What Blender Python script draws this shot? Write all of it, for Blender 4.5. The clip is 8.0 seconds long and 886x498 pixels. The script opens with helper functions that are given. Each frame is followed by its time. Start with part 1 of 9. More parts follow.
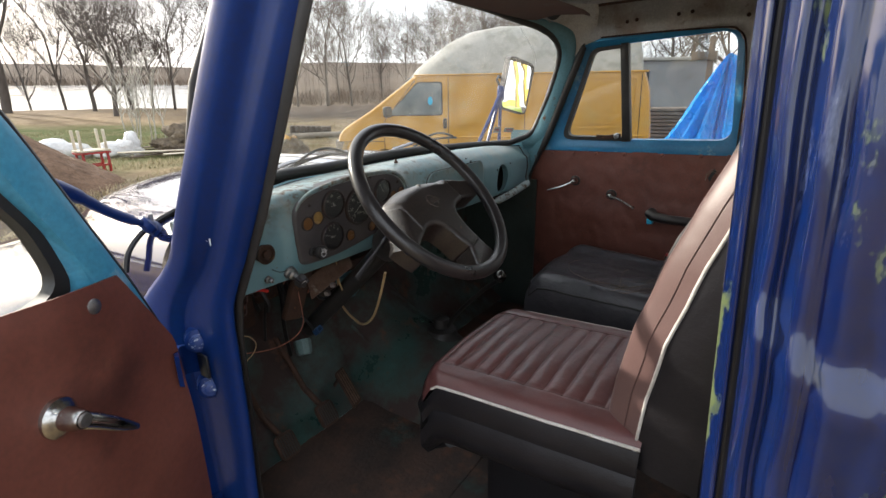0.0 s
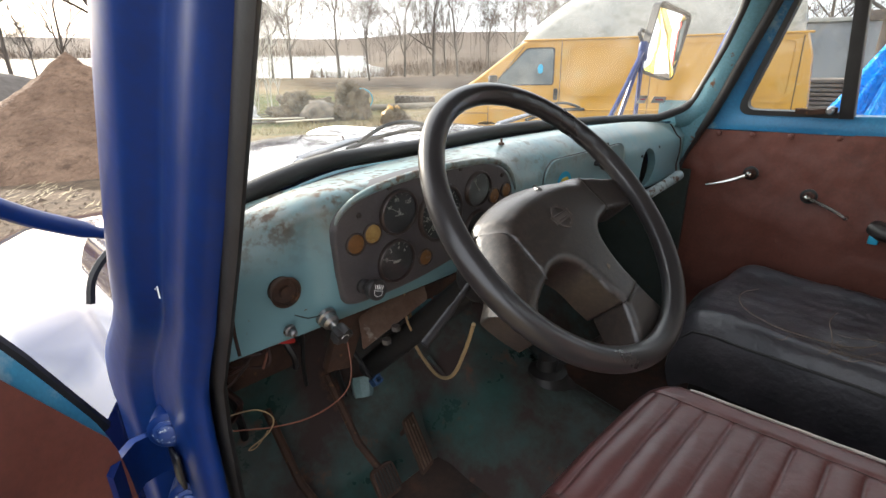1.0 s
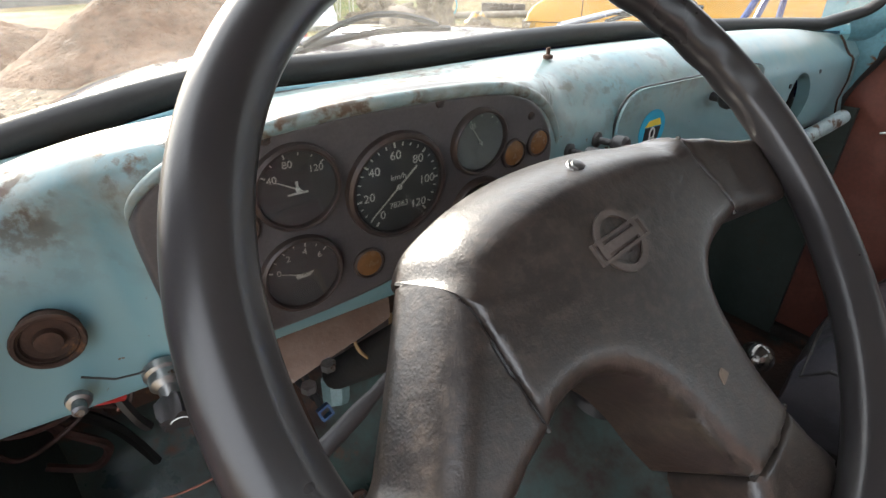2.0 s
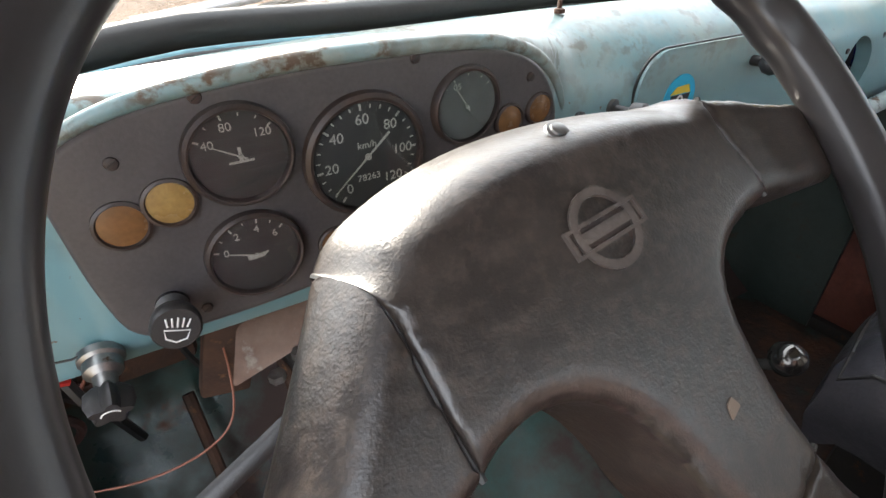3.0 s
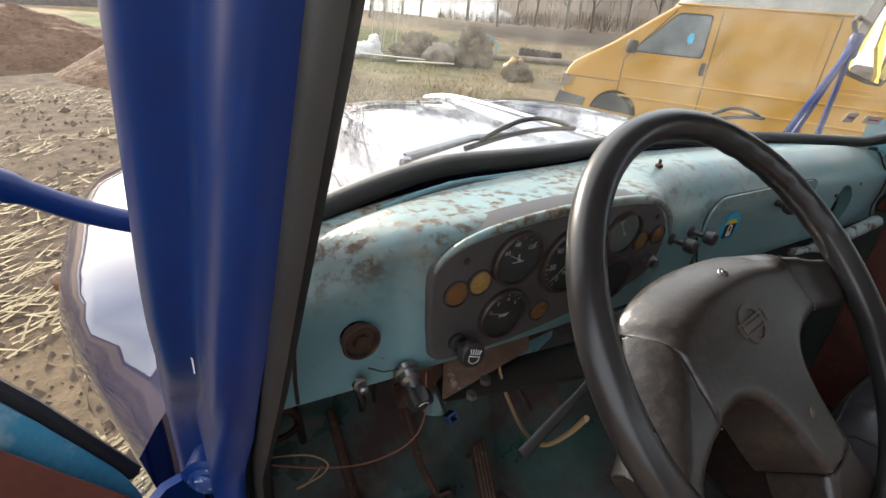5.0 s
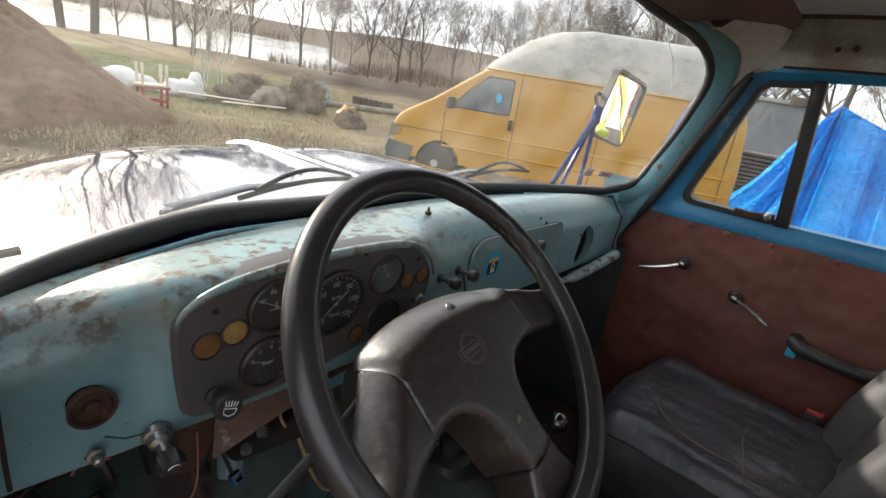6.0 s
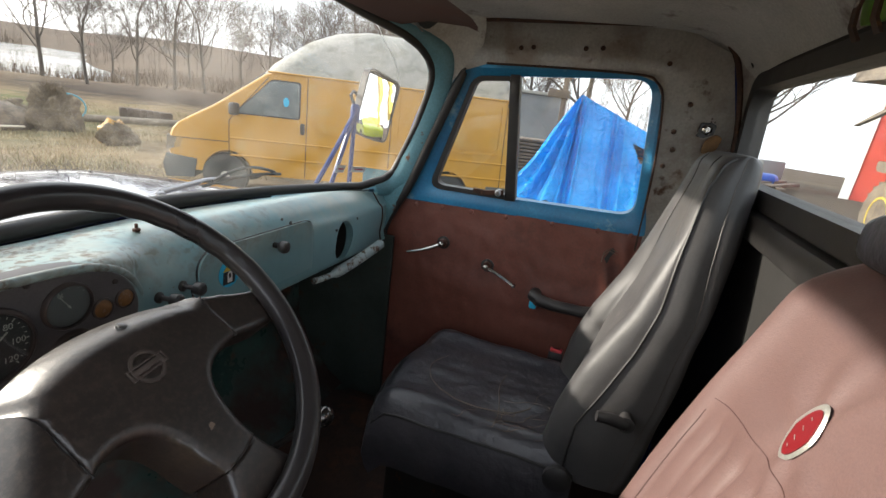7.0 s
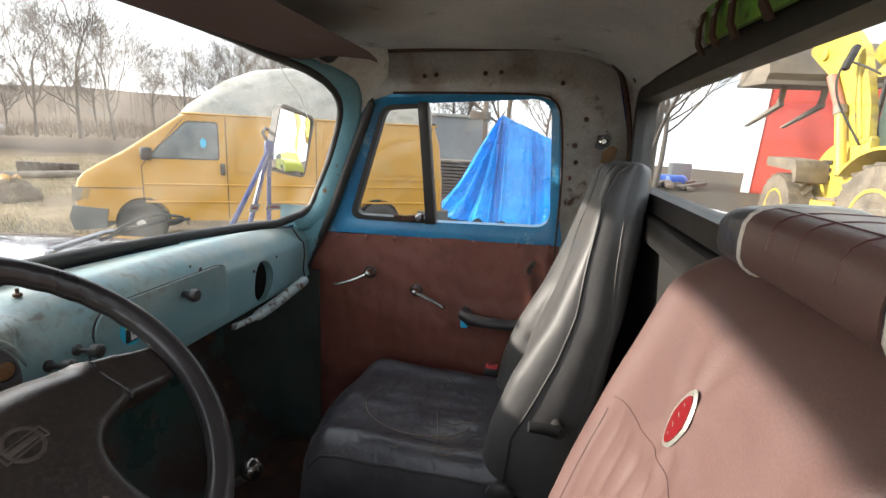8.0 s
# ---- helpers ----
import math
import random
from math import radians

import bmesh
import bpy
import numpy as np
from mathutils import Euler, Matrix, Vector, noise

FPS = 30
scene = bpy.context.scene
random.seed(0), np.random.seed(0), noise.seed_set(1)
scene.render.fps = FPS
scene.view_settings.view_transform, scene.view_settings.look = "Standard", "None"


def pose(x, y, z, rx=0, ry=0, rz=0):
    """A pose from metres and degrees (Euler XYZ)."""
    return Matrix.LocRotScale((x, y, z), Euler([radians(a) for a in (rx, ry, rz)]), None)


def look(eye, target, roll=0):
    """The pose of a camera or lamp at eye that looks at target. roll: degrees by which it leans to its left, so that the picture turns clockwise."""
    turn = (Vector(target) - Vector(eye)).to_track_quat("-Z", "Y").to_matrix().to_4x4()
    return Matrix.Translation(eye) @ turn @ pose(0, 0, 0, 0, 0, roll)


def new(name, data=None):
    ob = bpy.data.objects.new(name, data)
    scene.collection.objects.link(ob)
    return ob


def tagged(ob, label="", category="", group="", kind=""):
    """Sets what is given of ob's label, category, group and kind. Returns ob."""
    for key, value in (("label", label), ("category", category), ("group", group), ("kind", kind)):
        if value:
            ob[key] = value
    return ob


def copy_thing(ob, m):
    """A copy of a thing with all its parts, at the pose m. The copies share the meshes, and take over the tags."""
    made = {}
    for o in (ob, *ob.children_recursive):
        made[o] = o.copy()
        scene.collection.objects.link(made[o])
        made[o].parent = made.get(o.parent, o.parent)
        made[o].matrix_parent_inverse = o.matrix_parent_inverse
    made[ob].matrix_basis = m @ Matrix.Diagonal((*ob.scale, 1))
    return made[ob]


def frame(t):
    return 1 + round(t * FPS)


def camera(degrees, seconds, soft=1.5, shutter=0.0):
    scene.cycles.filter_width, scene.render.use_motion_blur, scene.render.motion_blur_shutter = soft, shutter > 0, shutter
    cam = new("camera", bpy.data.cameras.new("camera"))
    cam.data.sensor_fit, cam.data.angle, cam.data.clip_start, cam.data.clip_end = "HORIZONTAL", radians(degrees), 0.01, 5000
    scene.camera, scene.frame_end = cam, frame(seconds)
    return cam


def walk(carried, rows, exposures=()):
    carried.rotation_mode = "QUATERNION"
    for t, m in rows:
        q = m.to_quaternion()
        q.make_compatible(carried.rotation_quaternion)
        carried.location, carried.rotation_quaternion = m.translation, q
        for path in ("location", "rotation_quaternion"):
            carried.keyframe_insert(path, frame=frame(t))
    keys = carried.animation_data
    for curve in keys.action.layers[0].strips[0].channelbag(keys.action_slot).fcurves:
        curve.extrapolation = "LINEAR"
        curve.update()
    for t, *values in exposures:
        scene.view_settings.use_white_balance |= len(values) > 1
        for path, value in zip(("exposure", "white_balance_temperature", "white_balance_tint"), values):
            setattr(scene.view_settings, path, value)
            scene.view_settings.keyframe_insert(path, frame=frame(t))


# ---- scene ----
cam = camera(83.9, 8.0)
PATH = [
    (0, (-1.2383, -0.9083, 1.8301), (0.3405, 0.1584, 1.2224), -0.96),
    (0.3, (-1.1193, -0.7958, 1.8039), (0.3975, 0.3488, 1.1802), -0.90),
    (0.5, (-1.0393, -0.7308, 1.7925), (0.4369, 0.4579, 1.1539), -1.04),
    (1, (-0.8940, -0.6181, 1.7886), (0.4112, 0.7244, 1.0857), -1.11),
    (1.2, (-0.8144, -0.5927, 1.7800), (0.3814, 0.8267, 1.0348), -1.45),
    (1.5, (-0.6850, -0.5156, 1.7616), (0.3804, 0.9460, 0.9081), -1.57),
    (2, (-0.5617, -0.4218, 1.7281), (0.4197, 1.0134, 0.7397), -0.87),
    (2.2, (-0.5323, -0.4017, 1.7062), (0.4184, 1.0335, 0.6881), -0.72),
    (3.3, (-0.4985, -0.4024, 1.7030), (0.3436, 1.0490, 0.6146), -1.41),
    (3.5, (-0.5165, -0.4014, 1.7200), (0.3272, 1.0403, 0.6201), -1.21),
    (4, (-0.6398, -0.3926, 1.7764), (0.2236, 1.0501, 0.6933), 0.20),
    (4.2, (-0.6908, -0.4009, 1.7996), (0.1806, 1.0619, 0.7504), 1.15),
    (5.3, (-0.8040, -0.4676, 1.8490), (0.2804, 1.0053, 1.0398), 7.93),
    (5.5, (-0.7868, -0.4830, 1.8604), (0.4271, 0.9152, 1.1044), 9.13),
    (6, (-0.7424, -0.5333, 1.8628), (0.7389, 0.6424, 1.2122), 9.42),
    (6.5, (-0.7008, -0.6040, 1.8669), (0.9677, 0.3118, 1.2525), 7.79),
    (7, (-0.6799, -0.6805, 1.8803), (1.1552, -0.1042, 1.3320), 6.82),
    (7.5, (-0.6724, -0.7493, 1.8974), (1.2480, -0.4192, 1.4468), 4.20),
    (8, (-0.6719, -0.7244, 1.8881), (1.2478, -0.3673, 1.4555), 2.62),
]
walk(cam, [(t, look(eye, target, roll)) for t, eye, target, roll in PATH],
     [(0, 1.1), (0.2, 1.4), (0.5, 1.55), (1.0, 1.70), (1.5, 1.74), (2.0, 2.25), (2.2, 2.4), (3.5, 2.65), (4.0, 2.02), (4.2, 1.85), (5.3, 1.15), (5.5, 1.08), (6.0, 1.14), (6.5, 1.17), (7.5, 1.45), (8.0, 1.56)])

from mathutils import geometry

# ---- sky and sun ----
SUN_AZ, SUN_EL = radians(-3), radians(21.5)   # from straight ahead of the truck, to its left
world = bpy.data.worlds.new("sky")
scene.world = world
world.use_nodes = True
wn = world.node_tree.nodes
sky = wn.new("ShaderNodeTexSky")
sky.sky_type, sky.sun_disc = "NISHITA", False
sky.sun_elevation, sky.sun_rotation = SUN_EL, SUN_AZ
sky.air_density, sky.dust_density, sky.ozone_density = 1.0, 5.0, 1.0
# thin bright cloud over the blue: the sky is almost white
veil = wn.new("ShaderNodeMix")
veil.data_type, veil.inputs[0].default_value = "RGBA", 0.72
veil.inputs[7].default_value = (7.6, 7.9, 8.4, 1)
world.node_tree.links.new(sky.outputs[0], veil.inputs[6])
world.node_tree.links.new(veil.outputs[2], wn["Background"].inputs[0])
wn["Background"].inputs[1].default_value = 0.145

sun = new("sun", bpy.data.lights.new("sun", "SUN"))
sun.data.energy, sun.data.angle, sun.data.color = 3.5, radians(1.5), (1.0, 0.93, 0.82)
sun.matrix_world = look((-20 * math.sin(-SUN_AZ), 20 * math.cos(SUN_AZ), 20 * math.tan(SUN_EL)), (0, 0, 0))

# ---- materials ----


def nodes_of(name):
    m = bpy.data.materials.new(name)
    m.use_nodes = True
    t = m.node_tree
    return m, t.nodes, t.links, t.nodes["Principled BSDF"]


def ramp(n, lk, src, lo, hi):
    r = n.new("ShaderNodeMapRange")
    r.inputs[1].default_value, r.inputs[2].default_value = lo, hi
    lk.new(src, r.inputs[0])
    return r.outputs[0]


def noise_tex(n, lk, co, scale, detail=4, rough=0.55, stretch=None):
    if stretch:
        mp = n.new("ShaderNodeMapping")
        mp.inputs[3].default_value = stretch
        lk.new(co, mp.inputs[0])
        co = mp.outputs[0]
    x = n.new("ShaderNodeTexNoise")
    x.inputs["Scale"].default_value, x.inputs["Detail"].default_value, x.inputs["Roughness"].default_value = scale, detail, rough
    lk.new(co, x.inputs["Vector"])
    return x.outputs["Fac"]


def mixed(n, lk, fac, a, b):
    x = n.new("ShaderNodeMix")
    x.data_type = "RGBA"
    for slot, v in ((0, fac), (6, a), (7, b)):
        if isinstance(v, (int, float)):
            x.inputs[slot].default_value = v
        elif isinstance(v, tuple):
            x.inputs[slot].default_value = (*v, 1)
        else:
            lk.new(v, x.inputs[slot])
    return x.outputs[2]


def surface(name, c1, c2, scale=8.0, rough=0.5, metal=0.0, grain=200.0, bump=0.15, dist=0.001, spots=None, stretch=None, coat=0.0, spec=0.5, band=(0.35, 0.65), waves=None, coat_rough=0.08, vary=0.25):
    """Two tones at a large scale, fine grain as relief, and spots of another colour (dirt, rust): (colour, scale, low, high, roughness)."""
    m, n, lk, bsdf = nodes_of(name)
    co = n.new("ShaderNodeTexCoord").outputs["Object"]
    big = noise_tex(n, lk, co, scale, 5, 0.6, stretch)
    col = mixed(n, lk, ramp(n, lk, big, *band), c1, c2)
    fine = noise_tex(n, lk, co, grain, 3)
    col = mixed(n, lk, ramp(n, lk, fine, 0.3, 0.75), col, mixed(n, lk, 0.25, col, (0.02, 0.018, 0.015)))
    rg = n.new("ShaderNodeMath")
    rg.operation = "MULTIPLY_ADD"
    lk.new(big, rg.inputs[0])
    rg.inputs[1].default_value, rg.inputs[2].default_value = vary, rough - vary / 2
    rg = rg.outputs[0]
    for spot in spots or ():
        sc, s_scale, lo, hi, s_rough = spot[:5]
        mask = ramp(n, lk, noise_tex(n, lk, co, s_scale, 6, 0.65, spot[5] if len(spot) > 5 else None), lo, hi)
        col = mixed(n, lk, mask, col, sc)
        mx = n.new("ShaderNodeMix")
        lk.new(mask, mx.inputs[0])
        lk.new(rg, mx.inputs[2])
        mx.inputs[3].default_value = s_rough
        rg = mx.outputs[0]
    lk.new(col, bsdf.inputs["Base Color"])
    lk.new(rg, bsdf.inputs["Roughness"])
    bsdf.inputs["Metallic"].default_value = metal
    bsdf.inputs["Specular IOR Level"].default_value = spec
    bsdf.inputs["Coat Weight"].default_value = coat
    bsdf.inputs["Coat Roughness"].default_value = coat_rough
    bp = n.new("ShaderNodeBump")
    bp.inputs["Strength"].default_value, bp.inputs["Distance"].default_value = bump, dist
    lk.new(fine, bp.inputs["Height"])
    last = bp
    if waves:
        b2 = n.new("ShaderNodeBump")
        b2.inputs["Strength"].default_value, b2.inputs["Distance"].default_value = waves[1], waves[2]
        lk.new(noise_tex(n, lk, co, waves[0], 3), b2.inputs["Height"])
        lk.new(bp.outputs[0], b2.inputs["Normal"])
        last = b2
    lk.new(last.outputs[0], bsdf.inputs["Normal"])
    return m


def plain(name, c, rough=0.5, metal=0.0, emit=0.0, spec=0.5):
    m, n, lk, bsdf = nodes_of(name)
    bsdf.inputs["Base Color"].default_value = (*c, 1)
    bsdf.inputs["Roughness"].default_value, bsdf.inputs["Metallic"].default_value = rough, metal
    bsdf.inputs["Specular IOR Level"].default_value = spec
    return m


def pane_glass(name, tint=(1, 1, 1), gloss=0.07, dirt=0.05, dirt_scale=3.0):
    m, n, lk, bsdf = nodes_of(name)
    n.remove(bsdf)
    clear, shine, film = n.new("ShaderNodeBsdfTransparent"), n.new("ShaderNodeBsdfGlossy"), n.new("ShaderNodeBsdfTranslucent")
    clear.inputs[0].default_value = (*tint, 1)
    shine.inputs["Roughness"].default_value = 0.01
    film.inputs[0].default_value = (0.75, 0.72, 0.66, 1)
    co = n.new("ShaderNodeTexCoord").outputs["Object"]
    mask = ramp(n, lk, noise_tex(n, lk, co, dirt_scale, 6, 0.7), 0.35, 0.85)
    k = n.new("ShaderNodeMath")
    k.operation = "MULTIPLY"
    k.inputs[1].default_value = dirt * 2
    lk.new(mask, k.inputs[0])
    a, b = n.new("ShaderNodeMixShader"), n.new("ShaderNodeMixShader")
    a.inputs[0].default_value = gloss
    lk.new(clear.outputs[0], a.inputs[1])
    lk.new(shine.outputs[0], a.inputs[2])
    lk.new(k.outputs[0], b.inputs[0])
    lk.new(a.outputs[0], b.inputs[1])
    lk.new(film.outputs[0], b.inputs[2])
    lk.new(b.outputs[0], n["Material Output"].inputs[0])
    return m


RUST = (0.13, 0.055, 0.022)
M = {
    "blue_paint": surface("blue_paint", (0.003, 0.019, 0.105), (0.005, 0.028, 0.150), 3, 0.34, 0, 90, 0.04, 0.001, [((0.03, 0.045, 0.10), 45, 0.70, 0.8, 0.5)], coat=0.0, waves=(16, 0.22, 0.003), spec=0.2),
    "blue_body": surface("blue_body", (0.0015, 0.007, 0.042), (0.0025, 0.014, 0.080), 5, 0.13, 0, 60, 0.05, 0.001, [((0.085, 0.115, 0.045), 7, 0.585, 0.615, 0.55, (1, 1, 0.45)), ((0.07, 0.09, 0.17), 22, 0.64, 0.74, 0.35, (1, 1, 0.25))], coat=0.45, waves=(7, 0.45, 0.007), stretch=(1, 1, 0.25)),
    "hood_paint": surface("hood_paint", (0.006, 0.009, 0.05), (0.010, 0.015, 0.075), 4, 0.05, 0, 120, 0.02, 0.0005, [((0.10, 0.12, 0.18), 26, 0.66, 0.80, 0.3)], coat=1.0, waves=(11, 0.16, 0.0035), coat_rough=0.012, vary=0.05),
    "sky_paint": surface("sky_paint", (0.135, 0.29, 0.335), (0.095, 0.235, 0.28), 7, 0.42, 0, 160, 0.08, 0.001, [(RUST, 26, 0.62, 0.68, 0.8), ((0.30, 0.24, 0.16), 11, 0.62, 0.8, 0.7)]),
    "dash_paint": None,
    "flaked_paint": surface("flaked_paint", (0.36, 0.42, 0.42), (0.26, 0.33, 0.34), 20, 0.6, 0, 200, 0.3, 0.002, [((0.09, 0.05, 0.03), 38, 0.52, 0.60, 0.85)]),
    # near-black: the shade behind the seats is put into the wall's base colour
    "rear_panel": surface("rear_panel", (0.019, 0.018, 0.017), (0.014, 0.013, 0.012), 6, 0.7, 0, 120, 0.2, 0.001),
    "frame_blue": surface("frame_blue", (0.017, 0.165, 0.34), (0.026, 0.22, 0.42), 7, 0.35, 0, 140, 0.08, 0.001, [((0.2, 0.36, 0.44), 12, 0.6, 0.7, 0.5), (RUST, 34, 0.72, 0.76, 0.8)]),
    "door_blue": surface("door_blue", (0.05, 0.27, 0.42), (0.09, 0.34, 0.48), 9, 0.35, 0, 140, 0.08, 0.001, [((0.22, 0.38, 0.46), 16, 0.58, 0.66, 0.5), (RUST, 40, 0.74, 0.78, 0.8)]),
    "brown_panel": surface("brown_panel", (0.125, 0.038, 0.026), (0.185, 0.060, 0.041), 5, 0.5, 0, 120, 0.2, 0.001, [((0.19, 0.085, 0.05), 30, 0.68, 0.78, 0.7), ((0.05, 0.018, 0.015), 3.5, 0.55, 0.7, 0.5)], waves=(9, 0.4, 0.012)),
    "grey_trim": surface("grey_trim", (0.53, 0.51, 0.47), (0.43, 0.415, 0.38), 8, 0.6, 0, 150, 0.1, 0.001, [((0.11, 0.06, 0.035), 18, 0.60, 0.72, 0.85), ((0.22, 0.16, 0.115), 5, 0.48, 0.72, 0.7)]),
    "headliner": surface("headliner", (0.50, 0.48, 0.45), (0.38, 0.37, 0.345), 4, 0.75, 0, 180, 0.2, 0.001, [((0.09, 0.06, 0.045), 7, 0.62, 0.75, 0.85)]),
    "visor_brown": surface("visor_brown", (0.058, 0.019, 0.012), (0.085, 0.030, 0.019), 6, 0.7, 0, 120, 0.2, 0.001, [((0.05, 0.02, 0.015), 9, 0.6, 0.72, 0.6)], spec=0.25),
    "rubber": surface("rubber", (0.014, 0.013, 0.0125), (0.026, 0.024, 0.023), 20, 0.52, 0, 250, 0.2, 0.001, [((0.09, 0.06, 0.04), 60, 0.7, 0.78, 0.8)]),
    "black_plastic": surface("black_plastic", (0.024, 0.023, 0.024), (0.036, 0.033, 0.033), 12, 0.42, 0, 700, 0.35, 0.0006, [((0.075, 0.065, 0.055), 45, 0.66, 0.76, 0.6)]),
    "wheel_plastic": surface("wheel_plastic", (0.0150, 0.0116, 0.0103), (0.024, 0.0183, 0.0160), 16, 0.31, 0, 800, 0.30, 0.0006, [((0.055, 0.040, 0.031), 150, 0.46, 0.78, 0.44), ((0.044, 0.032, 0.025), 26, 0.52, 0.80, 0.42)], spec=0.7, vary=0.08, waves=(170, 0.22, 0.0012)),
    "badge_worn": surface("badge_worn", (0.062, 0.050, 0.044), (0.095, 0.075, 0.064), 40, 0.45, 0, 420, 0.4, 0.0006),
    "rim_plastic": surface("rim_plastic", (0.022, 0.020, 0.021), (0.032, 0.029, 0.029), 10, 0.28, 0, 700, 0.10, 0.0004, vary=0.05),
    "cluster_grey": surface("cluster_grey", (0.072, 0.065, 0.067), (0.100, 0.089, 0.088), 16, 0.45, 0, 350, 0.2, 0.0006, [((0.12, 0.085, 0.06), 60, 0.68, 0.76, 0.8)]),
    "gauge_black": surface("gauge_black", (0.046, 0.044, 0.044), (0.064, 0.060, 0.058), 40, 0.5, 0, 300, 0.05, 0.0003),
    "gauge_grey": surface("gauge_grey", (0.15, 0.155, 0.145), (0.19, 0.19, 0.18), 30, 0.5, 0, 300, 0.05, 0.0003),
    "dial_white": plain("dial_white", (0.56, 0.54, 0.48), 0.6),
    "worn_silver": surface("worn_silver", (0.50, 0.49, 0.45), (0.38, 0.37, 0.33), 60, 0.30, 0.55, 300, 0.1, 0.0004),
    "rust_dark": surface("rust_dark", (0.07, 0.03, 0.016), (0.035, 0.018, 0.012), 25, 0.85, 0, 180, 0.4, 0.002, [((0.15, 0.07, 0.03), 50, 0.6, 0.7, 0.9)]),
    "rusty_plate": surface("rusty_plate", (0.16, 0.10, 0.07), (0.10, 0.05, 0.03), 30, 0.45, 0.4, 180, 0.3, 0.001, [((0.30, 0.26, 0.22), 40, 0.6, 0.7, 0.8)]),
    "rust_bezel": surface("rust_bezel", (0.040, 0.032, 0.031), (0.066, 0.045, 0.038), 60, 0.42, 0.2, 300, 0.3, 0.001),
    "floor_dirt": surface("floor_dirt", (0.085, 0.046, 0.033), (0.030, 0.024, 0.021), 5, 0.80, 0, 80, 0.6, 0.004, [((0.14, 0.065, 0.04), 8, 0.54, 0.70, 0.9), ((0.025, 0.055, 0.048), 5, 0.6, 0.7, 0.6)]),
    "bolt_blue": surface("bolt_blue", (0.008, 0.03, 0.15), (0.02, 0.06, 0.22), 60, 0.35, 0, 90, 0.05, 0.001, [((0.45, 0.5, 0.55), 90, 0.56, 0.62, 0.9)]),
    "kick_dark": surface("kick_dark", (0.022, 0.034, 0.030), (0.045, 0.062, 0.055), 7, 0.5, 0, 90, 0.3, 0.002, [((0.06, 0.03, 0.018), 12, 0.6, 0.7, 0.7)]),
    "wiper_grey": surface("wiper_grey", (0.30, 0.30, 0.32), (0.40, 0.40, 0.42), 30, 0.22, 0.7, 200, 0.1, 0.0005),
    "seat_black": surface("seat_black", (0.009, 0.009, 0.011), (0.016, 0.015, 0.018), 7, 0.40, 0, 380, 0.35, 0.001, waves=(18, 0.4, 0.008), spec=0.28),
    "green_steel": surface("green_steel", (0.018, 0.046, 0.041), (0.042, 0.092, 0.079), 6, 0.28, 0, 90, 0.2, 0.002, [((0.042, 0.025, 0.021), 5, 0.40, 0.58, 0.85), ((0.11, 0.05, 0.03), 11, 0.58, 0.68, 0.8), ((0.18, 0.27, 0.25), 22, 0.74, 0.8, 0.5)], waves=(8, 0.5, 0.012)),
    "dark_steel": surface("dark_steel", (0.018, 0.018, 0.018), (0.03, 0.026, 0.023), 10, 0.6, 0.2, 120, 0.3, 0.002, [(RUST, 22, 0.64, 0.72, 0.85)]),
    "chrome": surface("chrome", (0.62, 0.61, 0.58), (0.45, 0.43, 0.40), 40, 0.2, 1.0, 200, 0.08, 0.0005, [((0.12, 0.08, 0.05), 60, 0.66, 0.74, 0.7)]),
    "steel": surface("steel", (0.42, 0.42, 0.42), (0.3, 0.29, 0.28), 30, 0.35, 0.9, 200, 0.1, 0.0005, [(RUST, 70, 0.62, 0.7, 0.8)]),
    "dark_chrome": surface("dark_chrome", (0.14, 0.135, 0.13), (0.09, 0.085, 0.08), 40, 0.16, 0.9, 200, 0.05, 0.0004),
    "mirror_face": plain("mirror_face", (0.9, 0.9, 0.9), 0.01, 1.0),
    "burgundy": surface("burgundy", (0.105, 0.038, 0.036), (0.135, 0.050, 0.047), 7, 0.34, 0, 500, 0.3, 0.0008, [((0.2, 0.12, 0.11), 30, 0.7, 0.8, 0.5)], waves=(26, 0.35, 0.006)),
    # paler, greyer copy of burgundy: the sunlit dusty sheen is put into its colour
    "burgundy_sunlit": surface("burgundy_sunlit", (0.128, 0.074, 0.067), (0.156, 0.092, 0.083), 6, 0.40, 0, 500, 0.3, 0.0008, [((0.22, 0.15, 0.135), 30, 0.7, 0.8, 0.4), ((0.12, 0.066, 0.060), 3, 0.5, 0.75, 0.5)], waves=(12, 0.2, 0.005)),
    "black_leather": surface("black_leather", (0.038, 0.038, 0.046), (0.066, 0.063, 0.071), 9, 0.32, 0, 380, 0.35, 0.001, [((0.13, 0.10, 0.075), 16, 0.67, 0.74, 0.6, (1, 3.0, 1))], waves=(22, 0.55, 0.010)),
    "grey_leather": surface("grey_leather", (0.052, 0.051, 0.053), (0.078, 0.074, 0.073), 6, 0.49, 0, 420, 0.3, 0.0008, [((0.14, 0.13, 0.12), 14, 0.66, 0.76, 0.5)], waves=(16, 0.3, 0.006)),
    "piping_white": surface("piping_white", (0.7, 0.68, 0.63), (0.55, 0.52, 0.47), 30, 0.5, 0, 300, 0.1, 0.0005),
    "seam_brown": plain("seam_brown", (0.085, 0.044, 0.039), 0.6),
    "foam_tan": surface("foam_tan", (0.20, 0.11, 0.045), (0.13, 0.07, 0.03), 60, 0.9, 0, 160, 0.5, 0.003),
    "stitch_tan": plain("stitch_tan", (0.16, 0.12, 0.09), 0.7),
    "red_enamel": plain("red_enamel", (0.16, 0.009, 0.012), 0.3),
    "red_plastic": plain("red_plastic", (0.55, 0.05, 0.06), 0.4),
    "orange_lens": surface("orange_lens", (0.22, 0.105, 0.040), (0.16, 0.08, 0.032), 60, 0.25, 0, 300, 0.1, 0.0005),
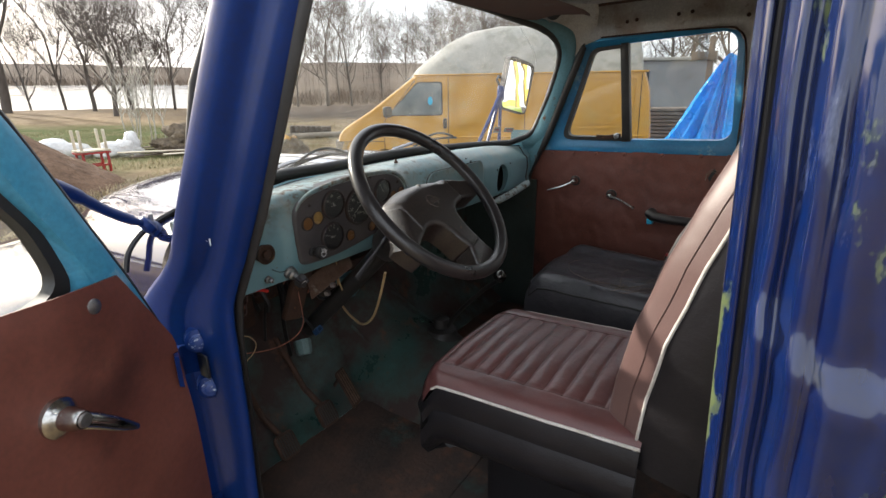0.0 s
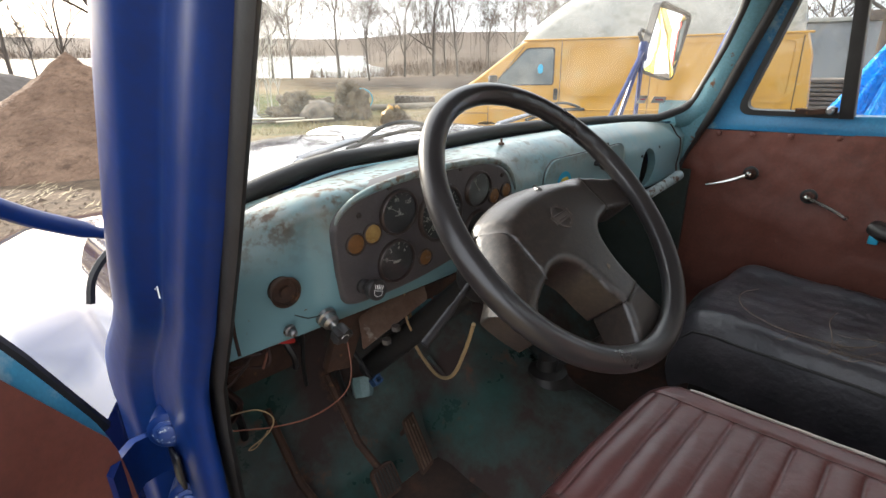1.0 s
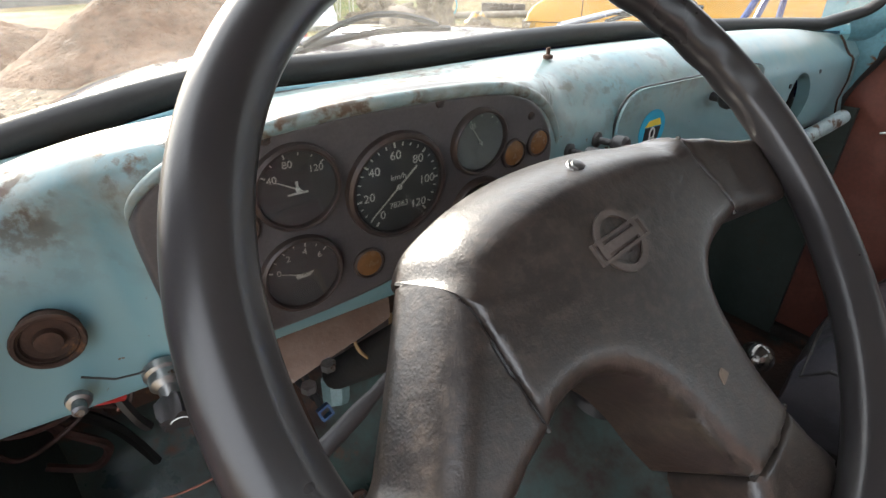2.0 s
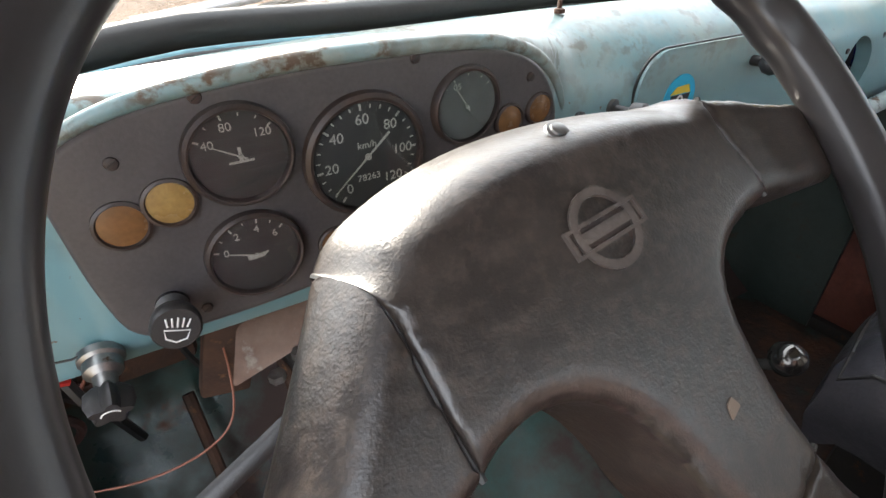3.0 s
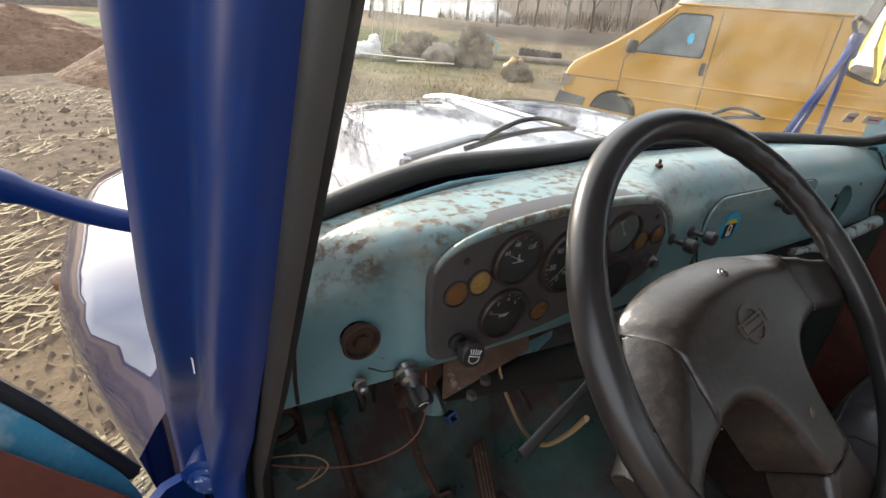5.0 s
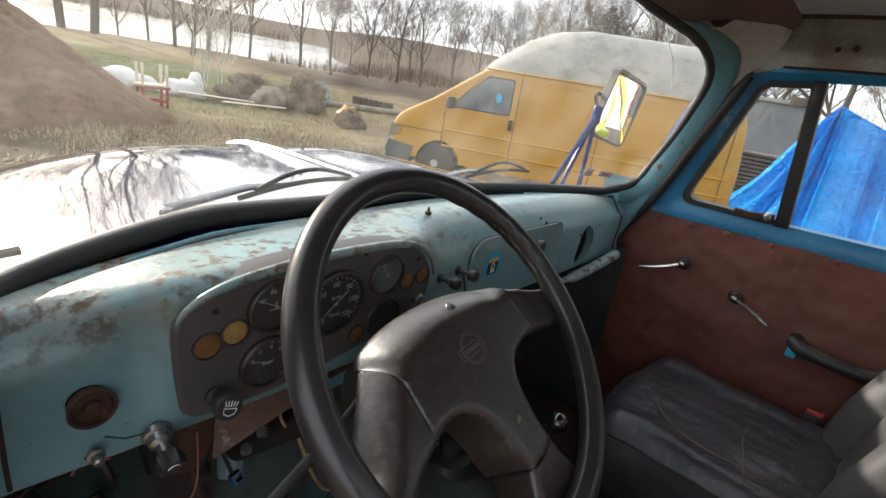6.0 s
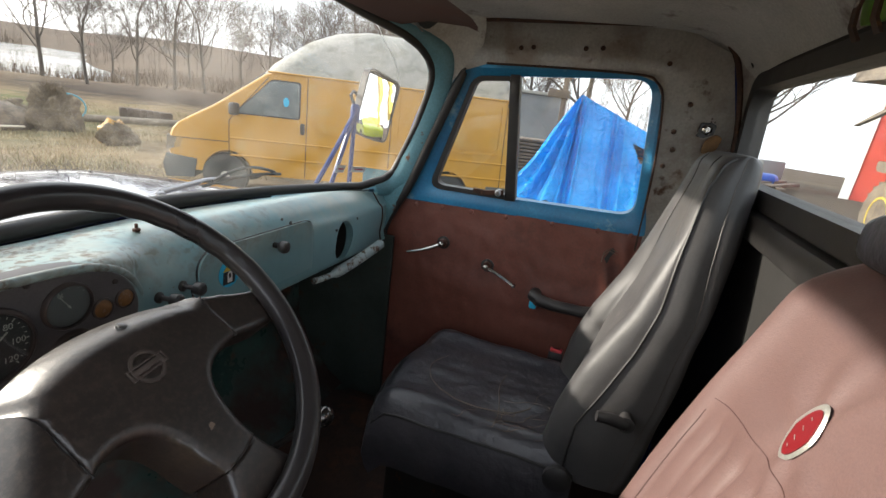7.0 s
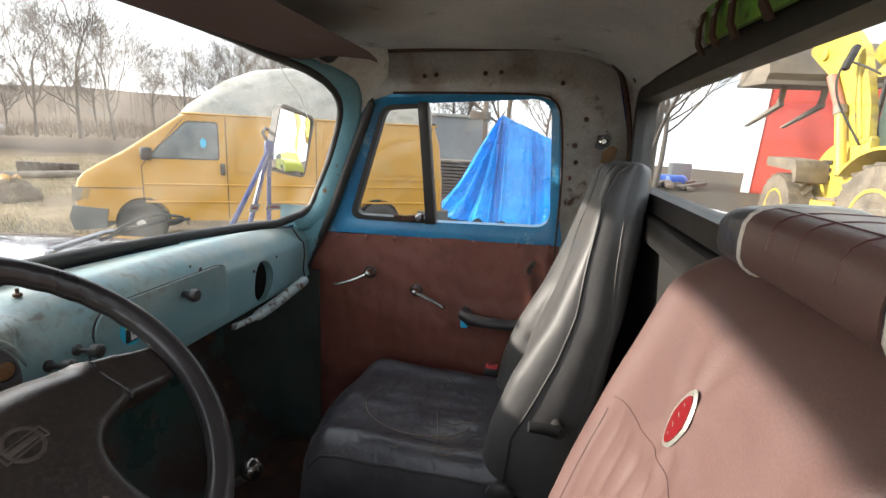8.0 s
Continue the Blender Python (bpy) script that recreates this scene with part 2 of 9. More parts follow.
    "amber_lens": surface("amber_lens", (0.36, 0.23, 0.08), (0.30, 0.18, 0.06), 60, 0.25, 0, 300, 0.1, 0.0005),
    "cyan_sticker": plain("cyan_sticker", (0.02, 0.36, 0.58), 0.4),
    "yellow_mark": plain("yellow_mark", (0.7, 0.52, 0.06), 0.4),
    "white_mark": plain("white_mark", (0.75, 0.75, 0.73), 0.5),
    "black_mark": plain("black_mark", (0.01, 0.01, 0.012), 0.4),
    "lime": surface("lime", (0.16, 0.42, 0.02), (0.10, 0.30, 0.015), 20, 0.4, 0, 200, 0.15, 0.001, [((0.03, 0.05, 0.015), 22, 0.6, 0.68, 0.7)]),
    "wire_red": plain("wire_red", (0.5, 0.03, 0.025), 0.4),
    "wire_tan": plain("wire_tan", (0.36, 0.25, 0.13), 0.5),
    "wire_copper": plain("wire_copper", (0.24, 0.085, 0.05), 0.5),
    "wire_brown": surface("wire_brown", (0.075, 0.028, 0.02), (0.03, 0.015, 0.012), 40, 0.6),
    "wire_black": plain("wire_black", (0.012, 0.012, 0.012), 0.5),
    "plug_blue": plain("plug_blue", (0.016, 0.055, 0.14), 0.5),
    "pale_plastic": surface("pale_plastic", (0.20, 0.29, 0.29), (0.13, 0.20, 0.20), 20, 0.4, 0, 200, 0.1, 0.001),
    "windshield": pane_glass("windshield", (0.90, 0.92, 0.91), 0.05, 0.06, 5.0),
    "side_glass": pane_glass("side_glass", (0.95, 0.97, 0.96), 0.06, 0.025, 9.0),
    "gauge_glass": pane_glass("gauge_glass", (0.9, 0.92, 0.92), 0.06, 0.03, 30.0),
}


def dash_paint():
    """Pale blue enamel, worn through to brown rust in patches along the top and in blotches near the driver's side."""
    m, n, lk, bsdf = nodes_of("dash_paint")
    co = n.new("ShaderNodeTexCoord").outputs["Object"]
    sep = n.new("ShaderNodeSeparateXYZ")
    lk.new(co, sep.inputs[0])
    base = mixed(n, lk, ramp(n, lk, noise_tex(n, lk, co, 6, 5), 0.3, 0.7), (0.140, 0.262, 0.288), (0.172, 0.305, 0.330))
    blot = noise_tex(n, lk, co, 62, 6, 0.6)
    area = ramp(n, lk, noise_tex(n, lk, co, 13, 3), 0.39, 0.56)
    top = ramp(n, lk, sep.outputs[2], 0.10, 0.175)      # worn where elbows and dust lie, on the upper roll
    k = n.new("ShaderNodeMath")
    side = n.new("ShaderNodeMath")
    side.operation = "MULTIPLY_ADD"
    lk.new(sep.outputs[0], side.inputs[0])
    side.inputs[1].default_value, side.inputs[2].default_value = -1.2, 0.45      # worst on the driver's half
    side.use_clamp = True
    near = n.new("ShaderNodeMath")
    near.operation = "MULTIPLY"
    lk.new(area, near.inputs[0])
    lk.new(side.outputs[0], near.inputs[1])
    k.operation = "MULTIPLY"
    lk.new(near.outputs[0], k.inputs[0])
    lk.new(top, k.inputs[1])
    worn = n.new("ShaderNodeMath")
    worn.operation = "MULTIPLY"
    lk.new(k.outputs[0], worn.inputs[0])
    lk.new(ramp(n, lk, blot, 0.48, 0.59), worn.inputs[1])
    specks = ramp(n, lk, noise_tex(n, lk, co, 120, 5, 0.6), 0.70, 0.74)
    dust = n.new("ShaderNodeMath")
    dust.operation = "MULTIPLY"
    lk.new(top, dust.inputs[0])
    lk.new(ramp(n, lk, noise_tex(n, lk, co, 8, 7, 0.7), 0.36, 0.66), dust.inputs[1])
    col = mixed(n, lk, dust.outputs[0], base, (0.29, 0.31, 0.27))
    veil_ = n.new("ShaderNodeMath")
    veil_.operation = "MULTIPLY"
    lk.new(side.outputs[0], veil_.inputs[0])
    stain = n.new("ShaderNodeMath")
    stain.operation = "MULTIPLY"
    lk.new(top, stain.inputs[0])
    lk.new(ramp(n, lk, noise_tex(n, lk, co, 22, 7, 0.7), 0.42, 0.95), stain.inputs[1])
    lk.new(stain.outputs[0], veil_.inputs[1])
    col = mixed(n, lk, veil_.outputs[0], col, (0.17, 0.115, 0.07))
    col = mixed(n, lk, worn.outputs[0], col, mixed(n, lk, ramp(n, lk, blot, 0.5, 0.7), (0.125, 0.080, 0.045), (0.065, 0.034, 0.017)))
    col = mixed(n, lk, specks, col, (0.12, 0.07, 0.04))
    lk.new(col, bsdf.inputs["Base Color"])
    rg = mixed(n, lk, worn.outputs[0], (0.30, 0.30, 0.30), (0.6, 0.6, 0.6))
    lk.new(rg, bsdf.inputs["Roughness"])
    bp = n.new("ShaderNodeBump")
    bp.inputs["Strength"].default_value, bp.inputs["Distance"].default_value = 0.3, 0.001
    lk.new(worn.outputs[0], bp.inputs["Height"])
    b2 = n.new("ShaderNodeBump")
    b2.inputs["Strength"].default_value, b2.inputs["Distance"].default_value = 0.2, 0.004
    lk.new(noise_tex(n, lk, co, 12, 2), b2.inputs["Height"])
    lk.new(bp.outputs[0], b2.inputs["Normal"])
    lk.new(b2.outputs[0], bsdf.inputs["Normal"])
    return m


M["dash_paint"] = dash_paint()

# ---- building helpers ----


def thing(name, loc, label, category, group="", kind=""):
    ob = new(name)
    ob.location = loc
    ob.empty_display_size = 0.05
    return tagged(ob, label, category, group, kind)


def part(name, bm, material, parent=None, label="", sharp=38, recalc=True):
    """Links a bmesh, built in world metres, as one mesh object under its thing or part."""
    if recalc:
        bmesh.ops.recalc_face_normals(bm, faces=bm.faces)
    lim = radians(sharp)
    for fc in bm.faces:
        fc.smooth = True
    for e in bm.edges:
        if len(e.link_faces) == 2 and e.calc_face_angle(0) > lim:
            e.smooth = False
    me = bpy.data.meshes.new(name)
    bm.to_mesh(me)
    bm.free()
    ob = new(name, me)
    me.materials.append(M[material] if isinstance(material, str) else material)
    if parent is not None:
        base = Vector((0, 0, 0))
        p = parent
        while p is not None:
            base += p.location
            p = p.parent
        me.transform(Matrix.Translation(-base))
        ob.parent = parent
    return tagged(ob, label)


def box(c, size, bevel=0.0, m=None, bm=None, segs=2):
    bm = bm or bmesh.new()
    mat = Matrix.Translation(c) @ (m or Matrix()) @ Matrix.Diagonal((*size, 1))
    r = bmesh.ops.create_cube(bm, size=1, matrix=mat)
    if bevel:
        ed = list({e for v in r["verts"] for e in v.link_edges})
        bmesh.ops.bevel(bm, geom=ed, offset=bevel, segments=segs, affect="EDGES", profile=0.5)
    return bm


def loft(rings, close=True, caps=True, bm=None, loop=False):
    """Skin over rings of equal length; close: each ring is a closed line; loop: the last ring meets the first."""
    bm = bm or bmesh.new()
    vs = [[bm.verts.new(p) for p in r] for r in rings]
    k = len(rings[0])
    pairs = list(zip(vs, vs[1:])) + ([(vs[-1], vs[0])] if loop else [])
    for a, b in pairs:
        for i in range(k if close else k - 1):
            j = (i + 1) % k
            bm.faces.new((a[i], a[j], b[j], b[i]))
    if caps and close and not loop:
        bm.faces.new(vs[0][::-1])
        bm.faces.new(vs[-1])
    return bm


def tube(pts, r, segs=10, closed=False, bm=None, flat=1.0, caps=True):
    """A round bar along points; r may be a list; flat squeezes it along its second axis."""
    pts = [Vector(p) for p in pts]
    n = len(pts)
    rs = r if isinstance(r, (list, tuple)) else [r] * n
    rings, up = [], None
    for i, p in enumerate(pts):
        a = pts[(i - 1) % n] if (closed or i > 0) else p
        b = pts[(i + 1) % n] if (closed or i < n - 1) else p
        d = (b - a).normalized()
        if up is None:
            up = d.orthogonal().normalized()
        up = (up - d * up.dot(d)).normalized()
        side = d.cross(up)
        rings.append([p + rs[i] * (up * math.cos(t) + flat * side * math.sin(t)) for t in (2 * math.pi * k / segs for k in range(segs))])
    return loft(rings, True, caps, bm, closed)


def smooth_line(pts, per=6, closed=False):
    """A Catmull-Rom line through points."""
    pts = [Vector(p) for p in pts]
    n, out = len(pts), []
    for i in range(n if closed else n - 1):
        p = [pts[(i + k) % n] if closed else pts[min(max(i + k, 0), n - 1)] for k in (-1, 0, 1, 2)]
        for s in range(per):
            t = s / per
            out.append(0.5 * (2 * p[1] + (p[2] - p[0]) * t + (2 * p[0] - 5 * p[1] + 4 * p[2] - p[3]) * t * t + (3 * p[1] - p[0] - 3 * p[2] + p[3]) * t**3))
    return out if closed else out + [pts[-1]]


def lathe(profile, m=None, segs=24, bm=None):
    """Turns (radius, height) pairs about z; m places it."""
    m = m or Matrix()
    rings = [[m @ Vector((r * math.cos(t), r * math.sin(t), h)) for t in (2 * math.pi * k / segs for k in range(segs))] for r, h in profile]
    return loft(rings, True, True, bm)


def prism(outline, a, b, m=None, bevel=0.0, bm=None, segs=2):
    """An outline of (u, v) pushed along w from a to b; m maps (u, v, w) to the world."""
    m = m or Matrix()
    bm = bm or bmesh.new()
    lo = [bm.verts.new(m @ Vector((u, v, a))) for u, v in outline]
    hi = [bm.verts.new(m @ Vector((u, v, b))) for u, v in outline]
    k = len(outline)
    faces = [bm.faces.new(lo[::-1]), bm.faces.new(hi)]
    for i in range(k):
        faces.append(bm.faces.new((lo[i], lo[(i + 1) % k], hi[(i + 1) % k], hi[i])))
    if bevel:
        bmesh.ops.bevel(bm, geom=list({e for f in faces[:2] for e in f.edges}), offset=bevel, segments=segs, affect="EDGES", profile=0.5)
    return bm


def ring_prism(outer, inner, a, b, m=None, bm=None):
    """A frame between two outlines of equal length."""
    m = m or Matrix()
    P = lambda o, w: [m @ Vector((u, v, w)) for u, v in o]
    return loft([P(outer, a), P(outer, b), P(inner, b), P(inner, a)], True, False, bm, True)


def rounded(outline, r, per=5):
    """Rounds the corners of an outline of (u, v)."""
    out, n = [], len(outline)
    for i in range(n):
        p, a, b = Vector(outline[i]), Vector(outline[i - 1]), Vector(outline[(i + 1) % n])
        rr = r[i] if isinstance(r, (list, tuple)) else r
        da, db = min(rr, (a - p).length * 0.49), min(rr, (b - p).length * 0.49)
        s, e = p + (a - p).normalized() * da, p + (b - p).normalized() * db
        for k in range(per + 1):
            t = k / per
            out.append(tuple((1 - t) ** 2 * s + 2 * t * (1 - t) * p + t * t * e))
    return out


def ellipse(cu, cv, ru, rv, n=28):
    return [(cu + ru * math.cos(2 * math.pi * k / n), cv + rv * math.sin(2 * math.pi * k / n)) for k in range(n)]


def frame_m(o, u, v):
    """Maps (u, v, w) to the world: o + u*U + v*V + w*(U x V)."""
    u, v = Vector(u).normalized(), Vector(v).normalized()
    w = u.cross(v).normalized()
    return Matrix(((u.x, v.x, w.x, o[0]), (u.y, v.y, w.y, o[1]), (u.z, v.z, w.z, o[2]), (0, 0, 0, 1)))


def sheet(fn, nu, nv, thick, bm=None):
    """A surface fn(s, t), s and t from 0 to 1, given a thickness."""
    bm = bm or bmesh.new()
    vs = [[bm.verts.new(fn(i / nu, j / nv)) for j in range(nv + 1)] for i in range(nu + 1)]
    fs = [bm.faces.new((vs[i][j], vs[i + 1][j], vs[i + 1][j + 1], vs[i][j + 1])) for i in range(nu) for j in range(nv)]
    if thick:
        bmesh.ops.recalc_face_normals(bm, faces=fs)
        bmesh.ops.solidify(bm, geom=fs, thickness=thick)
    return bm


def lettering(name, text, size, m, material, parent, label=""):
    cu = bpy.data.curves.new(name, "FONT")
    cu.body, cu.size, cu.align_x, cu.align_y, cu.extrude = text, size, "CENTER", "CENTER", 0.0002
    tmp = new(name, cu)
    me = bpy.data.meshes.new_from_object(tmp.evaluated_get(bpy.context.evaluated_depsgraph_get()))
    bpy.data.objects.remove(tmp)
    bm = bmesh.new()
    bm.from_mesh(me)
    bpy.data.meshes.remove(me)
    bm.transform(m)
    return part(name, bm, material, parent, label)


def span(a, b, n, ends=True):
    return [a + (b - a) * k / (n - 1 if ends else n) for k in range(n)]


def step(a, b, x):
    t = min(1.0, max(0.0, (x - a) / (b - a)))
    return t * t * (3 - 2 * t)


def lerp(a, b, t):
    return a + (b - a) * t


def interp(x, table):
    for (x0, y0), (x1, y1) in zip(table, table[1:]):
        if x <= x1:
            return lerp(y0, y1, max(0.0, (x - x0) / (x1 - x0)))
    return table[-1][1]

# ---- the truck: cab shell, bonnet, wings ----
GROUND = 0.2
truck = thing("truck", (0, 0, GROUND), "old blue lorry with a worn pale blue cab and open door", "truck")


def shield_low(x):
    k = abs(x) / 0.72
    y, z = 0.140 - 0.127 * (k * k + 0.004) ** 0.75, 1.6385 - 0.019 * k**2
    if x < 0:       # the driver's corner is squarer and dips towards the post
        y += 0.029 * step(-0.18, -0.50, x) * (1 - 0.6 * step(-0.62, -0.76, x))
        z = lerp(z, 1.640 - 0.035 * max(0.0, (-x - 0.45) / 0.25) ** 1.5, step(-0.20, -0.45, x))
    return Vector((x, y, z))


def shield_high(x):
    k = abs(x) / 0.68
    return Vector((x, -0.065 - 0.10 * k**2.6, 2.078 - 0.062 * k**4))


# floor and toe board
part("floor_pan", box((0, -0.43, 0.845), (1.58, 1.14, 0.03)), "floor_dirt", truck, "dirty brown cab floor")
part("floor_mat", sheet(lambda s, t: Vector((lerp(-0.70, 0.70, s), lerp(-0.36, 0.10, t), 0.868 + 0.010 * noise.noise(Vector((s * 9, t * 5, 1.3))))), 24, 12, 0.006), "floor_dirt", truck, "rust-brown worn floor mat")
toe = [(0.10, 0.862), (0.16, 0.90), (0.25, 1.00), (0.30, 1.10), (0.31, 1.30), (0.30, 1.48)]


def toe_at(s, t):
    y, z = interp(t, [(k / 5, p[0]) for k, p in enumerate(toe)]), interp(t, [(k / 5, p[1]) for k, p in enumerate(toe)])
    x = lerp(-0.75, 0.75, s)
    return Vector((x, y + 0.006 * noise.noise(Vector((x * 9, t * 6, 4))), z))


part("toe_board", sheet(toe_at, 40, 20, 0.012), "green_steel", truck, "dark green dented toe board")
part("gearbox_tunnel", loft([[Vector((x, y, 0.85 + h * (1 - abs(x / 0.24) ** 2.6))) for x in span(-0.24, 0.24, 15)] for y, h in ((-0.42, 0.03), (-0.36, 0.10), (-0.15, 0.14), (0.05, 0.19), (0.20, 0.28), (0.29, 0.36))], False, False), "green_steel", truck, "green gearbox tunnel cover")
part("brace", tube([(-0.16, 0.20, 1.08), (-0.13, 0.10, 0.99), (-0.12, 0.05, 0.93)], 0.005), "green_steel", truck, "thin rod on the tunnel")
for sx in (-1, 1):
    part("kick_panel", sheet(lambda s, t: Vector((sx * 0.762, lerp(-0.058, 0.30, s), lerp(0.86, 1.46, t))), 6, 8, 0.012), "kick_dark", truck, "grimy black side panel below the dash")
part("sill", box((-0.79, -0.50, 0.85), (0.10, 0.80, 0.08), 0.015), "blue_paint", truck, "blue door sill")
part("sill", box((0.79, -0.40, 0.85), (0.07, 0.95, 0.08), 0.015), "dark_steel", truck)

# rear wall with its window
RW = rounded([(-0.655, 1.80), (0.655, 1.80), (0.668, 2.000), (-0.668, 2.000)], 0.05)
RWO = rounded([(-0.690, 1.765), (0.690, 1.765), (0.703, 2.034), (-0.703, 2.034)], 0.065)
RM = frame_m((0, -0.972, 0), (1, 0, 0), (0, 0, 1))


RW_back = rounded([(-0.80, 0.84), (0.80, 0.84), (0.76, 2.13), (-0.76, 2.13)], 0.001)
part("rear_wall", ring_prism(RW_back, RWO, -0.012, 0.012, RM), "rear_panel", truck, "rear wall of the cab, coloured near-black for the shade behind the seats")
part("rear_window_seal", ring_prism(RWO, RW, -0.022, 0.024, RM), "rubber", truck, "black rubber seal of the rear window")
rg = part("rear_window", prism(RW, -0.002, 0.002, RM), "side_glass", truck, "dusty rear window pane")
rg.visible_shadow = False
part("rear_shelf", box((0.02, -0.950, 1.735), (1.28, 0.03, 0.05), 0.008), "rubber", truck, "dark ledge below the rear window")


# roof skin and headliner
def roof_at(z0, inset):
    def fn(s, t):
        a, b = lerp(-1, 1, s), lerp(-1, 1, t)
        y = lerp(-0.965 + inset, -0.11 + 0.05 * (1 - a * a) - inset, t)
        drop = 0.022 * abs(a) ** 6 + (0.10 * abs(b) ** 6 if b < 0 else 0.03 * b**4)
        return Vector(((0.735 - inset) * a, y, z0 - drop))
    return fn


part("headliner", sheet(roof_at(2.148, 0.005), 28, 24, 0.008), "headliner", truck, "grey sagging headliner, stained")
part("roof", sheet(roof_at(2.205, -0.05), 28, 24, 0.010), "blue_paint", truck, "blue roof skin")
for sx in (-1, 1):
    part("roof_rail", tube([(sx * 0.745, -0.20, 2.085), (sx * 0.76, -0.50, 2.095), (sx * 0.755, -0.90, 2.085)], 0.032, 12), "blue_paint" if sx < 0 else "grey_trim", truck)
part("header", loft([[shield_high(x) + Vector((0, 0.02, 0.025)), shield_high(x) + Vector((0, -0.035, 0.030)), shield_high(x) + Vector((0, -0.075, 0.060)), shield_high(x) + Vector((0, 0.03, 0.085))] for x in span(-0.66, 0.60, 25)], True), "dark_steel", truck, "grimy header above the windscreen")


# the cab's outer skin behind and above the passenger's door
part("cab_side", box((0.795, -0.885, 1.46), (0.02, 0.20, 1.26), 0.005), "blue_paint", truck, "blue cab side behind the door")
part("cab_side", box((0.765, -0.55, 2.105), (0.02, 0.86, 0.07), 0.005), "blue_paint", truck, "blue roof side above the door")


# hardboard trim above and behind the passenger door
def side_trim(sx):
    T = frame_m((sx * 0.775, 0, 1.6), (0, -1, 0), (-sx * 0.12, 0, 0.993))
    low = [(0.212, 0.375), (0.222, 0.385), (0.30, 0.412), (0.50, 0.418), (0.70, 0.418), (0.745, 0.405), (0.772, 0.36), (0.788, 0.2), (0.790, 0.0), (0.790, -0.06)]
    high = [(0.170, 0.490), (0.200, 0.510), (0.32, 0.52), (0.50, 0.525), (0.70, 0.53), (0.80, 0.525), (0.90, 0.48), (0.95, 0.30), (0.955, 0.05), (0.955, -0.06)]
    bend = lambda u, v: T @ Vector((u, v, -0.004 + 0.09 * max(0.0, u - 0.80) ** 1.0 * 1.2 + 0.28 * max(0.0, v - 0.46)))
    rings = [[bend(lerp(a[0], b[0], k / 5), lerp(a[1], b[1], k / 5)) for k in range(6)] for a, b in zip(low, high)]
    bm = loft(rings, False, False)
    bmesh.ops.solidify(bm, geom=bm.faces[:], thickness=0.005)
    return bm, bend


for sx in (-1, 1):
    if sx > 0:
        bm, bend = side_trim(sx)
        trim = part("side_trim", bm, "grey_trim", truck, "grey painted hardboard trim with rusty edges and screws")
        for u, v in ((0.252, 0.446), (0.392, 0.460), (0.425, 0.464), (0.560, 0.470), (0.602, 0.474), (0.766, 0.450), (0.812, 0.29), (0.806, 0.20), (0.835, 0.36), (0.820, 0.245)):
            p = bend(u, v)
            part("screw", lathe([(0.001, 0.003), (0.004, 0.0026), (0.0065, 0.0)], frame_m(p, (0, -1, 0), (0, 0, 1)) @ Matrix.Translation((0, 0, 0.003)), 10), "rust_dark", trim, "rusty screw")
        part("edge_strip", tube(smooth_line([bend(u, v) for u, v in ((0.30, 0.414), (0.50, 0.419), (0.70, 0.419), (0.745, 0.406), (0.770, 0.36), (0.786, 0.2), (0.788, 0.0), (0.788, -0.06))], 5), 0.0032, 6), "rust_dark", trim, "rusty steel edge strip")
        part("edge_strip", tube(smooth_line([bend(u, v) for u, v in ((0.170, 0.492), (0.20, 0.515), (0.32, 0.525), (0.50, 0.53), (0.70, 0.535), (0.80, 0.53), (0.90, 0.485), (0.952, 0.30), (0.957, 0.05))], 5), 0.007, 6), "rust_dark", trim, "dark rusty gap along the headliner")
        seam_to = ((0.70, 0.530, (0.66, -0.71, 2.130)), (0.80, 0.525, (0.66, -0.84, 2.112)), (0.86, 0.505, (0.665, -0.905, 2.080)), (0.90, 0.48, (0.672, -0.952, 2.036)), (0.93, 0.40, (0.688, -0.957, 2.016)), (0.95, 0.30, (0.699, -0.958, 1.96)), (0.955, 0.05, (0.702, -0.958, 1.80)))
        near_, far_ = smooth_line([bend(u, v) for u, v, q in seam_to], 4), smooth_line([q for u, v, q in seam_to], 4)
        part("corner_cover", loft([[lerp(p, q, k / 5) + Vector((0.010, -0.006, 0.006)) * math.sin(math.pi * k / 5) for k in range(6)] for p, q in zip(near_, far_)], False, False), "headliner", trim, "grey cloth drawn smoothly round the roof corner", sharp=80)
        for pts in (((0.668, -0.930, 2.062), (0.662, -0.934, 2.052), (0.668, -0.938, 2.046)), ((0.61, -0.93, 2.075), (0.60, -0.94, 2.062), (0.598, -0.947, 2.050), (0.603, -0.953, 2.042))):
            part("tear", tube(pts, [0.0015] + [0.003] * (len(pts) - 2) + [0.001], 6), "black_mark", trim, "small dark tear in the cloth")
        hole = bend(0.885, 0.305)
        HM = frame_m(hole, (0, -1, 0), (0, 0, 1))
        part("patch", prism(rounded([(-0.020, -0.018), (-0.004, -0.022), (0.018, -0.010), (0.020, 0.012), (0.008, 0.018), (-0.016, 0.016)], 0.004), 0.003, 0.005, HM), "black_mark", trim, "dark torn hole in the board")
        for q in range(14):
            part("perforation", lathe([(0.0022, 0.0), (0.0022, 0.0012)], HM @ Matrix.Translation((0.006 + 0.008 * (q % 4), 0.020 + 0.007 * (q // 4), 0.003)), 6), "rust_dark", trim, "small rusty hole")
        part("foam", prism(rounded([(-0.002, -0.060), (0.030, -0.050), (0.040, -0.016), (0.022, -0.008), (0.000, -0.028)], 0.010), 0.003, 0.007, HM), "foam_tan", trim, "crumbling tan foam below the hole")
        part("lock_pin", lathe([(0.012, 0.0), (0.012, 0.010), (0.007, 0.014), (0.006, 0.02)], HM, 14), "chrome", trim, "bright metal catch in the hole")

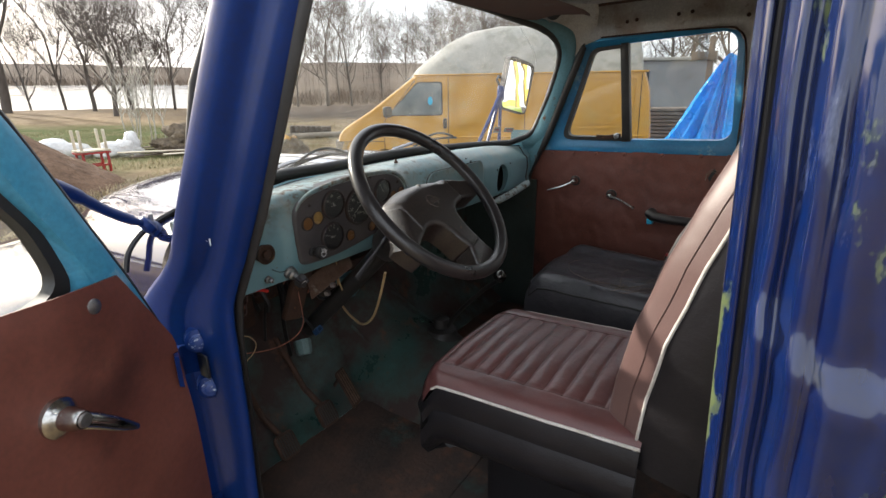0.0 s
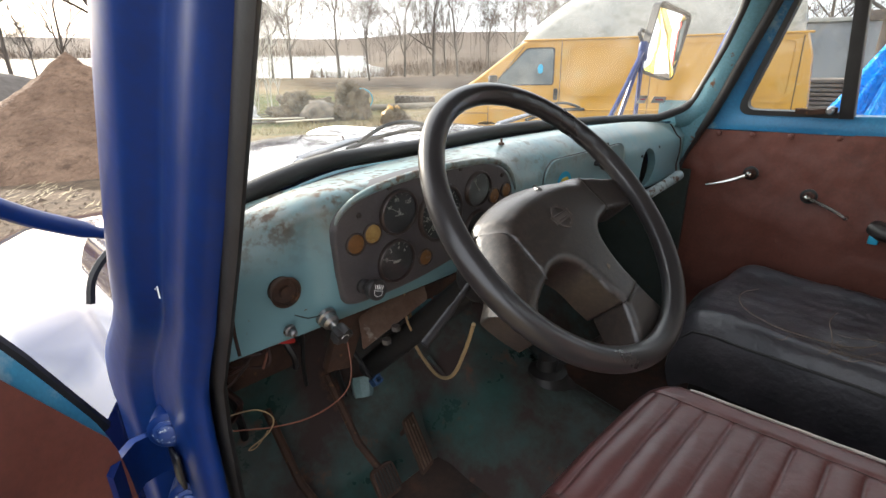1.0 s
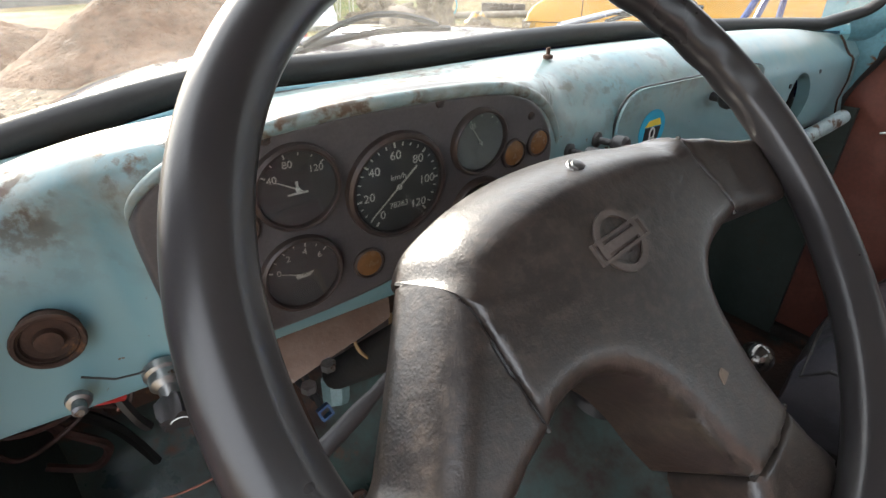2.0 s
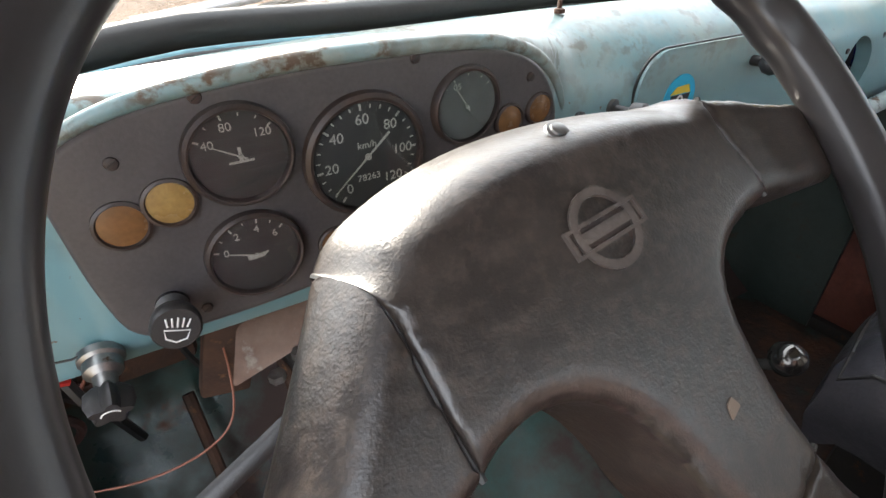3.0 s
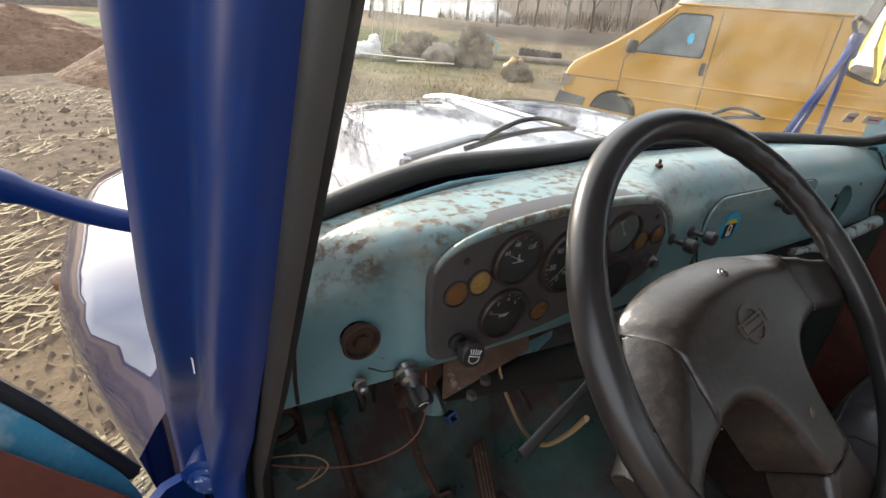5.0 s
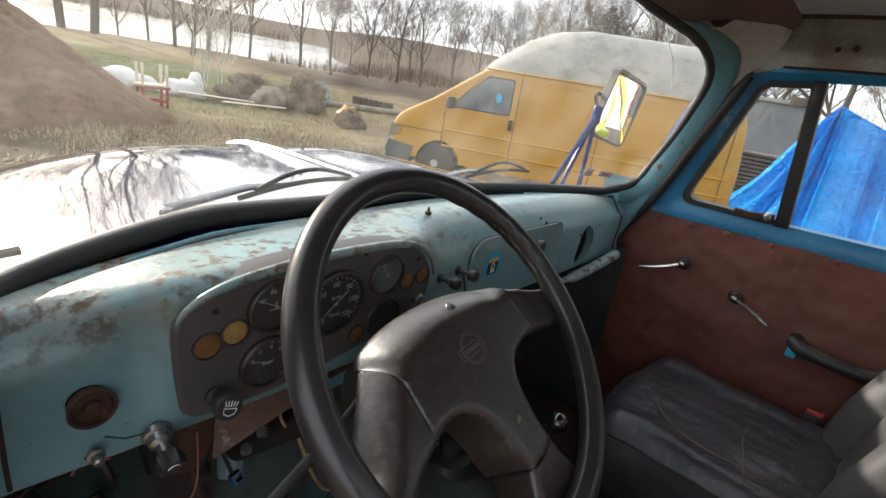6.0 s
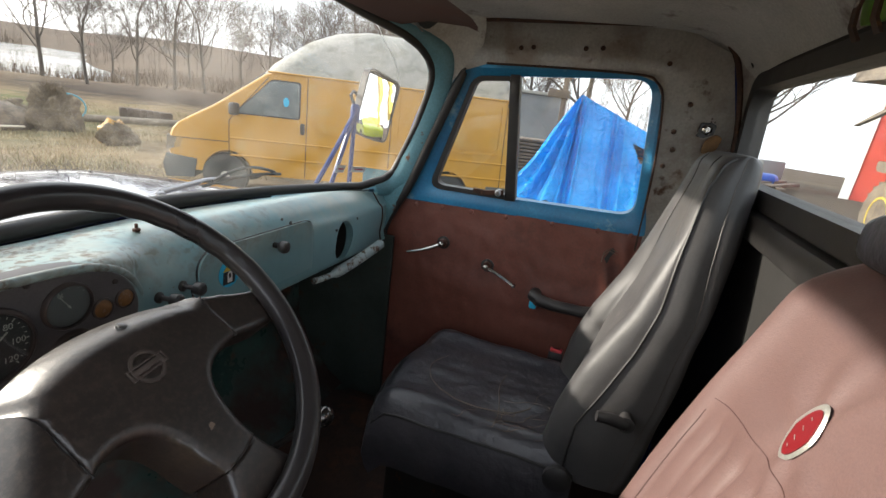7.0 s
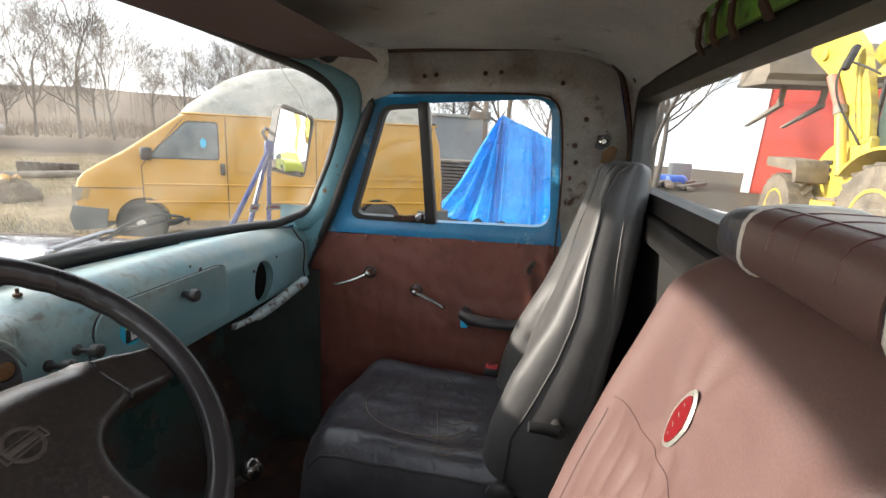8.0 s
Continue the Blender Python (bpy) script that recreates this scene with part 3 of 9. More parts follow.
# windscreen, its rubber and pillars
XS = list(span(-0.735, 0.762, 32))
ws = part("windscreen", loft([[lerp(shield_low(x), shield_high(x * 0.968), k / 8) for k in range(9)] for x in XS], False, False), "windshield", truck, "large curved windscreen, dusty")
ws.visible_shadow = False
on_glass = lambda x, k: lerp(shield_low(x), shield_high(x * 0.968), k) + Vector((0, -0.003, 0))
for x0, x1, k0, k1 in ((0.530, 0.562, 0.105, 0.155), (0.590, 0.645, 0.11, 0.15)):
    st = part("paper_label", loft([[on_glass(x0, k0), on_glass(x1, k0)], [on_glass(x0, k1), on_glass(x1, k1)]], False, False), "white_mark", ws, "small white paper label inside the glass")
    part("label_bar", tube([on_glass(lerp(x0, x1, 0.2), (k0 + k1) / 2) + Vector((0, -0.001, 0)), on_glass(lerp(x0, x1, 0.8), (k0 + k1) / 2) + Vector((0, -0.001, 0))], 0.0018, 5), "red_plastic", st, "red bar of print")
part("crack", tube(smooth_line([on_glass(x, k) for x, k in ((0.47, 0.965), (0.52, 0.90), (0.56, 0.86), (0.60, 0.80), (0.63, 0.73))], 4), 0.0006, 4), "white_mark", ws, "pale crack in the glass")
low = [shield_low(x) for x in span(-0.70, 0.66, 34)]
# the opening's edge on the passenger's side and along the top, and where the pressed surround ends
EDGE_IN = [(0.690, 0.006, 1.640), (0.733, -0.010, 1.648), (0.756, -0.030, 1.672), (0.757, -0.052, 1.72), (0.742, -0.100, 1.82), (0.721, -0.134, 1.91), (0.707, -0.146, 1.951), (0.690, -0.150, 1.979), (0.664, -0.147, 2.003), (0.618, -0.136, 2.026), (0.555, -0.119, 2.043), (0.478, -0.100, 2.053), (0.385, -0.083, 2.063), (0.295, -0.075, 2.072), (0.0, -0.066, 2.080), (-0.40, -0.085, 2.070), (-0.60, -0.130, 2.040)]
EDGE_OUT = [(0.716, -0.006, 1.590), (0.752, -0.046, 1.600), (0.757, -0.098, 1.646), (0.755, -0.128, 1.710), (0.748, -0.174, 1.82), (0.737, -0.204, 1.91), (0.726, -0.210, 1.955), (0.716, -0.216, 1.997), (0.694, -0.208, 2.038), (0.640, -0.176, 2.062), (0.565, -0.146, 2.072), (0.480, -0.124, 2.079), (0.385, -0.105, 2.088), (0.295, -0.096, 2.096), (0.0, -0.086, 2.104), (-0.40, -0.105, 2.094), (-0.60, -0.150, 2.066)]
cr = [Vector(a) + (Vector(b) - Vector(a)).normalized() * 0.007 for a, b in zip(EDGE_IN[:10], EDGE_OUT)]
high = [p for p in smooth_line([Vector(a) + (Vector(b) - Vector(a)).normalized() * 0.007 for a, b in zip(EDGE_IN[10:], EDGE_OUT[10:])], 4)]
cl = [Vector((-0.690, -0.165, 2.02)), Vector((-0.715, -0.145, 1.985)), Vector((-0.745, -0.085, 1.85)), Vector((-0.757, -0.028, 1.665)), Vector((-0.745, 0.000, 1.612))]
part("windscreen_seal", tube(low + cr + high + cl, [0.0148 if k < 22 else 0.0125 for k in range(len(low + cr + high + cl))], 14, True), "rubber", truck, "black rubber windscreen seal")


def pillar(sx):
    """The windscreen post seen from inside: a rounded pale blue box section."""
    rings = []
    for z, yf, yr in ((1.52, 0.020, -0.045), (1.62, -0.008, -0.062), (1.70, -0.035, -0.088), (1.85, -0.085, -0.138), (1.97, -0.135, -0.185), (2.05, -0.185, -0.23), (2.10, -0.21, -0.25), (2.17, -0.25, -0.30)):
        k = (z - 1.56) / 0.54
        xo, xi = 0.800 - 0.045 * k, 0.782 - 0.030 * k if sx > 0 else 0.768 - 0.045 * k
        if sx < 0:
            yf, yr = yf - 0.03 - 0.10 * max(0.0, z - 1.6), yr - 0.01 - 0.06 * max(0.0, z - 1.6)
        rings.append([Vector((sx * x, y, z)) for x, y in ((xi + 0.006, yf - 0.004), (xi - 0.008, lerp(yf, yr, 0.25)), (xi - 0.012, lerp(yf, yr, 0.55)), (xi - 0.002, lerp(yf, yr, 0.85)), (xi + 0.02, yr), (xo, yr), (xo + 0.01, lerp(yf, yr, 0.5)), (xo, yf))])
    return loft(rings)


inner, outer = smooth_line(EDGE_IN, 4), smooth_line(EDGE_OUT, 4)
bands = []
for k, (a, b) in enumerate(zip(inner, outer)):
    t = (inner[min(k + 1, len(inner) - 1)] - inner[max(k - 1, 0)]).normalized()
    n = (b - a).cross(t).normalized()
    n = n if n.y < 0 else -n
    if abs(n.y) < 0.5 and n.x > 0:
        n = -n
    w = (b - a).length
    bands.append([a + (b - a) * q + n * w * h for q, h in ((-0.10, -0.10), (0.02, 0.06), (0.10, 0.13), (0.25, 0.17), (0.45, 0.19), (0.65, 0.16), (0.82, 0.10), (0.94, 0.0), (1.0, -0.14))])
surround = loft(bands, False, False)
bmesh.ops.recalc_face_normals(surround, faces=surround.faces)
post_r = part("pillar", surround, "sky_paint", truck, "pale blue pressed windscreen post and rounded corner, chipped", sharp=60)
foot = [[Vector((x, y, z)) for x, y in ((0.735, 0.06), (0.742, 0.02), (0.748, lerp(0.02, yr, 0.35)), (0.7475, lerp(0.02, yr, 0.65)), (0.755, yr), (0.775, yr - 0.005))] for z, yr in ((1.455, -0.014), (1.475, -0.018), (1.495, -0.026), (1.52, -0.036), (1.56, -0.056), (1.60, -0.076), (1.64, -0.096), (1.67, -0.108))]
part("post_foot", loft(foot, False, False), "sky_paint", truck, "pale blue foot of the windscreen post beside the dash", sharp=60)
gus = outer[24:48]
part("corner_gusset", loft([[p + Vector((0, 0.004, -0.004)), p + Vector((0.0, -0.02, 0.03)), p + Vector((-0.01, -0.05, 0.065)), p + Vector((-0.02, -0.08, 0.10))] for p in gus], False, False), "grey_trim", truck, "grey stained board above the windscreen corner", sharp=60)
part("pillar_back", pillar(1), "blue_paint", truck, "blue outer face of the windscreen post")
part("pillar", pillar(-1), "blue_paint", truck, "dark blue inner face of the door post")
part("clip", lathe([(0.007, 0), (0.007, 0.003), (0.003, 0.006)], frame_m((0.695, -0.168, 2.004), (0, -1, 0), (0.6, 0, 0.8)), 10), "dark_steel", post_r, "dark screw in the post's corner")
lace = smooth_line([(0.732, -0.240, 1.985), (0.733, -0.228, 1.965), (0.748, -0.160, 1.80), (0.762, -0.094, 1.64), (0.768, -0.05, 1.56), (0.770, -0.008, 1.45), (0.772, -0.012, 1.20), (0.775, -0.02, 0.90)], 5)
part("door_seal", tube(lace, [lerp(0.003, 0.0145, step(-0.28, -0.21, p.y)) for p in lace], 10), "rubber", truck, "black door seal")

# the door post on the driver's side, seen from outside
rows = [(2.10, -0.275, -0.44), (2.03, -0.245, -0.415), (1.95, -0.212, -0.37), (1.80, -0.137, -0.30), (1.66, -0.069, -0.235), (1.60, -0.040, -0.205), (1.555, -0.014, -0.180), (1.52, 0.018, -0.160), (1.47, 0.080, -0.138), (1.42, 0.128, -0.133), (1.36, 0.142, -0.133), (1.20, 0.128, -0.130), (1.00, 0.105, -0.118), (0.84, 0.10, -0.116)]
rings = []
for z, yf, yr in rows:
    mid, low_k = lerp(yf, yr, 0.46), min(1.0, max(0.0, (1.56 - z) / 0.12))
    lean = 0.07 * max(0.0, z - 1.62)
    xo = -0.815 - 0.008 * low_k + lean
    rings.append([Vector((x, y, z)) for x, y in ((-0.778 + lean, yf + 0.01), (xo + 0.02, yf + 0.004), (xo, yf - 0.012), (xo - 0.002, lerp(yf, mid, 0.55)), (xo + 0.002, mid + 0.012), (xo + 0.010, mid + 0.002), (xo + 0.024, mid - 0.008), (xo + 0.028, mid - 0.02), (xo + 0.030, yr + 0.02), (xo + 0.050, yr + 0.002), (-0.770 + lean, yr + 0.030), (-0.778 + lean, lerp(yf, yr, 0.6)))])
rings = [smooth_line(r, 3, True) for r in rings]
post = part("door_post", loft([list(r) for r in zip(*[smooth_line(line, 3) for line in zip(*rings)])]), "blue_paint", truck, "glossy dark blue door post with scratches", sharp=70)
seal_rows = [(2.08, -0.44), (1.94, -0.375), (1.80, -0.311), (1.64, -0.236), (1.55, -0.185), (1.47, -0.137), (1.40, -0.122), (1.25, -0.115), (1.05, -0.105), (0.86, -0.10)]
part("door_seal", loft([[Vector((x + 0.03 * max(0.0, z - 1.62), y + dy, z)) for x, dy in ((-0.763, 0.012), (-0.7615, 0.001), (-0.758, -0.004), (-0.753, 0.000), (-0.749, 0.010), (-0.747, 0.022), (-0.747, 0.032), (-0.751, 0.038), (-0.760, 0.036))] for z, y in seal_rows]), "rubber", truck, "worn black door seal")
part("wind_lace", loft([[Vector((x, y, z)) for x, y in ((-0.737, -0.058), (-0.738, -0.064), (-0.743, -0.068), (-0.750, -0.067), (-0.754, -0.060), (-0.754, -0.040), (-0.739, -0.040))] for z in span(1.18, 1.615, 10)]), "rubber", truck, "black edging beside the dashboard")
for y, z in ((-0.041, 1.381), (-0.057, 1.285)):
    HM = frame_m((-0.799, y, z), (0.88, -0.47, 0), (0, 0.05, 1))
    part("bolt_seat", lathe([(0.024, -0.030), (0.024, -0.002), (0.020, 0.001), (0.005, 0.001)], HM, 18), "blue_paint", post, "raised seat under the bolt")
    part("bolt", lathe([(0.016, 0), (0.017, 0.0025), (0.012, 0.0035), (0.012, 0.0065), (0.010, 0.008), (0.003, 0.0082)], HM, 12), "bolt_blue", post, "scuffed hinge bolt, paint chipped")
part("slot", box((-0.8005, -0.050, 1.332), (0.006, 0.030, 0.050), 0.003), "black_mark", post, "dark slot between the hinge bolts")
for z0 in (1.344, 0.98):
    part("hinge", loft([[Vector((x, y, z0 + dz + h)) for h in (-0.03, 0.03)] + [Vector((x - 0.004, y + 0.010, z0 + dz + h)) for h in (0.03, -0.03)] for x, y, dz in ((-0.790, -0.018, -0.01), (-0.812, -0.022, 0.0), (-0.834, -0.040, 0.012), (-0.852, -0.068, 0.020), (-0.866, -0.100, 0.024))]), "blue_paint", post, "blue curved door hinge")
for y, z in ((-0.118, 1.598), (-0.128, 1.592), (-0.108, 1.615), (0.03, 1.318), (0.05, 1.312)):
    part("scratch", box((-0.7925 if z > 1.4 else -0.862, y, z), (0.001, 0.0022, 0.012)), "white_mark", post, "pale paint scratch")

# rear corner of the cab on the driver's side, close to the open door
PROFILE = ((-0.745, -0.892), (-0.752, -0.880), (-0.762, -0.8765), (-0.775, -0.8775), (-0.783, -0.8835), (-0.786, -0.8890), (-0.776, -0.8915), (-0.776, -0.8945), (-0.790, -0.8965), (-0.803, -0.9000), (-0.812, -0.9045), (-0.815, -0.9105), (-0.811, -0.9165), (-0.817, -0.9220), (-0.826, -0.9270), (-0.8295, -0.9340), (-0.8275, -0.9400), (-0.833, -0.9470), (-0.837, -0.960), (-0.839, -0.985), (-0.833, -1.02), (-0.815, -1.05), (-0.78, -1.07), (-0.70, -1.075), (-0.70, -0.99))


def corner_ring(z):
    out = []
    for k, p in enumerate(smooth_line([Vector((x, y, 0)) for x, y in PROFILE], 4, True)):
        q = Vector((p.x + 0.06 * max(0.0, z - 1.66), p.y - 0.045 * max(0.0, 1.9 - z), z))
        if p.x < -0.80:
            # dents, a bulging waist below a pressed swage
            edge = 1.625 + 0.5 * max(0.0, -0.955 - p.y) ** 1.2 + 0.9 * max(0.0, p.y + 0.955) ** 1.1
            q.x -= 0.013 * step(edge + 0.014, edge - 0.012, z) + 0.004 * math.exp(-((z - edge + 0.004) / 0.008) ** 2)
            q.x -= 0.004 * noise.noise(Vector((p.y * 46, z * 3.5, 2))) + 0.0025 * noise.noise(Vector((p.y * 90, z * 14, 5)))
            q.y -= 0.003 * noise.noise(Vector((p.y * 20, z * 9, 9)))
        out.append(q)
    return out


part("rear_corner", loft([corner_ring(z) for z in span(0.70, 2.12, 86)]), "blue_body", truck, "dented blue rear corner of the cab with filler patches", sharp=75)
part("door_seal", tube([(-0.7795 + 0.06 * max(0.0, z - 1.66), -0.8930 - 0.045 * max(0.0, 1.9 - z), z) for z in span(0.86, 2.06, 12)], 0.0034, 8), "rubber", truck, "black seal in the door opening")


# bonnet, wings and cowl
def hood_at(s, t):
    a = lerp(-1, 1, s)
    y = lerp(0.178 - 0.085 * a * a, 0.985 - 0.16 * abs(a) ** 3, t)
    half = lerp(0.785, 0.70, t)
    z = lerp(1.606, 1.600, t) - 0.075 * abs(a) ** 3.2 - 0.085 * abs(a) ** 14 - 0.05 * t**6 + 0.012 * math.exp(-(a / 0.045) ** 2)
    z -= 0.004 * math.sin(a * 9 + 1) * math.sin(t * 3)
    return Vector((half * a, y, z))


part("bonnet", sheet(hood_at, 64, 30, 0.006), "hood_paint", truck, "dark blue bonnet, wet-looking and sun-bleached")
part("bonnet_crest", tube([hood_at(0.5, t) + Vector((0, 0, 0.002)) for t in span(0.05, 0.98, 14)], 0.0055, 8, flat=0.5), "steel", truck, "bright metal strip along the bonnet's middle")
part("bonnet_nose", sheet(lambda s, t: Vector((lerp(-0.66, 0.66, s), 0.985 - 0.16 * abs(lerp(-1, 1, s)) ** 3 + 0.03 * t, lerp(1.535 - 0.085 * abs(lerp(-1, 1, s)) ** 3.2, 0.85, t))), 20, 8, 0.008), "blue_paint", truck, "blue nose and grille panel")
part("cowl", loft([[shield_low(x) + Vector((0, 0.012, -0.012)), shield_low(x) + Vector((0, 0.05, -0.020)), shield_low(x) + Vector((0, 0.085, -0.035)), shield_low(x) + Vector((0, 0.085, -0.09)), shield_low(x) + Vector((0, 0.012, -0.06))] for x in span(-0.74, 0.74, 31)]), "hood_paint", truck, "blue cowl below the windscreen")


# cowl sides between the bonnet and the door posts
for sx in (-1, 1):
    rings = []
    for y in span(0.06, 0.36, 9):
        lift = 0.02 * (1 - ((y - 0.06) / 0.30))
        rings.append([Vector((sx * x, y, z + lift)) for x, z in ((0.69, 1.575), (0.735, 1.560), (0.768, 1.535), (0.790, 1.495), (0.802, 1.44), (0.806, 1.38), (0.806, 1.10), (0.806, 0.84))])
    part("cowl_side", loft([list(r) for r in zip(*[smooth_line(line, 2) for line in zip(*[smooth_line(r, 3) for r in rings])])], False, False), "hood_paint", truck, "blue cowl side catching the sky", sharp=70)
    part("shut_line", tube(smooth_line([(sx * 0.64, 0.17, 1.598), (sx * 0.70, 0.165, 1.590), (sx * 0.765, 0.16, 1.565), (sx * 0.803, 0.158, 1.530), (sx * 0.816, 0.158, 1.49)], 5), 0.006, 6), "rubber", truck, "dark gap behind the bonnet")


def wing(sx):
    rings = []
    for k in range(19):
        t = k / 18
        y = lerp(0.10, 1.42, t)
        top = 1.40 - 0.16 * max(0.0, (t - 0.55) / 0.45) ** 2.2 - 0.05 * max(0.0, (0.25 - t) / 0.25)
        out = 0.985 - 0.14 * max(0.0, (t - 0.6) / 0.4) ** 2 - 0.13 * max(0.0, (0.35 - t) / 0.35) ** 1.3
        low = top - 0.36
        xi = lerp(0.795, 0.60, step(0.33, 0.40, y))
        rings.append([Vector((sx * x, y, z)) for x, z in ((xi, top + 0.03), (lerp(xi, 0.82, 0.3), top + 0.028), (lerp(xi, 0.82, 0.65), top + 0.030), (0.82, top + 0.022), (0.90 if y > 0.3 else 0.84, top - 0.006), (lerp(0.90, out, 0.75), top - 0.05), (out, top - 0.12), (out, low), (out - 0.03, low), (xi + 0.01, low))])
    return loft(rings)


wl = part("wing", wing(-1), "hood_paint", truck, "blue front wing catching the sky", sharp=60)
part("wing", wing(1), "hood_paint", truck, "", sharp=60)
part("side_lamp", lathe([(0.022, 0), (0.022, 0.012), (0.016, 0.02)], frame_m((-0.985, 0.72, 1.25), (0, 1, 0), (0, 0, 1)) @ Matrix.Rotation(math.pi, 4, "X"), 14), "orange_lens", wl, "orange side lamp")
part("chassis", box((0, -0.6, 0.62), (0.9, 3.2, 0.22), 0.02), "dark_steel", truck, "dark lorry frame")
for sx in (-1, 1):
    wh = part("wheel", lathe([(0.20, -0.09), (0.30, -0.12), (0.44, -0.11), (0.46, -0.07), (0.46, 0.07), (0.44, 0.11), (0.30, 0.12), (0.20, 0.09)], Matrix.Translation((sx * 0.84, 0.75, GROUND + 0.46)) @ Matrix.Rotation(math.pi / 2, 4, "Y"), 32), "rubber", truck, "lorry front tyre")
    part("hub", lathe([(0.21, -0.07), (0.10, -0.05), (0.08, 0.05), (0.21, 0.07)], Matrix.Translation((sx * 0.84, 0.75, GROUND + 0.46)) @ Matrix.Rotation(math.pi / 2, 4, "Y"), 20), "blue_paint", wh)
part("load_bed", box((0, -2.6, 1.12), (2.1, 2.9, 0.10), 0.01), "dark_steel", truck, "flat load bed behind the cab")

# wipers, kept on the cowl
for px, tip in ((-0.490, (-0.130, 0.182, 1.652)), (0.10, (0.455, 0.160, 1.652))):
    a = Vector((px, 0.140 if px < 0 else 0.195, 1.636))
    b = Vector(tip)
    wp = thing("wiper", a, "grey windscreen wiper with a black blade at rest", "wiper", "windscreen wipers")
    part("pivot", lathe([(0.010, -0.05), (0.010, 0.002), (0.0085, 0.008), (0.004, 0.011)], Matrix.Translation(a), 14), "wiper_grey", wp)
    part("arm", tube([a + Vector((0, 0, 0.008)), lerp(a, b, 0.35) + Vector((0, 0.012, 0.016)), lerp(a, b, 0.62) + Vector((0, 0.006, 0.012))], [0.0075, 0.006, 0.004], 8, flat=0.6), "wiper_grey", wp)
    part("blade", tube([lerp(a, b, k) + Vector((0, 0.004, 0.004 + 0.010 * math.sin(math.pi * (k - 0.3) / 0.7))) for k in span(0.30, 1.0, 9)], 0.0045, 6), "rubber", wp)
    part("blade_frame", tube([lerp(a, b, k) + Vector((0, 0.004, 0.012 + 0.022 * math.sin(math.pi * (k - 0.38) / 0.56))) for k in span(0.38, 0.94, 9)], 0.004, 6), "rubber", wp)

# sun visor shelf and hook plate
visor = thing("sun_visor", (0.1, -0.25, 2.07), "brown hardboard sun visor below the header", "visor")
part("board", loft([[Vector((x, y, z)) for y, z in ((-0.115, 2.062), (-0.20, 2.075), (-0.30, 2.068), (lerp(-0.36, -0.335, max(0.0, (x - 0.35) / 0.17)) if x < 0.5 else -0.33, 2.058), (-0.30, 2.075), (-0.20, 2.082), (-0.115, 2.070))] for x in (-0.62, -0.4, -0.2, 0.0, 0.2, 0.35, 0.45, 0.50, 0.52)]), "visor_brown", visor, "warped brown board")
part("bracket", tube([(0.50, -0.16, 2.085), (0.58, -0.15, 2.07), (0.63, -0.16, 2.045)], 0.004, 6), "steel", visor)
hooks = thing("hook_plate", (0.0, -0.945, 2.05), "lime green metal plate with rusty clips above the rear window", "rack")
HP = frame_m((-0.062, -0.935, 2.050), (-1, 0, 0), (0, 0.15, 1))
part("plate", prism(rounded([(-0.155, -0.018), (0.17, -0.030), (0.17, 0.016), (-0.15, 0.024)], 0.006), 0, 0.010, HP, 0.002), "lime", hooks)
for u in (-0.142, -0.085, -0.025, 0.06, 0.14):
    part("clip", loft([[HP @ Vector((u + du, v, w)) for du in (-0.007, 0.007) for w in (ww, ww + 0.004)][0:1] + [HP @ Vector((u + 0.007, v, ww)), HP @ Vector((u + 0.007, v, ww + 0.004)), HP @ Vector((u - 0.007, v, ww + 0.004))] for v, ww in ((0.018, 0.011), (0.0, 0.017), (-0.02, 0.019), (-0.036, 0.013))]), "rust_dark", hooks, "rusty clip")
    part("rivet", lathe([(0.005, 0), (0.004, 0.004)], HP @ Matrix.Translation((u, 0.006, 0.018)), 8), "steel", hooks)

# ---- passenger door ----
pdoor = thing("passenger_door", (0.79, -0.4, 0.88), "closed lorry door with blue frame and torn brown lining", "door")
DM = frame_m((0.79, 0, 1.6), (0, -1, 0), (-0.09, 0, 0.996))
PM = frame_m((0.79, 0, 1.6), (0, -1, 0), (0.0, 0, 1))
f_out = rounded([(0.035, -0.012), (0.172, 0.412), (0.775, 0.440), (0.812, 0.0)], [0.02, 0.07, 0.07, 0.02], 8)
f_mid = rounded([(0.105, 0.008), (0.228, 0.400), (0.760, 0.428), (0.792, 0.020)], [0.06, 0.06, 0.06, 0.06], 8)
f_in = rounded([(0.148, 0.034), (0.262, 0.380), (0.742, 0.412), (0.768, 0.050)], [0.05, 0.045, 0.055, 0.05], 8)
P = lambda o, w: [DM @ Vector((u, v, w)) for u, v in o]
part("window_frame", loft([P(f_out, -0.03), P(f_out, 0.012), P(f_mid, 0.014), P(f_in, 0.000), P(f_in, -0.03)], True, False, None, True), "frame_blue", pdoor, "bright blue window frame, paint chipped")
q = rounded([(0.148, 0.034), (0.262, 0.380), (0.372, 0.388), (0.402, 0.036)], [0.045, 0.03, 0.012, 0.012], 6)
qi = rounded([(0.170, 0.048), (0.272, 0.366), (0.368, 0.374), (0.396, 0.050)], [0.035, 0.02, 0.006, 0.006], 6)
part("quarter_seal", ring_prism(q, qi, -0.022, 0.006, DM), "rubber", pdoor, "black rubber round the quarter light")
g = part("quarter_light", prism(qi, -0.010, -0.006, DM), "side_glass", pdoor, "dusty quarter light pane")
g.visible_shadow = False
part("divider", prism([(0.368, 0.392), (0.396, 0.393), (0.428, 0.036), (0.396, 0.034)], -0.024, 0.010, DM, 0.004), "rubber", pdoor, "black upright between the panes")
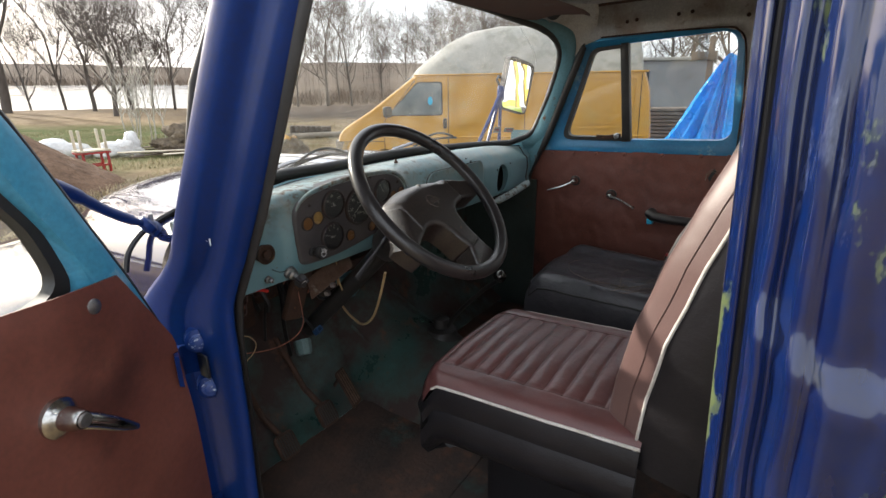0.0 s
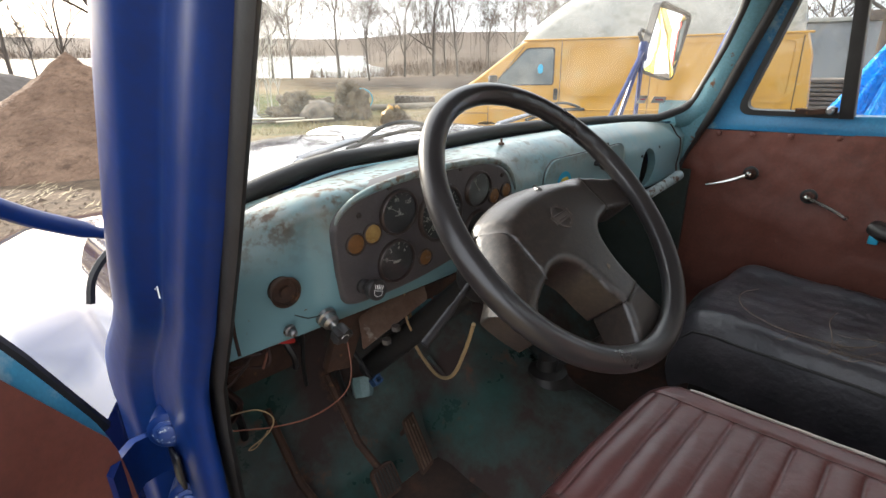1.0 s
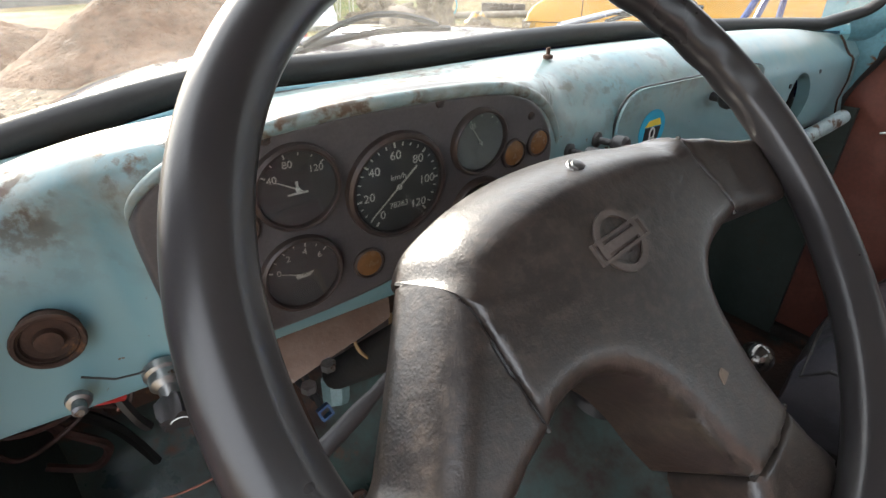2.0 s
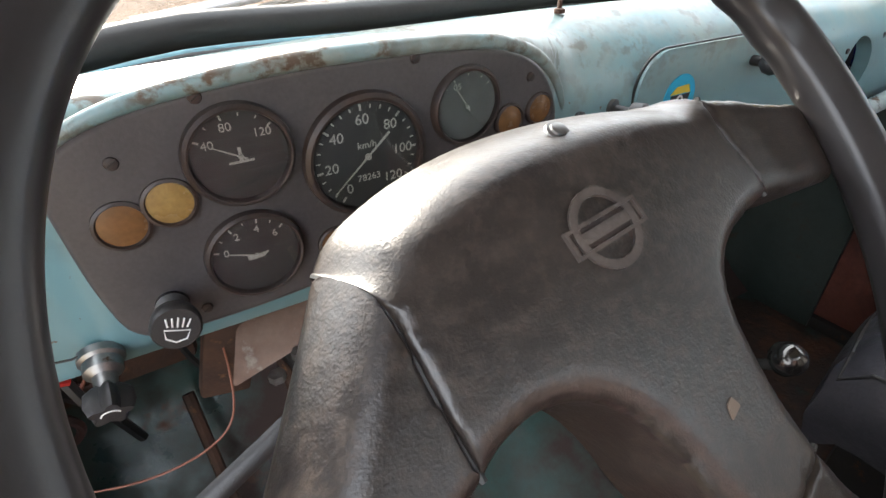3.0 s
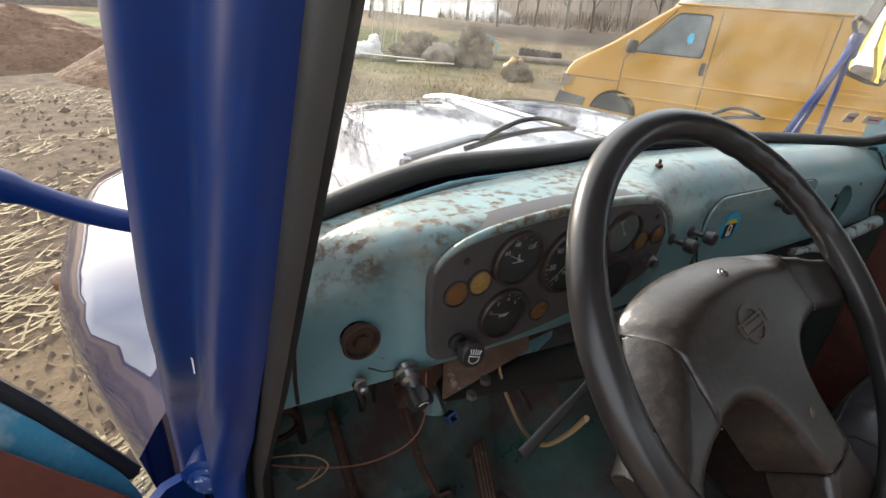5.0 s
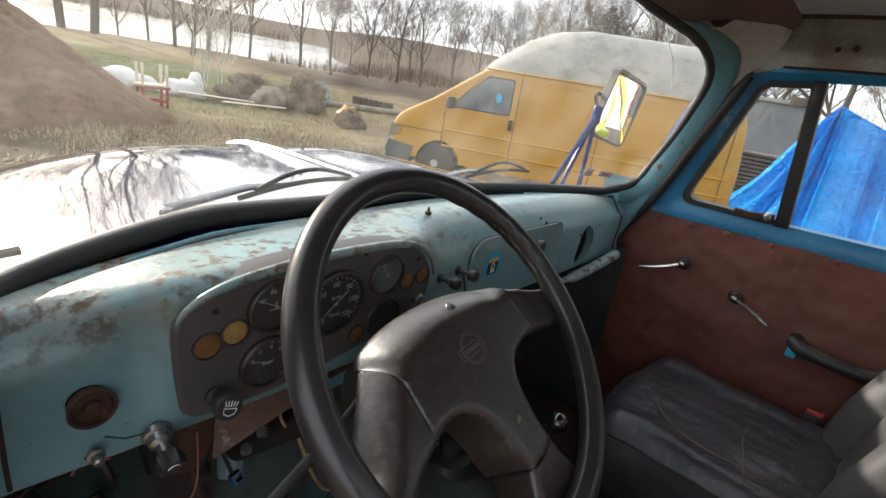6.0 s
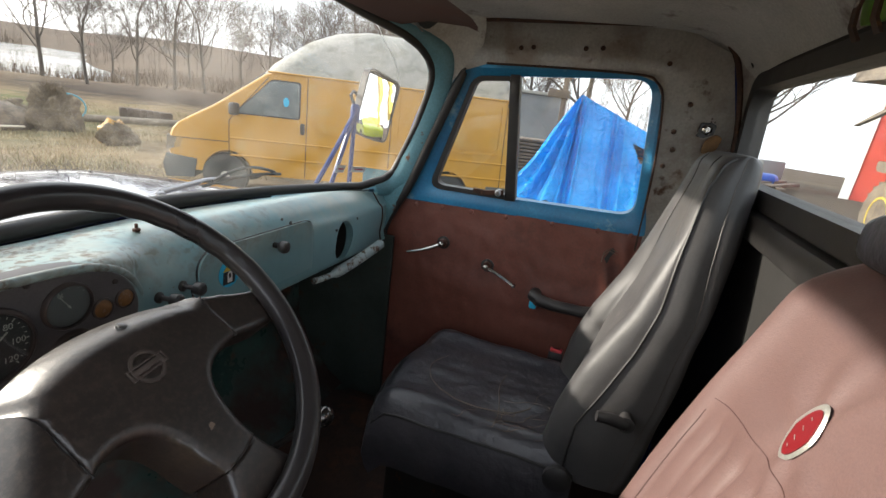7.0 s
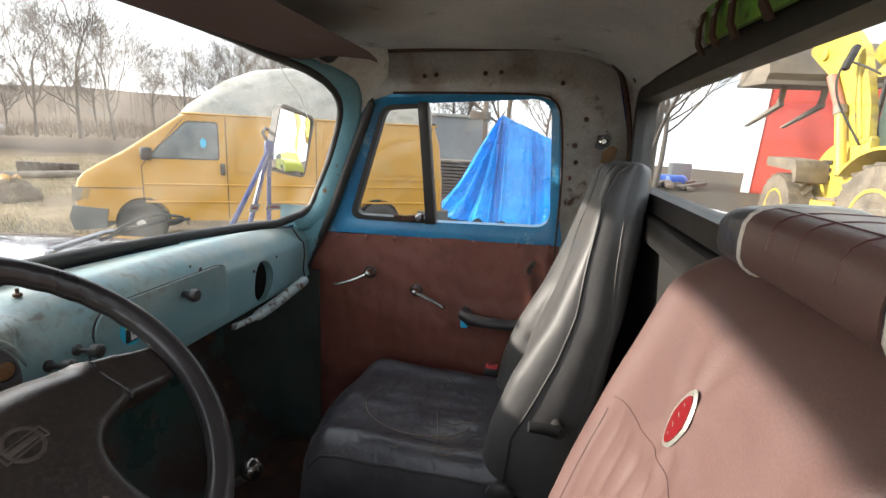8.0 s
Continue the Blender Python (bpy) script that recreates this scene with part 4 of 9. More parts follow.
g = part("main_pane", prism(rounded([(0.392, 0.392), (0.742, 0.412), (0.768, 0.050), (0.424, 0.036)], [0.004, 0.05, 0.05, 0.004], 5), -0.016, -0.012, DM), "side_glass", pdoor, "clear sliding window pane")
g.visible_shadow = False
part("catch", loft([[DM @ Vector((u, v, w)) for v, w in ((0.046 + dv, 0.008), (0.060 + dv, 0.010), (0.060 + dv, 0.022), (0.046 + dv, 0.020))] for u, dv in ((0.30, 0.0), (0.335, -0.002), (0.36, 0.002), (0.392, 0.006))]), "rust_dark", pdoor, "corroded brass quarter light catch")
part("catch_pin", lathe([(0.010, 0), (0.010, 0.02), (0.006, 0.026)], DM @ Matrix.Translation((0.378, 0.058, 0.008)), 12), "steel", pdoor)


def lining_at(s, t):
    z = lerp(-0.72, interp(s, [(0, -0.016), (1, 0.006)]), t)
    u0 = interp(z + 1.6, [(0.88, 0.012), (1.45, 0.002), (1.53, 0.03), (1.60, 0.06)])
    u = lerp(u0, 0.80, s)
    w = 0.006 + 0.006 * noise.noise(Vector((u * 7, z * 6, 2.0))) + 0.010 * math.exp(-((z + 0.26) / 0.05) ** 2) * 0.5 + 0.003 * noise.noise(Vector((u * 30, z * 24, 5)))
    w += 0.005 * math.sin(u * 95 + z * 30) * step(0.66, 0.76, u) * step(-0.30, -0.16, z) * (1 - step(-0.05, -0.01, z))        # puckered beside the tear
    return PM @ Vector((u, z, w + 0.008 * (1 - t)))


lining = part("lining", sheet(lining_at, 110, 60, 0.004), "brown_panel", pdoor, "sagging brown vinyl lining, scuffed and torn")
part("door_skin", box((0.815, -0.40, 1.23), (0.03, 0.80, 0.74), 0.008), "blue_paint", pdoor)
for u in (0.115, 0.205, 0.300, 0.410, 0.55, 0.68, 0.77):
    s = (u - 0.06) / 0.74
    part("stud", lathe([(0.008, 0), (0.0075, 0.003), (0.003, 0.005)], PM @ Matrix.Translation((u, -0.026 + 0.022 * s, 0.011)), 12), "brown_panel", lining, "painted stud")
part("torn_hole", prism(rounded([(0.712, -0.085), (0.722, -0.098), (0.728, -0.075), (0.738, -0.060), (0.730, -0.048), (0.722, -0.062)], 0.004), 0.010, 0.0135, PM), "rubber", lining, "torn keyhole-shaped gap")
for dv in (-0.004, 0.004):
    part("tear_edge", tube([PM @ Vector(p) for p in ((0.745, -0.062 + dv, 0.014), (0.722, -0.054 + dv, 0.018), (0.708, -0.070 + dv, 0.016), (0.706, -0.092 + dv, 0.014))], 0.0011, 6), "stitch_tan", lining)


def lever(name, at, tip, r0, r1, parent, drop):
    """A chrome door lever: a domed boss on a plate, and a tapering arm."""
    a, b = Vector(at), Vector(tip)
    A = PM @ Matrix.Translation(a)
    root = part(name, lathe([(0.016, 0.0), (0.0155, 0.005), (0.0125, 0.010), (0.0105, 0.013), (0.0105, 0.024), (0.0085, 0.030), (0.004, 0.033)], A, 20), "chrome", parent, "worn chrome lever")
    part("escutcheon", lathe([(0.021, 0.0), (0.021, 0.002), (0.017, 0.0035)], A, 20), "rubber", root, "black ring behind the lever")
    pts = [PM @ Vector((lerp(a.x, b.x, k), lerp(a.y, b.y, k) + drop * math.sin(k * math.pi), a.z + lerp(0.022, 0.034, k))) for k in span(0, 1, 9)]
    part("arm", tube(pts, [lerp(r0, r1, k) for k in span(0, 1, 9)], 10, flat=0.6), "chrome", root)
    return root


lever("door_lever", (0.222, -0.133, 0.012), (0.112, -0.178, 0.012), 0.0075, 0.0035, pdoor, -0.004)
wl2 = lever("winder", (0.375, -0.178, 0.012), (0.470, -0.215, 0.012), 0.0055, 0.005, pdoor, 0.003)
part("knob", lathe([(0.005, 0), (0.0065, 0.005), (0.0065, 0.014), (0.004, 0.018)], PM @ Matrix.Translation((0.470, -0.215, 0.036)), 14), "chrome", wl2)
pull = part("door_pull", tube([PM @ Vector(p) for p in ((0.537, -0.232, 0.012), (0.537, -0.232, 0.045), (0.552, -0.238, 0.058), (0.60, -0.243, 0.060), (0.68, -0.243, 0.060), (0.715, -0.240, 0.055), (0.722, -0.238, 0.012))], [0.018, 0.020, 0.019, 0.017, 0.017, 0.018, 0.018], 14), "black_plastic", pdoor, "black plastic door pull with a blue end")
part("tip", box(PM @ Vector((0.537, -0.262, 0.030)), (0.035, 0.022, 0.022), 0.003), "cyan_sticker", pull, "pale blue end block")

# ---- driver's door, standing open ----
ddoor = thing("driver_door", (-0.80, 0.14, 0.88), "open lorry door, pale blue with brown lining and chrome lever", "door")
OD = frame_m((-0.835, -0.030, 1.6), (-0.90, -0.436, 0), (0, 0, 1))     # u away from the hinge; w towards the cab's rear
if (OD.to_3x3() @ Vector((0, 0, 1))).y > 0:
    OD = OD @ Matrix.Diagonal((1, 1, -1, 1))
body = rounded([(0.018, -0.75), (0.018, -0.30), (0.024, -0.185), (0.078, -0.06), (0.210, 0.205), (0.335, 0.390), (0.74, 0.40), (0.78, -0.06), (0.78, -0.75)], [0.03, 0.05, 0.04, 0.05, 0.05, 0.06, 0.06, 0.05, 0.03], 5)
hole = rounded([(0.171, -0.041), (0.199, 0.056), (0.213, 0.081), (0.253, 0.141), (0.344, 0.321), (0.493, 0.341), (0.698, 0.344), (0.719, -0.055), (0.329, -0.055)], [0.05, 0.03, 0.02, 0.02, 0.04, 0.02, 0.05, 0.05, 0.02], 5)
Q = lambda o, w: [OD @ Vector((u, v, w)) for u, v in o]
part("door_panel", loft([Q(body, -0.035), Q(body, 0.008), Q([(lerp(a[0], b[0], 0.25), lerp(a[1], b[1], 0.25)) for a, b in zip(body, hole)], 0.016), Q([(lerp(a[0], b[0], 0.8), lerp(a[1], b[1], 0.8)) for a, b in zip(body, hole)], 0.016), Q(hole, 0.002), Q(hole, -0.035)], True, False, None, True), "door_blue", ddoor, "pale blue inner door panel, paint wearing off")
part("window_seal", loft([Q(hole, -0.012), Q(hole, 0.006), Q([(lerp(u, 0.5, 0.07), lerp(v, 0.13, 0.10)) for u, v in hole], 0.008), Q([(lerp(u, 0.5, 0.07), lerp(v, 0.13, 0.10)) for u, v in hole], -0.012)], True, False, None, True), "rubber", ddoor, "wide black window rubber")
g = part("pane", prism([(lerp(u, 0.5, 0.06), lerp(v, 0.13, 0.08)) for u, v in hole], -0.008, -0.005, OD), "side_glass", ddoor, "door window pane")
g.visible_shadow = False
part("outer_skin", prism([(lerp(u, 0.45, -0.01), v) for u, v in body if v < -0.05] , -0.050, -0.040, OD), "blue_paint", ddoor)


def dlin(s, t):
    v0 = lerp(-0.74, -0.028, t)
    u0 = interp(v0, [(-0.74, 0.026), (-0.33, 0.026), (-0.23, 0.030), (-0.178, 0.036), (-0.10, 0.080), (-0.028, 0.120)])
    u = lerp(u0, 0.77, s)
    v = lerp(-0.74, -0.028 + 0.08 * max(0.0, u - 0.12), t)
    return OD @ Vector((u, v, 0.020 + 0.006 * noise.noise(Vector((u * 7, v * 6, 9))) + 0.010 * math.sin(math.pi * t) ** 0.5))


part("edge_seal", tube([OD @ Vector((u - 0.004, v, -0.004)) for u, v in ((0.325, 0.38), (0.210, 0.205), (0.145, 0.075), (0.078, -0.06), (0.050, -0.125), (0.026, -0.18))], 0.008, 8), "rubber", ddoor, "black seal along the door's edge")
dl = part("lining", sheet(dlin, 50, 40, 0.004), "brown_panel", ddoor, "brown vinyl door lining, faded and stained")
part("stud", lathe([(0.012, 0), (0.011, 0.004), (0.005, 0.007)], OD @ Matrix.Translation((0.178, -0.053, 0.028)), 14), "steel", dl, "dull steel stud")
boss = OD @ Matrix.Translation((0.272, -0.170, 0.030))
hd = part("door_lever", lathe([(0.024, 0.0), (0.022, 0.010), (0.016, 0.014), (0.015, 0.032), (0.012, 0.040), (0.004, 0.042)], boss, 22), "chrome", ddoor, "tarnished chrome door lever")
part("escutcheon", lathe([(0.028, 0.0), (0.027, 0.006), (0.022, 0.010)], boss, 22), "chrome", hd, "bright ring behind the lever")
part("screw", lathe([(0.010, 0.040), (0.009, 0.044), (0.003, 0.045)], boss, 14), "steel", hd)
part("arm", tube([OD @ Vector(p) for p in ((0.272, -0.170, 0.060), (0.252, -0.186, 0.068), (0.230, -0.206, 0.072), (0.208, -0.226, 0.072), (0.192, -0.240, 0.068))], [0.013, 0.012, 0.011, 0.008, 0.005], 12, flat=0.6), "chrome", hd)

# mirror stay and loose parts between the open door and the post
stay = thing("mirror_stay", (-0.80, 0.12, 1.60), "dark blue tubular mirror stay with a clamp", "bracket")
part("rod", tube(smooth_line([(-1.06, -0.02, 1.765), (-0.945, 0.045, 1.702), (-0.90, 0.068, 1.672), (-0.85, 0.092, 1.632), (-0.78, 0.125, 1.588), (-0.735, 0.145, 1.560)], 5), [0.013] * 5 + [0.015] * 6 + [0.012] * 8 + [0.008] * 7, 10, flat=0.8), "blue_paint", stay)
for k, (p, r) in enumerate((((-0.770, 0.130, 1.582), 0.020), ((-0.750, 0.140, 1.566), 0.022), ((-0.735, 0.148, 1.548), 0.019))):
    part("clamp", lathe([(r * 0.6, -0.012), (r, -0.006), (r, 0.006), (r * 0.6, 0.012)], Matrix.Translation(p) @ Euler((0.5 + 0.3 * k, 0.9, 0.4)).to_matrix().to_4x4(), 12), "blue_paint", stay, "blue clamp")
part("bolt", lathe([(0.005, -0.008), (0.005, 0.008)], Matrix.Translation((-0.762, 0.128, 1.596)), 8), "steel", stay)

# ---- right-hand mirror on its tripod ----
mir = thing("wing_mirror", (1.05, 0.28, 1.6), "rectangular lorry mirror on three blue struts", "mirror")
mc = Vector((1.192, 0.256, 1.852))
mu, mv = Vector((0.200, -0.044, -0.045)).normalized(), Vector((0.062, -0.020, 0.245)).normalized()
MM = frame_m(mc, mu, mv)
if (MM.to_3x3() @ Vector((0, 0, 1))).y > 0:
    MM = MM @ Matrix.Diagonal((1, 1, -1, 1))
mo = rounded([(-0.106, -0.130), (0.106, -0.130), (0.106, 0.130), (-0.106, 0.130)], 0.035, 6)
mi = rounded([(-0.099, -0.123), (0.099, -0.123), (0.099, 0.123), (-0.099, 0.123)], 0.028, 6)
P = lambda o, w: [MM @ Vector((u, v, w)) for u, v in o]
part("mirror_case", loft([P([(u * 0.8, v * 0.8) for u, v in mo], -0.045), P(mo, -0.025), P(mo, 0.006), P(mi, 0.006), P(mi, -0.018)]), "black_plastic", mir, "black mirror housing")
gn = Vector((-0.297, -0.954, 0.032)).normalized()      # the glass is turned a little outwards in its housing
gu = (mu - gn * mu.dot(gn)).normalized()
gv = gn.cross(gu) if gn.cross(gu).z > 0 else gu.cross(gn)
GLASS = [[mc - gn * (0.004 + ((u * k) ** 2 + (v * k) ** 2) / 6.0) + gu * u * k * 0.985 + gv * v * k * 0.985 for u, v in mi] for k in (1.0, 0.85, 0.7, 0.55, 0.4, 0.25, 0.1, 0.01)]
part("mirror_glass", loft(GLASS, True, True), "mirror_face", mir, "slightly domed silvered mirror glass", sharp=80)
hub = Vector((1.075, 0.290, 1.815))
part("hub", lathe([(0.016, -0.03), (0.018, -0.02), (0.018, 0.03), (0.012, 0.04)], Matrix.Translation(hub), 12), "blue_paint", mir)
part("mirror_arm", tube([hub + Vector((0, 0, 0.02)), hub + Vector((-0.005, 0.02, 0.07)), hub + Vector((0.03, 0.03, 0.085)), hub + Vector((0.09, 0.01, 0.06))], 0.007, 8), "rubber", mir)
for foot in ((0.735, 0.23, 1.59), (0.93, 0.31, 1.50), (1.005, 0.26, 1.50)):
    part("strut", tube([hub + Vector((0, 0, 0.01)), lerp(hub, Vector(foot), 0.5), Vector(foot), Vector(foot) + Vector((0, 0, -0.10))], 0.009, 8), "blue_paint", mir, "violet-blue strut")

# ---- dashboard ----
dash = thing("dashboard", (0, -0.05, 1.435), "pale blue steel dashboard, rust-blotched, with dark instrument panel", "dashboard")


def dash_ring(x_at):
    x = max(x_at, -0.700)       # the driver's end piece carries the same section on
    k = min(1.03, abs(x) / 0.70)
    wy = shield_low(x).y - 0.012
    d = 0.036 * k**4
    cy = min(0.022, wy - 0.004)
    pull = 0.022 * k**5
    low = 1.434 if x < 0 else 1.450
    if x < 0:
        cy = min(wy - 0.016, interp(x, [(-0.78, 0.002), (-0.70, 0.002), (-0.66, 0.004), (-0.60, 0.010), (-0.54, 0.020), (-0.48, 0.034), (-0.42, 0.044), (-0.36, 0.046), (-0.20, 0.040), (0.0, 0.022)]))
    cy = max(cy, -0.020) if x > 0 else cy
    pts = [(-0.040 + pull * 0.4, low), (-0.046 + pull * 0.5, low + 0.003), (-0.052 + pull, low + 0.03), (-0.057 + pull, 1.52), (-0.054 + pull, 1.56), (min(-0.045 + pull, cy - 0.022), 1.585 - d * 0.5), (min(-0.028 + pull, cy - 0.015), 1.608 - d * 0.8), (min(-0.005 + pull * 0.6, cy - 0.008), 1.626 - d), (cy, 1.635 - d), (lerp(cy, wy, 0.5), 1.630 - d * 0.8), (wy, 1.622 - d * 0.5), (wy, 1.600 - d * 0.4), (cy - 0.02, 1.595 - d), (-0.030 + pull, 1.57 - d * 0.4), (-0.036 + pull, 1.52), (-0.034 + pull * 0.5, low + 0.004)]
    # swollen round the instruments: the face comes forward and the top runs level to its brow
    face_k = step(-0.597, -0.560, x) * (1 - step(-0.192, -0.160, x))
    top_k = step(-0.690, -0.530, x) * (1 - step(-0.225, -0.120, x))
    for i, y, z, b in ((2, -0.060, 1.470, face_k), (3, -0.066, 1.520, face_k), (4, -0.069, 1.565, face_k), (5, -0.072, 1.600, lerp(face_k, top_k, 0.4)), (6, -0.072, 1.624, top_k), (7, -0.050, 1.634, top_k), (8, cy, 1.629, top_k)):
        pts[i] = (lerp(pts[i][0], y, b), lerp(pts[i][1], z, b))
    return [Vector((x_at, y, z)) for y, z in pts]


panel = part("panel", loft([[p for p in smooth_line(dash_ring(x), 2, True)] for x in span(-0.777, 0.738, 150)]), "dash_paint", dash, "pale blue enamel panel, worn to rust on top", sharp=60)


def cutter(outline, y0, y1):
    bm = prism(outline, y0, y1, frame_m((0, 0, 0), (1, 0, 0), (0, 0, 1)) @ Matrix.Diagonal((1, 1, -1, 1)))
    bmesh.ops.recalc_face_normals(bm, faces=bm.faces)
    me = bpy.data.meshes.new("cut")
    bm.to_mesh(me)
    bm.free()
    return me


def pierce(ob, outline, y0, y1):
    """Cuts a hole of that outline (x, z) through a panel between two depths, and keeps the cut mesh."""
    tool = new("cut", cutter(outline, y0, y1))
    tool.location = -Vector(dash.location)
    tool.parent = dash
    tool.location = -Vector(dash.location)
    md = ob.modifiers.new("cut", "BOOLEAN")
    md.object, md.operation, md.solver = tool, "DIFFERENCE", "EXACT"
    bpy.context.view_layer.update()
    me = bpy.data.meshes.new_from_object(ob.evaluated_get(bpy.context.evaluated_depsgraph_get()))
    ob.modifiers.clear()
    ob.data = me
    bpy.data.objects.remove(tool)


pierce(panel, ellipse(0.441, 1.512, 0.046, 0.054, 32), -0.2, 0.02)
pierce(panel, ellipse(-0.635, 1.513, 0.0185, 0.0185, 24), -0.2, 0.0)
FM = frame_m((0, 0, 0), (1, 0, 0), (0, 0, 1))     # w points towards the driver (-y)
Yp = lambda y: Matrix.Translation((0, y, 0)) @ FM
part("vent_duct", loft([[Vector((u, y, v)) for u, v in ellipse(0.441, 1.512, 0.050, 0.058, 24)] for y in (-0.028, 0.06)] + [[Vector((u, 0.06, v)) for u, v in ellipse(0.441, 1.512, 0.01, 0.01, 24)]], True, False), "rubber", dash, "black duct behind an oval opening")
part("blank_socket", lathe([(0.0192, -0.010), (0.0192, -0.002), (0.0165, 0.000), (0.0155, -0.003), (0.009, -0.003), (0.008, 0.002), (0.003, 0.003)], Yp(-0.0565) @ Matrix.Translation((-0.635, 1.513, 0)), 24), "rust_dark", dash, "dark reddish lamp socket")
part("socket_rim", tube([Vector((-0.635 + 0.0195 * math.cos(a), -0.057, 1.513 + 0.0195 * math.sin(a))) for a in span(0, 2 * math.pi, 24, False)], 0.002, 6, True), "rust_dark", dash)
part("bolt", lathe([(0.009, 0), (0.008, 0.004), (0.005, 0.005), (0.005, 0.014), (0.003, 0.016)], Yp(-0.053) @ Matrix.Translation((-0.636, 1.456, 0)), 12), "steel", dash, "rusty bolt")
for sx in (-1, 1):
    part("seam", tube([p + Vector((0, -0.0012, 0.0012)) for p in smooth_line(dash_ring(sx * 0.70), 2, True)[2:19]], 0.0022, 6), "rust_dark", dash, "rusty panel seam")
for x0, x1 in ((-0.575, -0.16), (0.31, 0.57)):
    line = [shield_low(x) + Vector((0, -0.045 if x < 0 else -0.034, -0.0125 if x < 0 else -0.0105)) for x in span(x0, x1, 12)]
    part("vent_slot", tube(line, 0.0026, 8, flat=0.6), "rubber", dash, "narrow demister slot")
    part("slot_lip", tube([p + Vector((0, 0.009, 0.001)) for p in line], 0.0034, 8, flat=0.6), "sky_paint", dash)
part("stub_screw", lathe([(0.006, 0), (0.006, 0.004), (0.0025, 0.005), (0.0025, 0.012)], Matrix.Translation((-0.107, 0.017, 1.634)), 10), "rust_dark", dash, "screw standing up from the top")
part("under_pipe", tube(smooth_line([(0.30, -0.055, 1.440), (0.38, -0.060, 1.436), (0.46, -0.064, 1.442), (0.55, -0.070, 1.455), (0.62, -0.075, 1.468)], 5), [0.008] * 6 + [0.014] * 15, 12), "flaked_paint", dash, "pale flaking pipe below the panel")
part("crack_line", tube([(-0.628, -0.0585, 1.478), (-0.61, -0.0585, 1.466), (-0.595, -0.058, 1.463), (-0.585, -0.058, 1.465)], 0.0009, 5), "rubber", dash)
for x, z, r in ((0.512, 1.56, 0.004), (0.395, 1.55, 0.004), (0.50, 1.53, 0.003), (0.20, 1.605, 0.004), (0.17, 1.618, 0.003), (-0.74, 1.50, 0.005), (-0.575, 1.52, 0.003), (-0.57, 1.49, 0.003)):
    part("rivet_hole", lathe([(r, 0), (r, 0.002)], Yp(-0.054 + (0.006 if abs(x) > 0.49 else 0)) @ Matrix.Translation((x, z, 0)), 10), "rubber", dash)

# glove box
gl = rounded([(-0.058, 1.478), (-0.058, 1.575), (-0.035, 1.600), (0.262, 1.600), (0.285, 1.585), (0.285, 1.478)], [0.008, 0.02, 0.02, 0.02, 0.02, 0.008], 5)
glove = part("glove_box_lid", prism(gl, 0.0, 0.0060, Yp(-0.054), 0.0030), "dash_paint", dash, "pale blue glove box lid")
part("lid_gap", ring_prism([(lerp(u, 0.11, -0.012), lerp(v, 1.54, -0.03)) for u, v in gl], gl, 0.0, 0.0022, Yp(-0.054)), "rubber", glove)
part("knob", lathe([(0.006, 0), (0.006, 0.012), (0.012, 0.018), (0.0135, 0.026), (0.011, 0.032), (0.004, 0.034)], Yp(-0.0595) @ Matrix.Translation((0.140, 1.570, 0)), 18), "black_plastic", glove, "black pull knob")
st = part("sticker", lathe([(0.0265, 0), (0.0265, 0.0006)], Yp(-0.0602) @ Matrix.Translation((0.012, 1.545, 0)), 28), "cyan_sticker", glove, "round blue sticker with a padlock-like sign")
SM = Yp(-0.0609) @ Matrix.Translation((0.012, 1.545, 0))
part("sign_black", prism([(-0.017, -0.020), (0.012, -0.020), (0.017, 0.004), (-0.015, 0.004)], 0, 0.0005, SM), "black_mark", st)
part("sign_yellow", prism([(-0.017, 0.005), (0.017, 0.005), (0.012, 0.014), (-0.008, 0.013)], 0, 0.0005, SM), "yellow_mark", st)
part("sign_white", ring_prism(ellipse(0, -0.004, 0.006, 0.008, 16), ellipse(0, -0.004, 0.0035, 0.0055, 16), 0.0005, 0.001, SM), "white_mark", st)
part("sign_white", prism([(-0.006, -0.017), (0.006, -0.017), (0.006, -0.009), (-0.006, -0.009)], 0.0005, 0.001, SM), "white_mark", st)

for x, z in ((-0.089, 1.550), (-0.135, 1.545)):
    kb = part("choke_knob", lathe([(0.009, 0), (0.009, 0.004), (0.004, 0.006), (0.004, 0.020), (0.010, 0.024), (0.011, 0.036), (0.008, 0.040), (0.003, 0.041)], Yp(-0.054) @ Matrix.Translation((x, z, 0)) @ Matrix.Rotation(radians(12), 4, "Y"), 16), "black_plastic", dash, "black pull knob")
part("cable", tube([(-0.075, -0.06, 1.54), (-0.078, -0.075, 1.50), (-0.095, -0.07, 1.46)], 0.002, 6), "wire_black", dash)

# instrument cluster
cl_out = [(-0.566, 1.552), (-0.565, 1.592), (-0.548, 1.613), (-0.515, 1.626), (-0.470, 1.633), (-0.420, 1.637), (-0.374, 1.638), (-0.291, 1.636), (-0.245, 1.628), (-0.212, 1.611), (-0.190, 1.583), (-0.183, 1.555), (-0.190, 1.525), (-0.215, 1.500), (-0.300, 1.482), (-0.42, 1.464), (-0.520, 1.462), (-0.552, 1.472), (-0.562, 1.505)]
cl = [tuple(p[:2]) for p in smooth_line([(u, v, 0) for u, v in cl_out], 4, True)]
grow = lambda o, e: [(u + e * (u + 0.375) / 0.19 * 0.7, v + e * (v - 1.55) / 0.085) for u, v in o]
R = lambda o, y: [Vector((u, y, v)) for u, v in o]
slant = lambda o, y: [Vector((u, y - 0.10 * (v - 1.55) * (1 if v > 1.55 else 0.5), v)) for u, v in o]
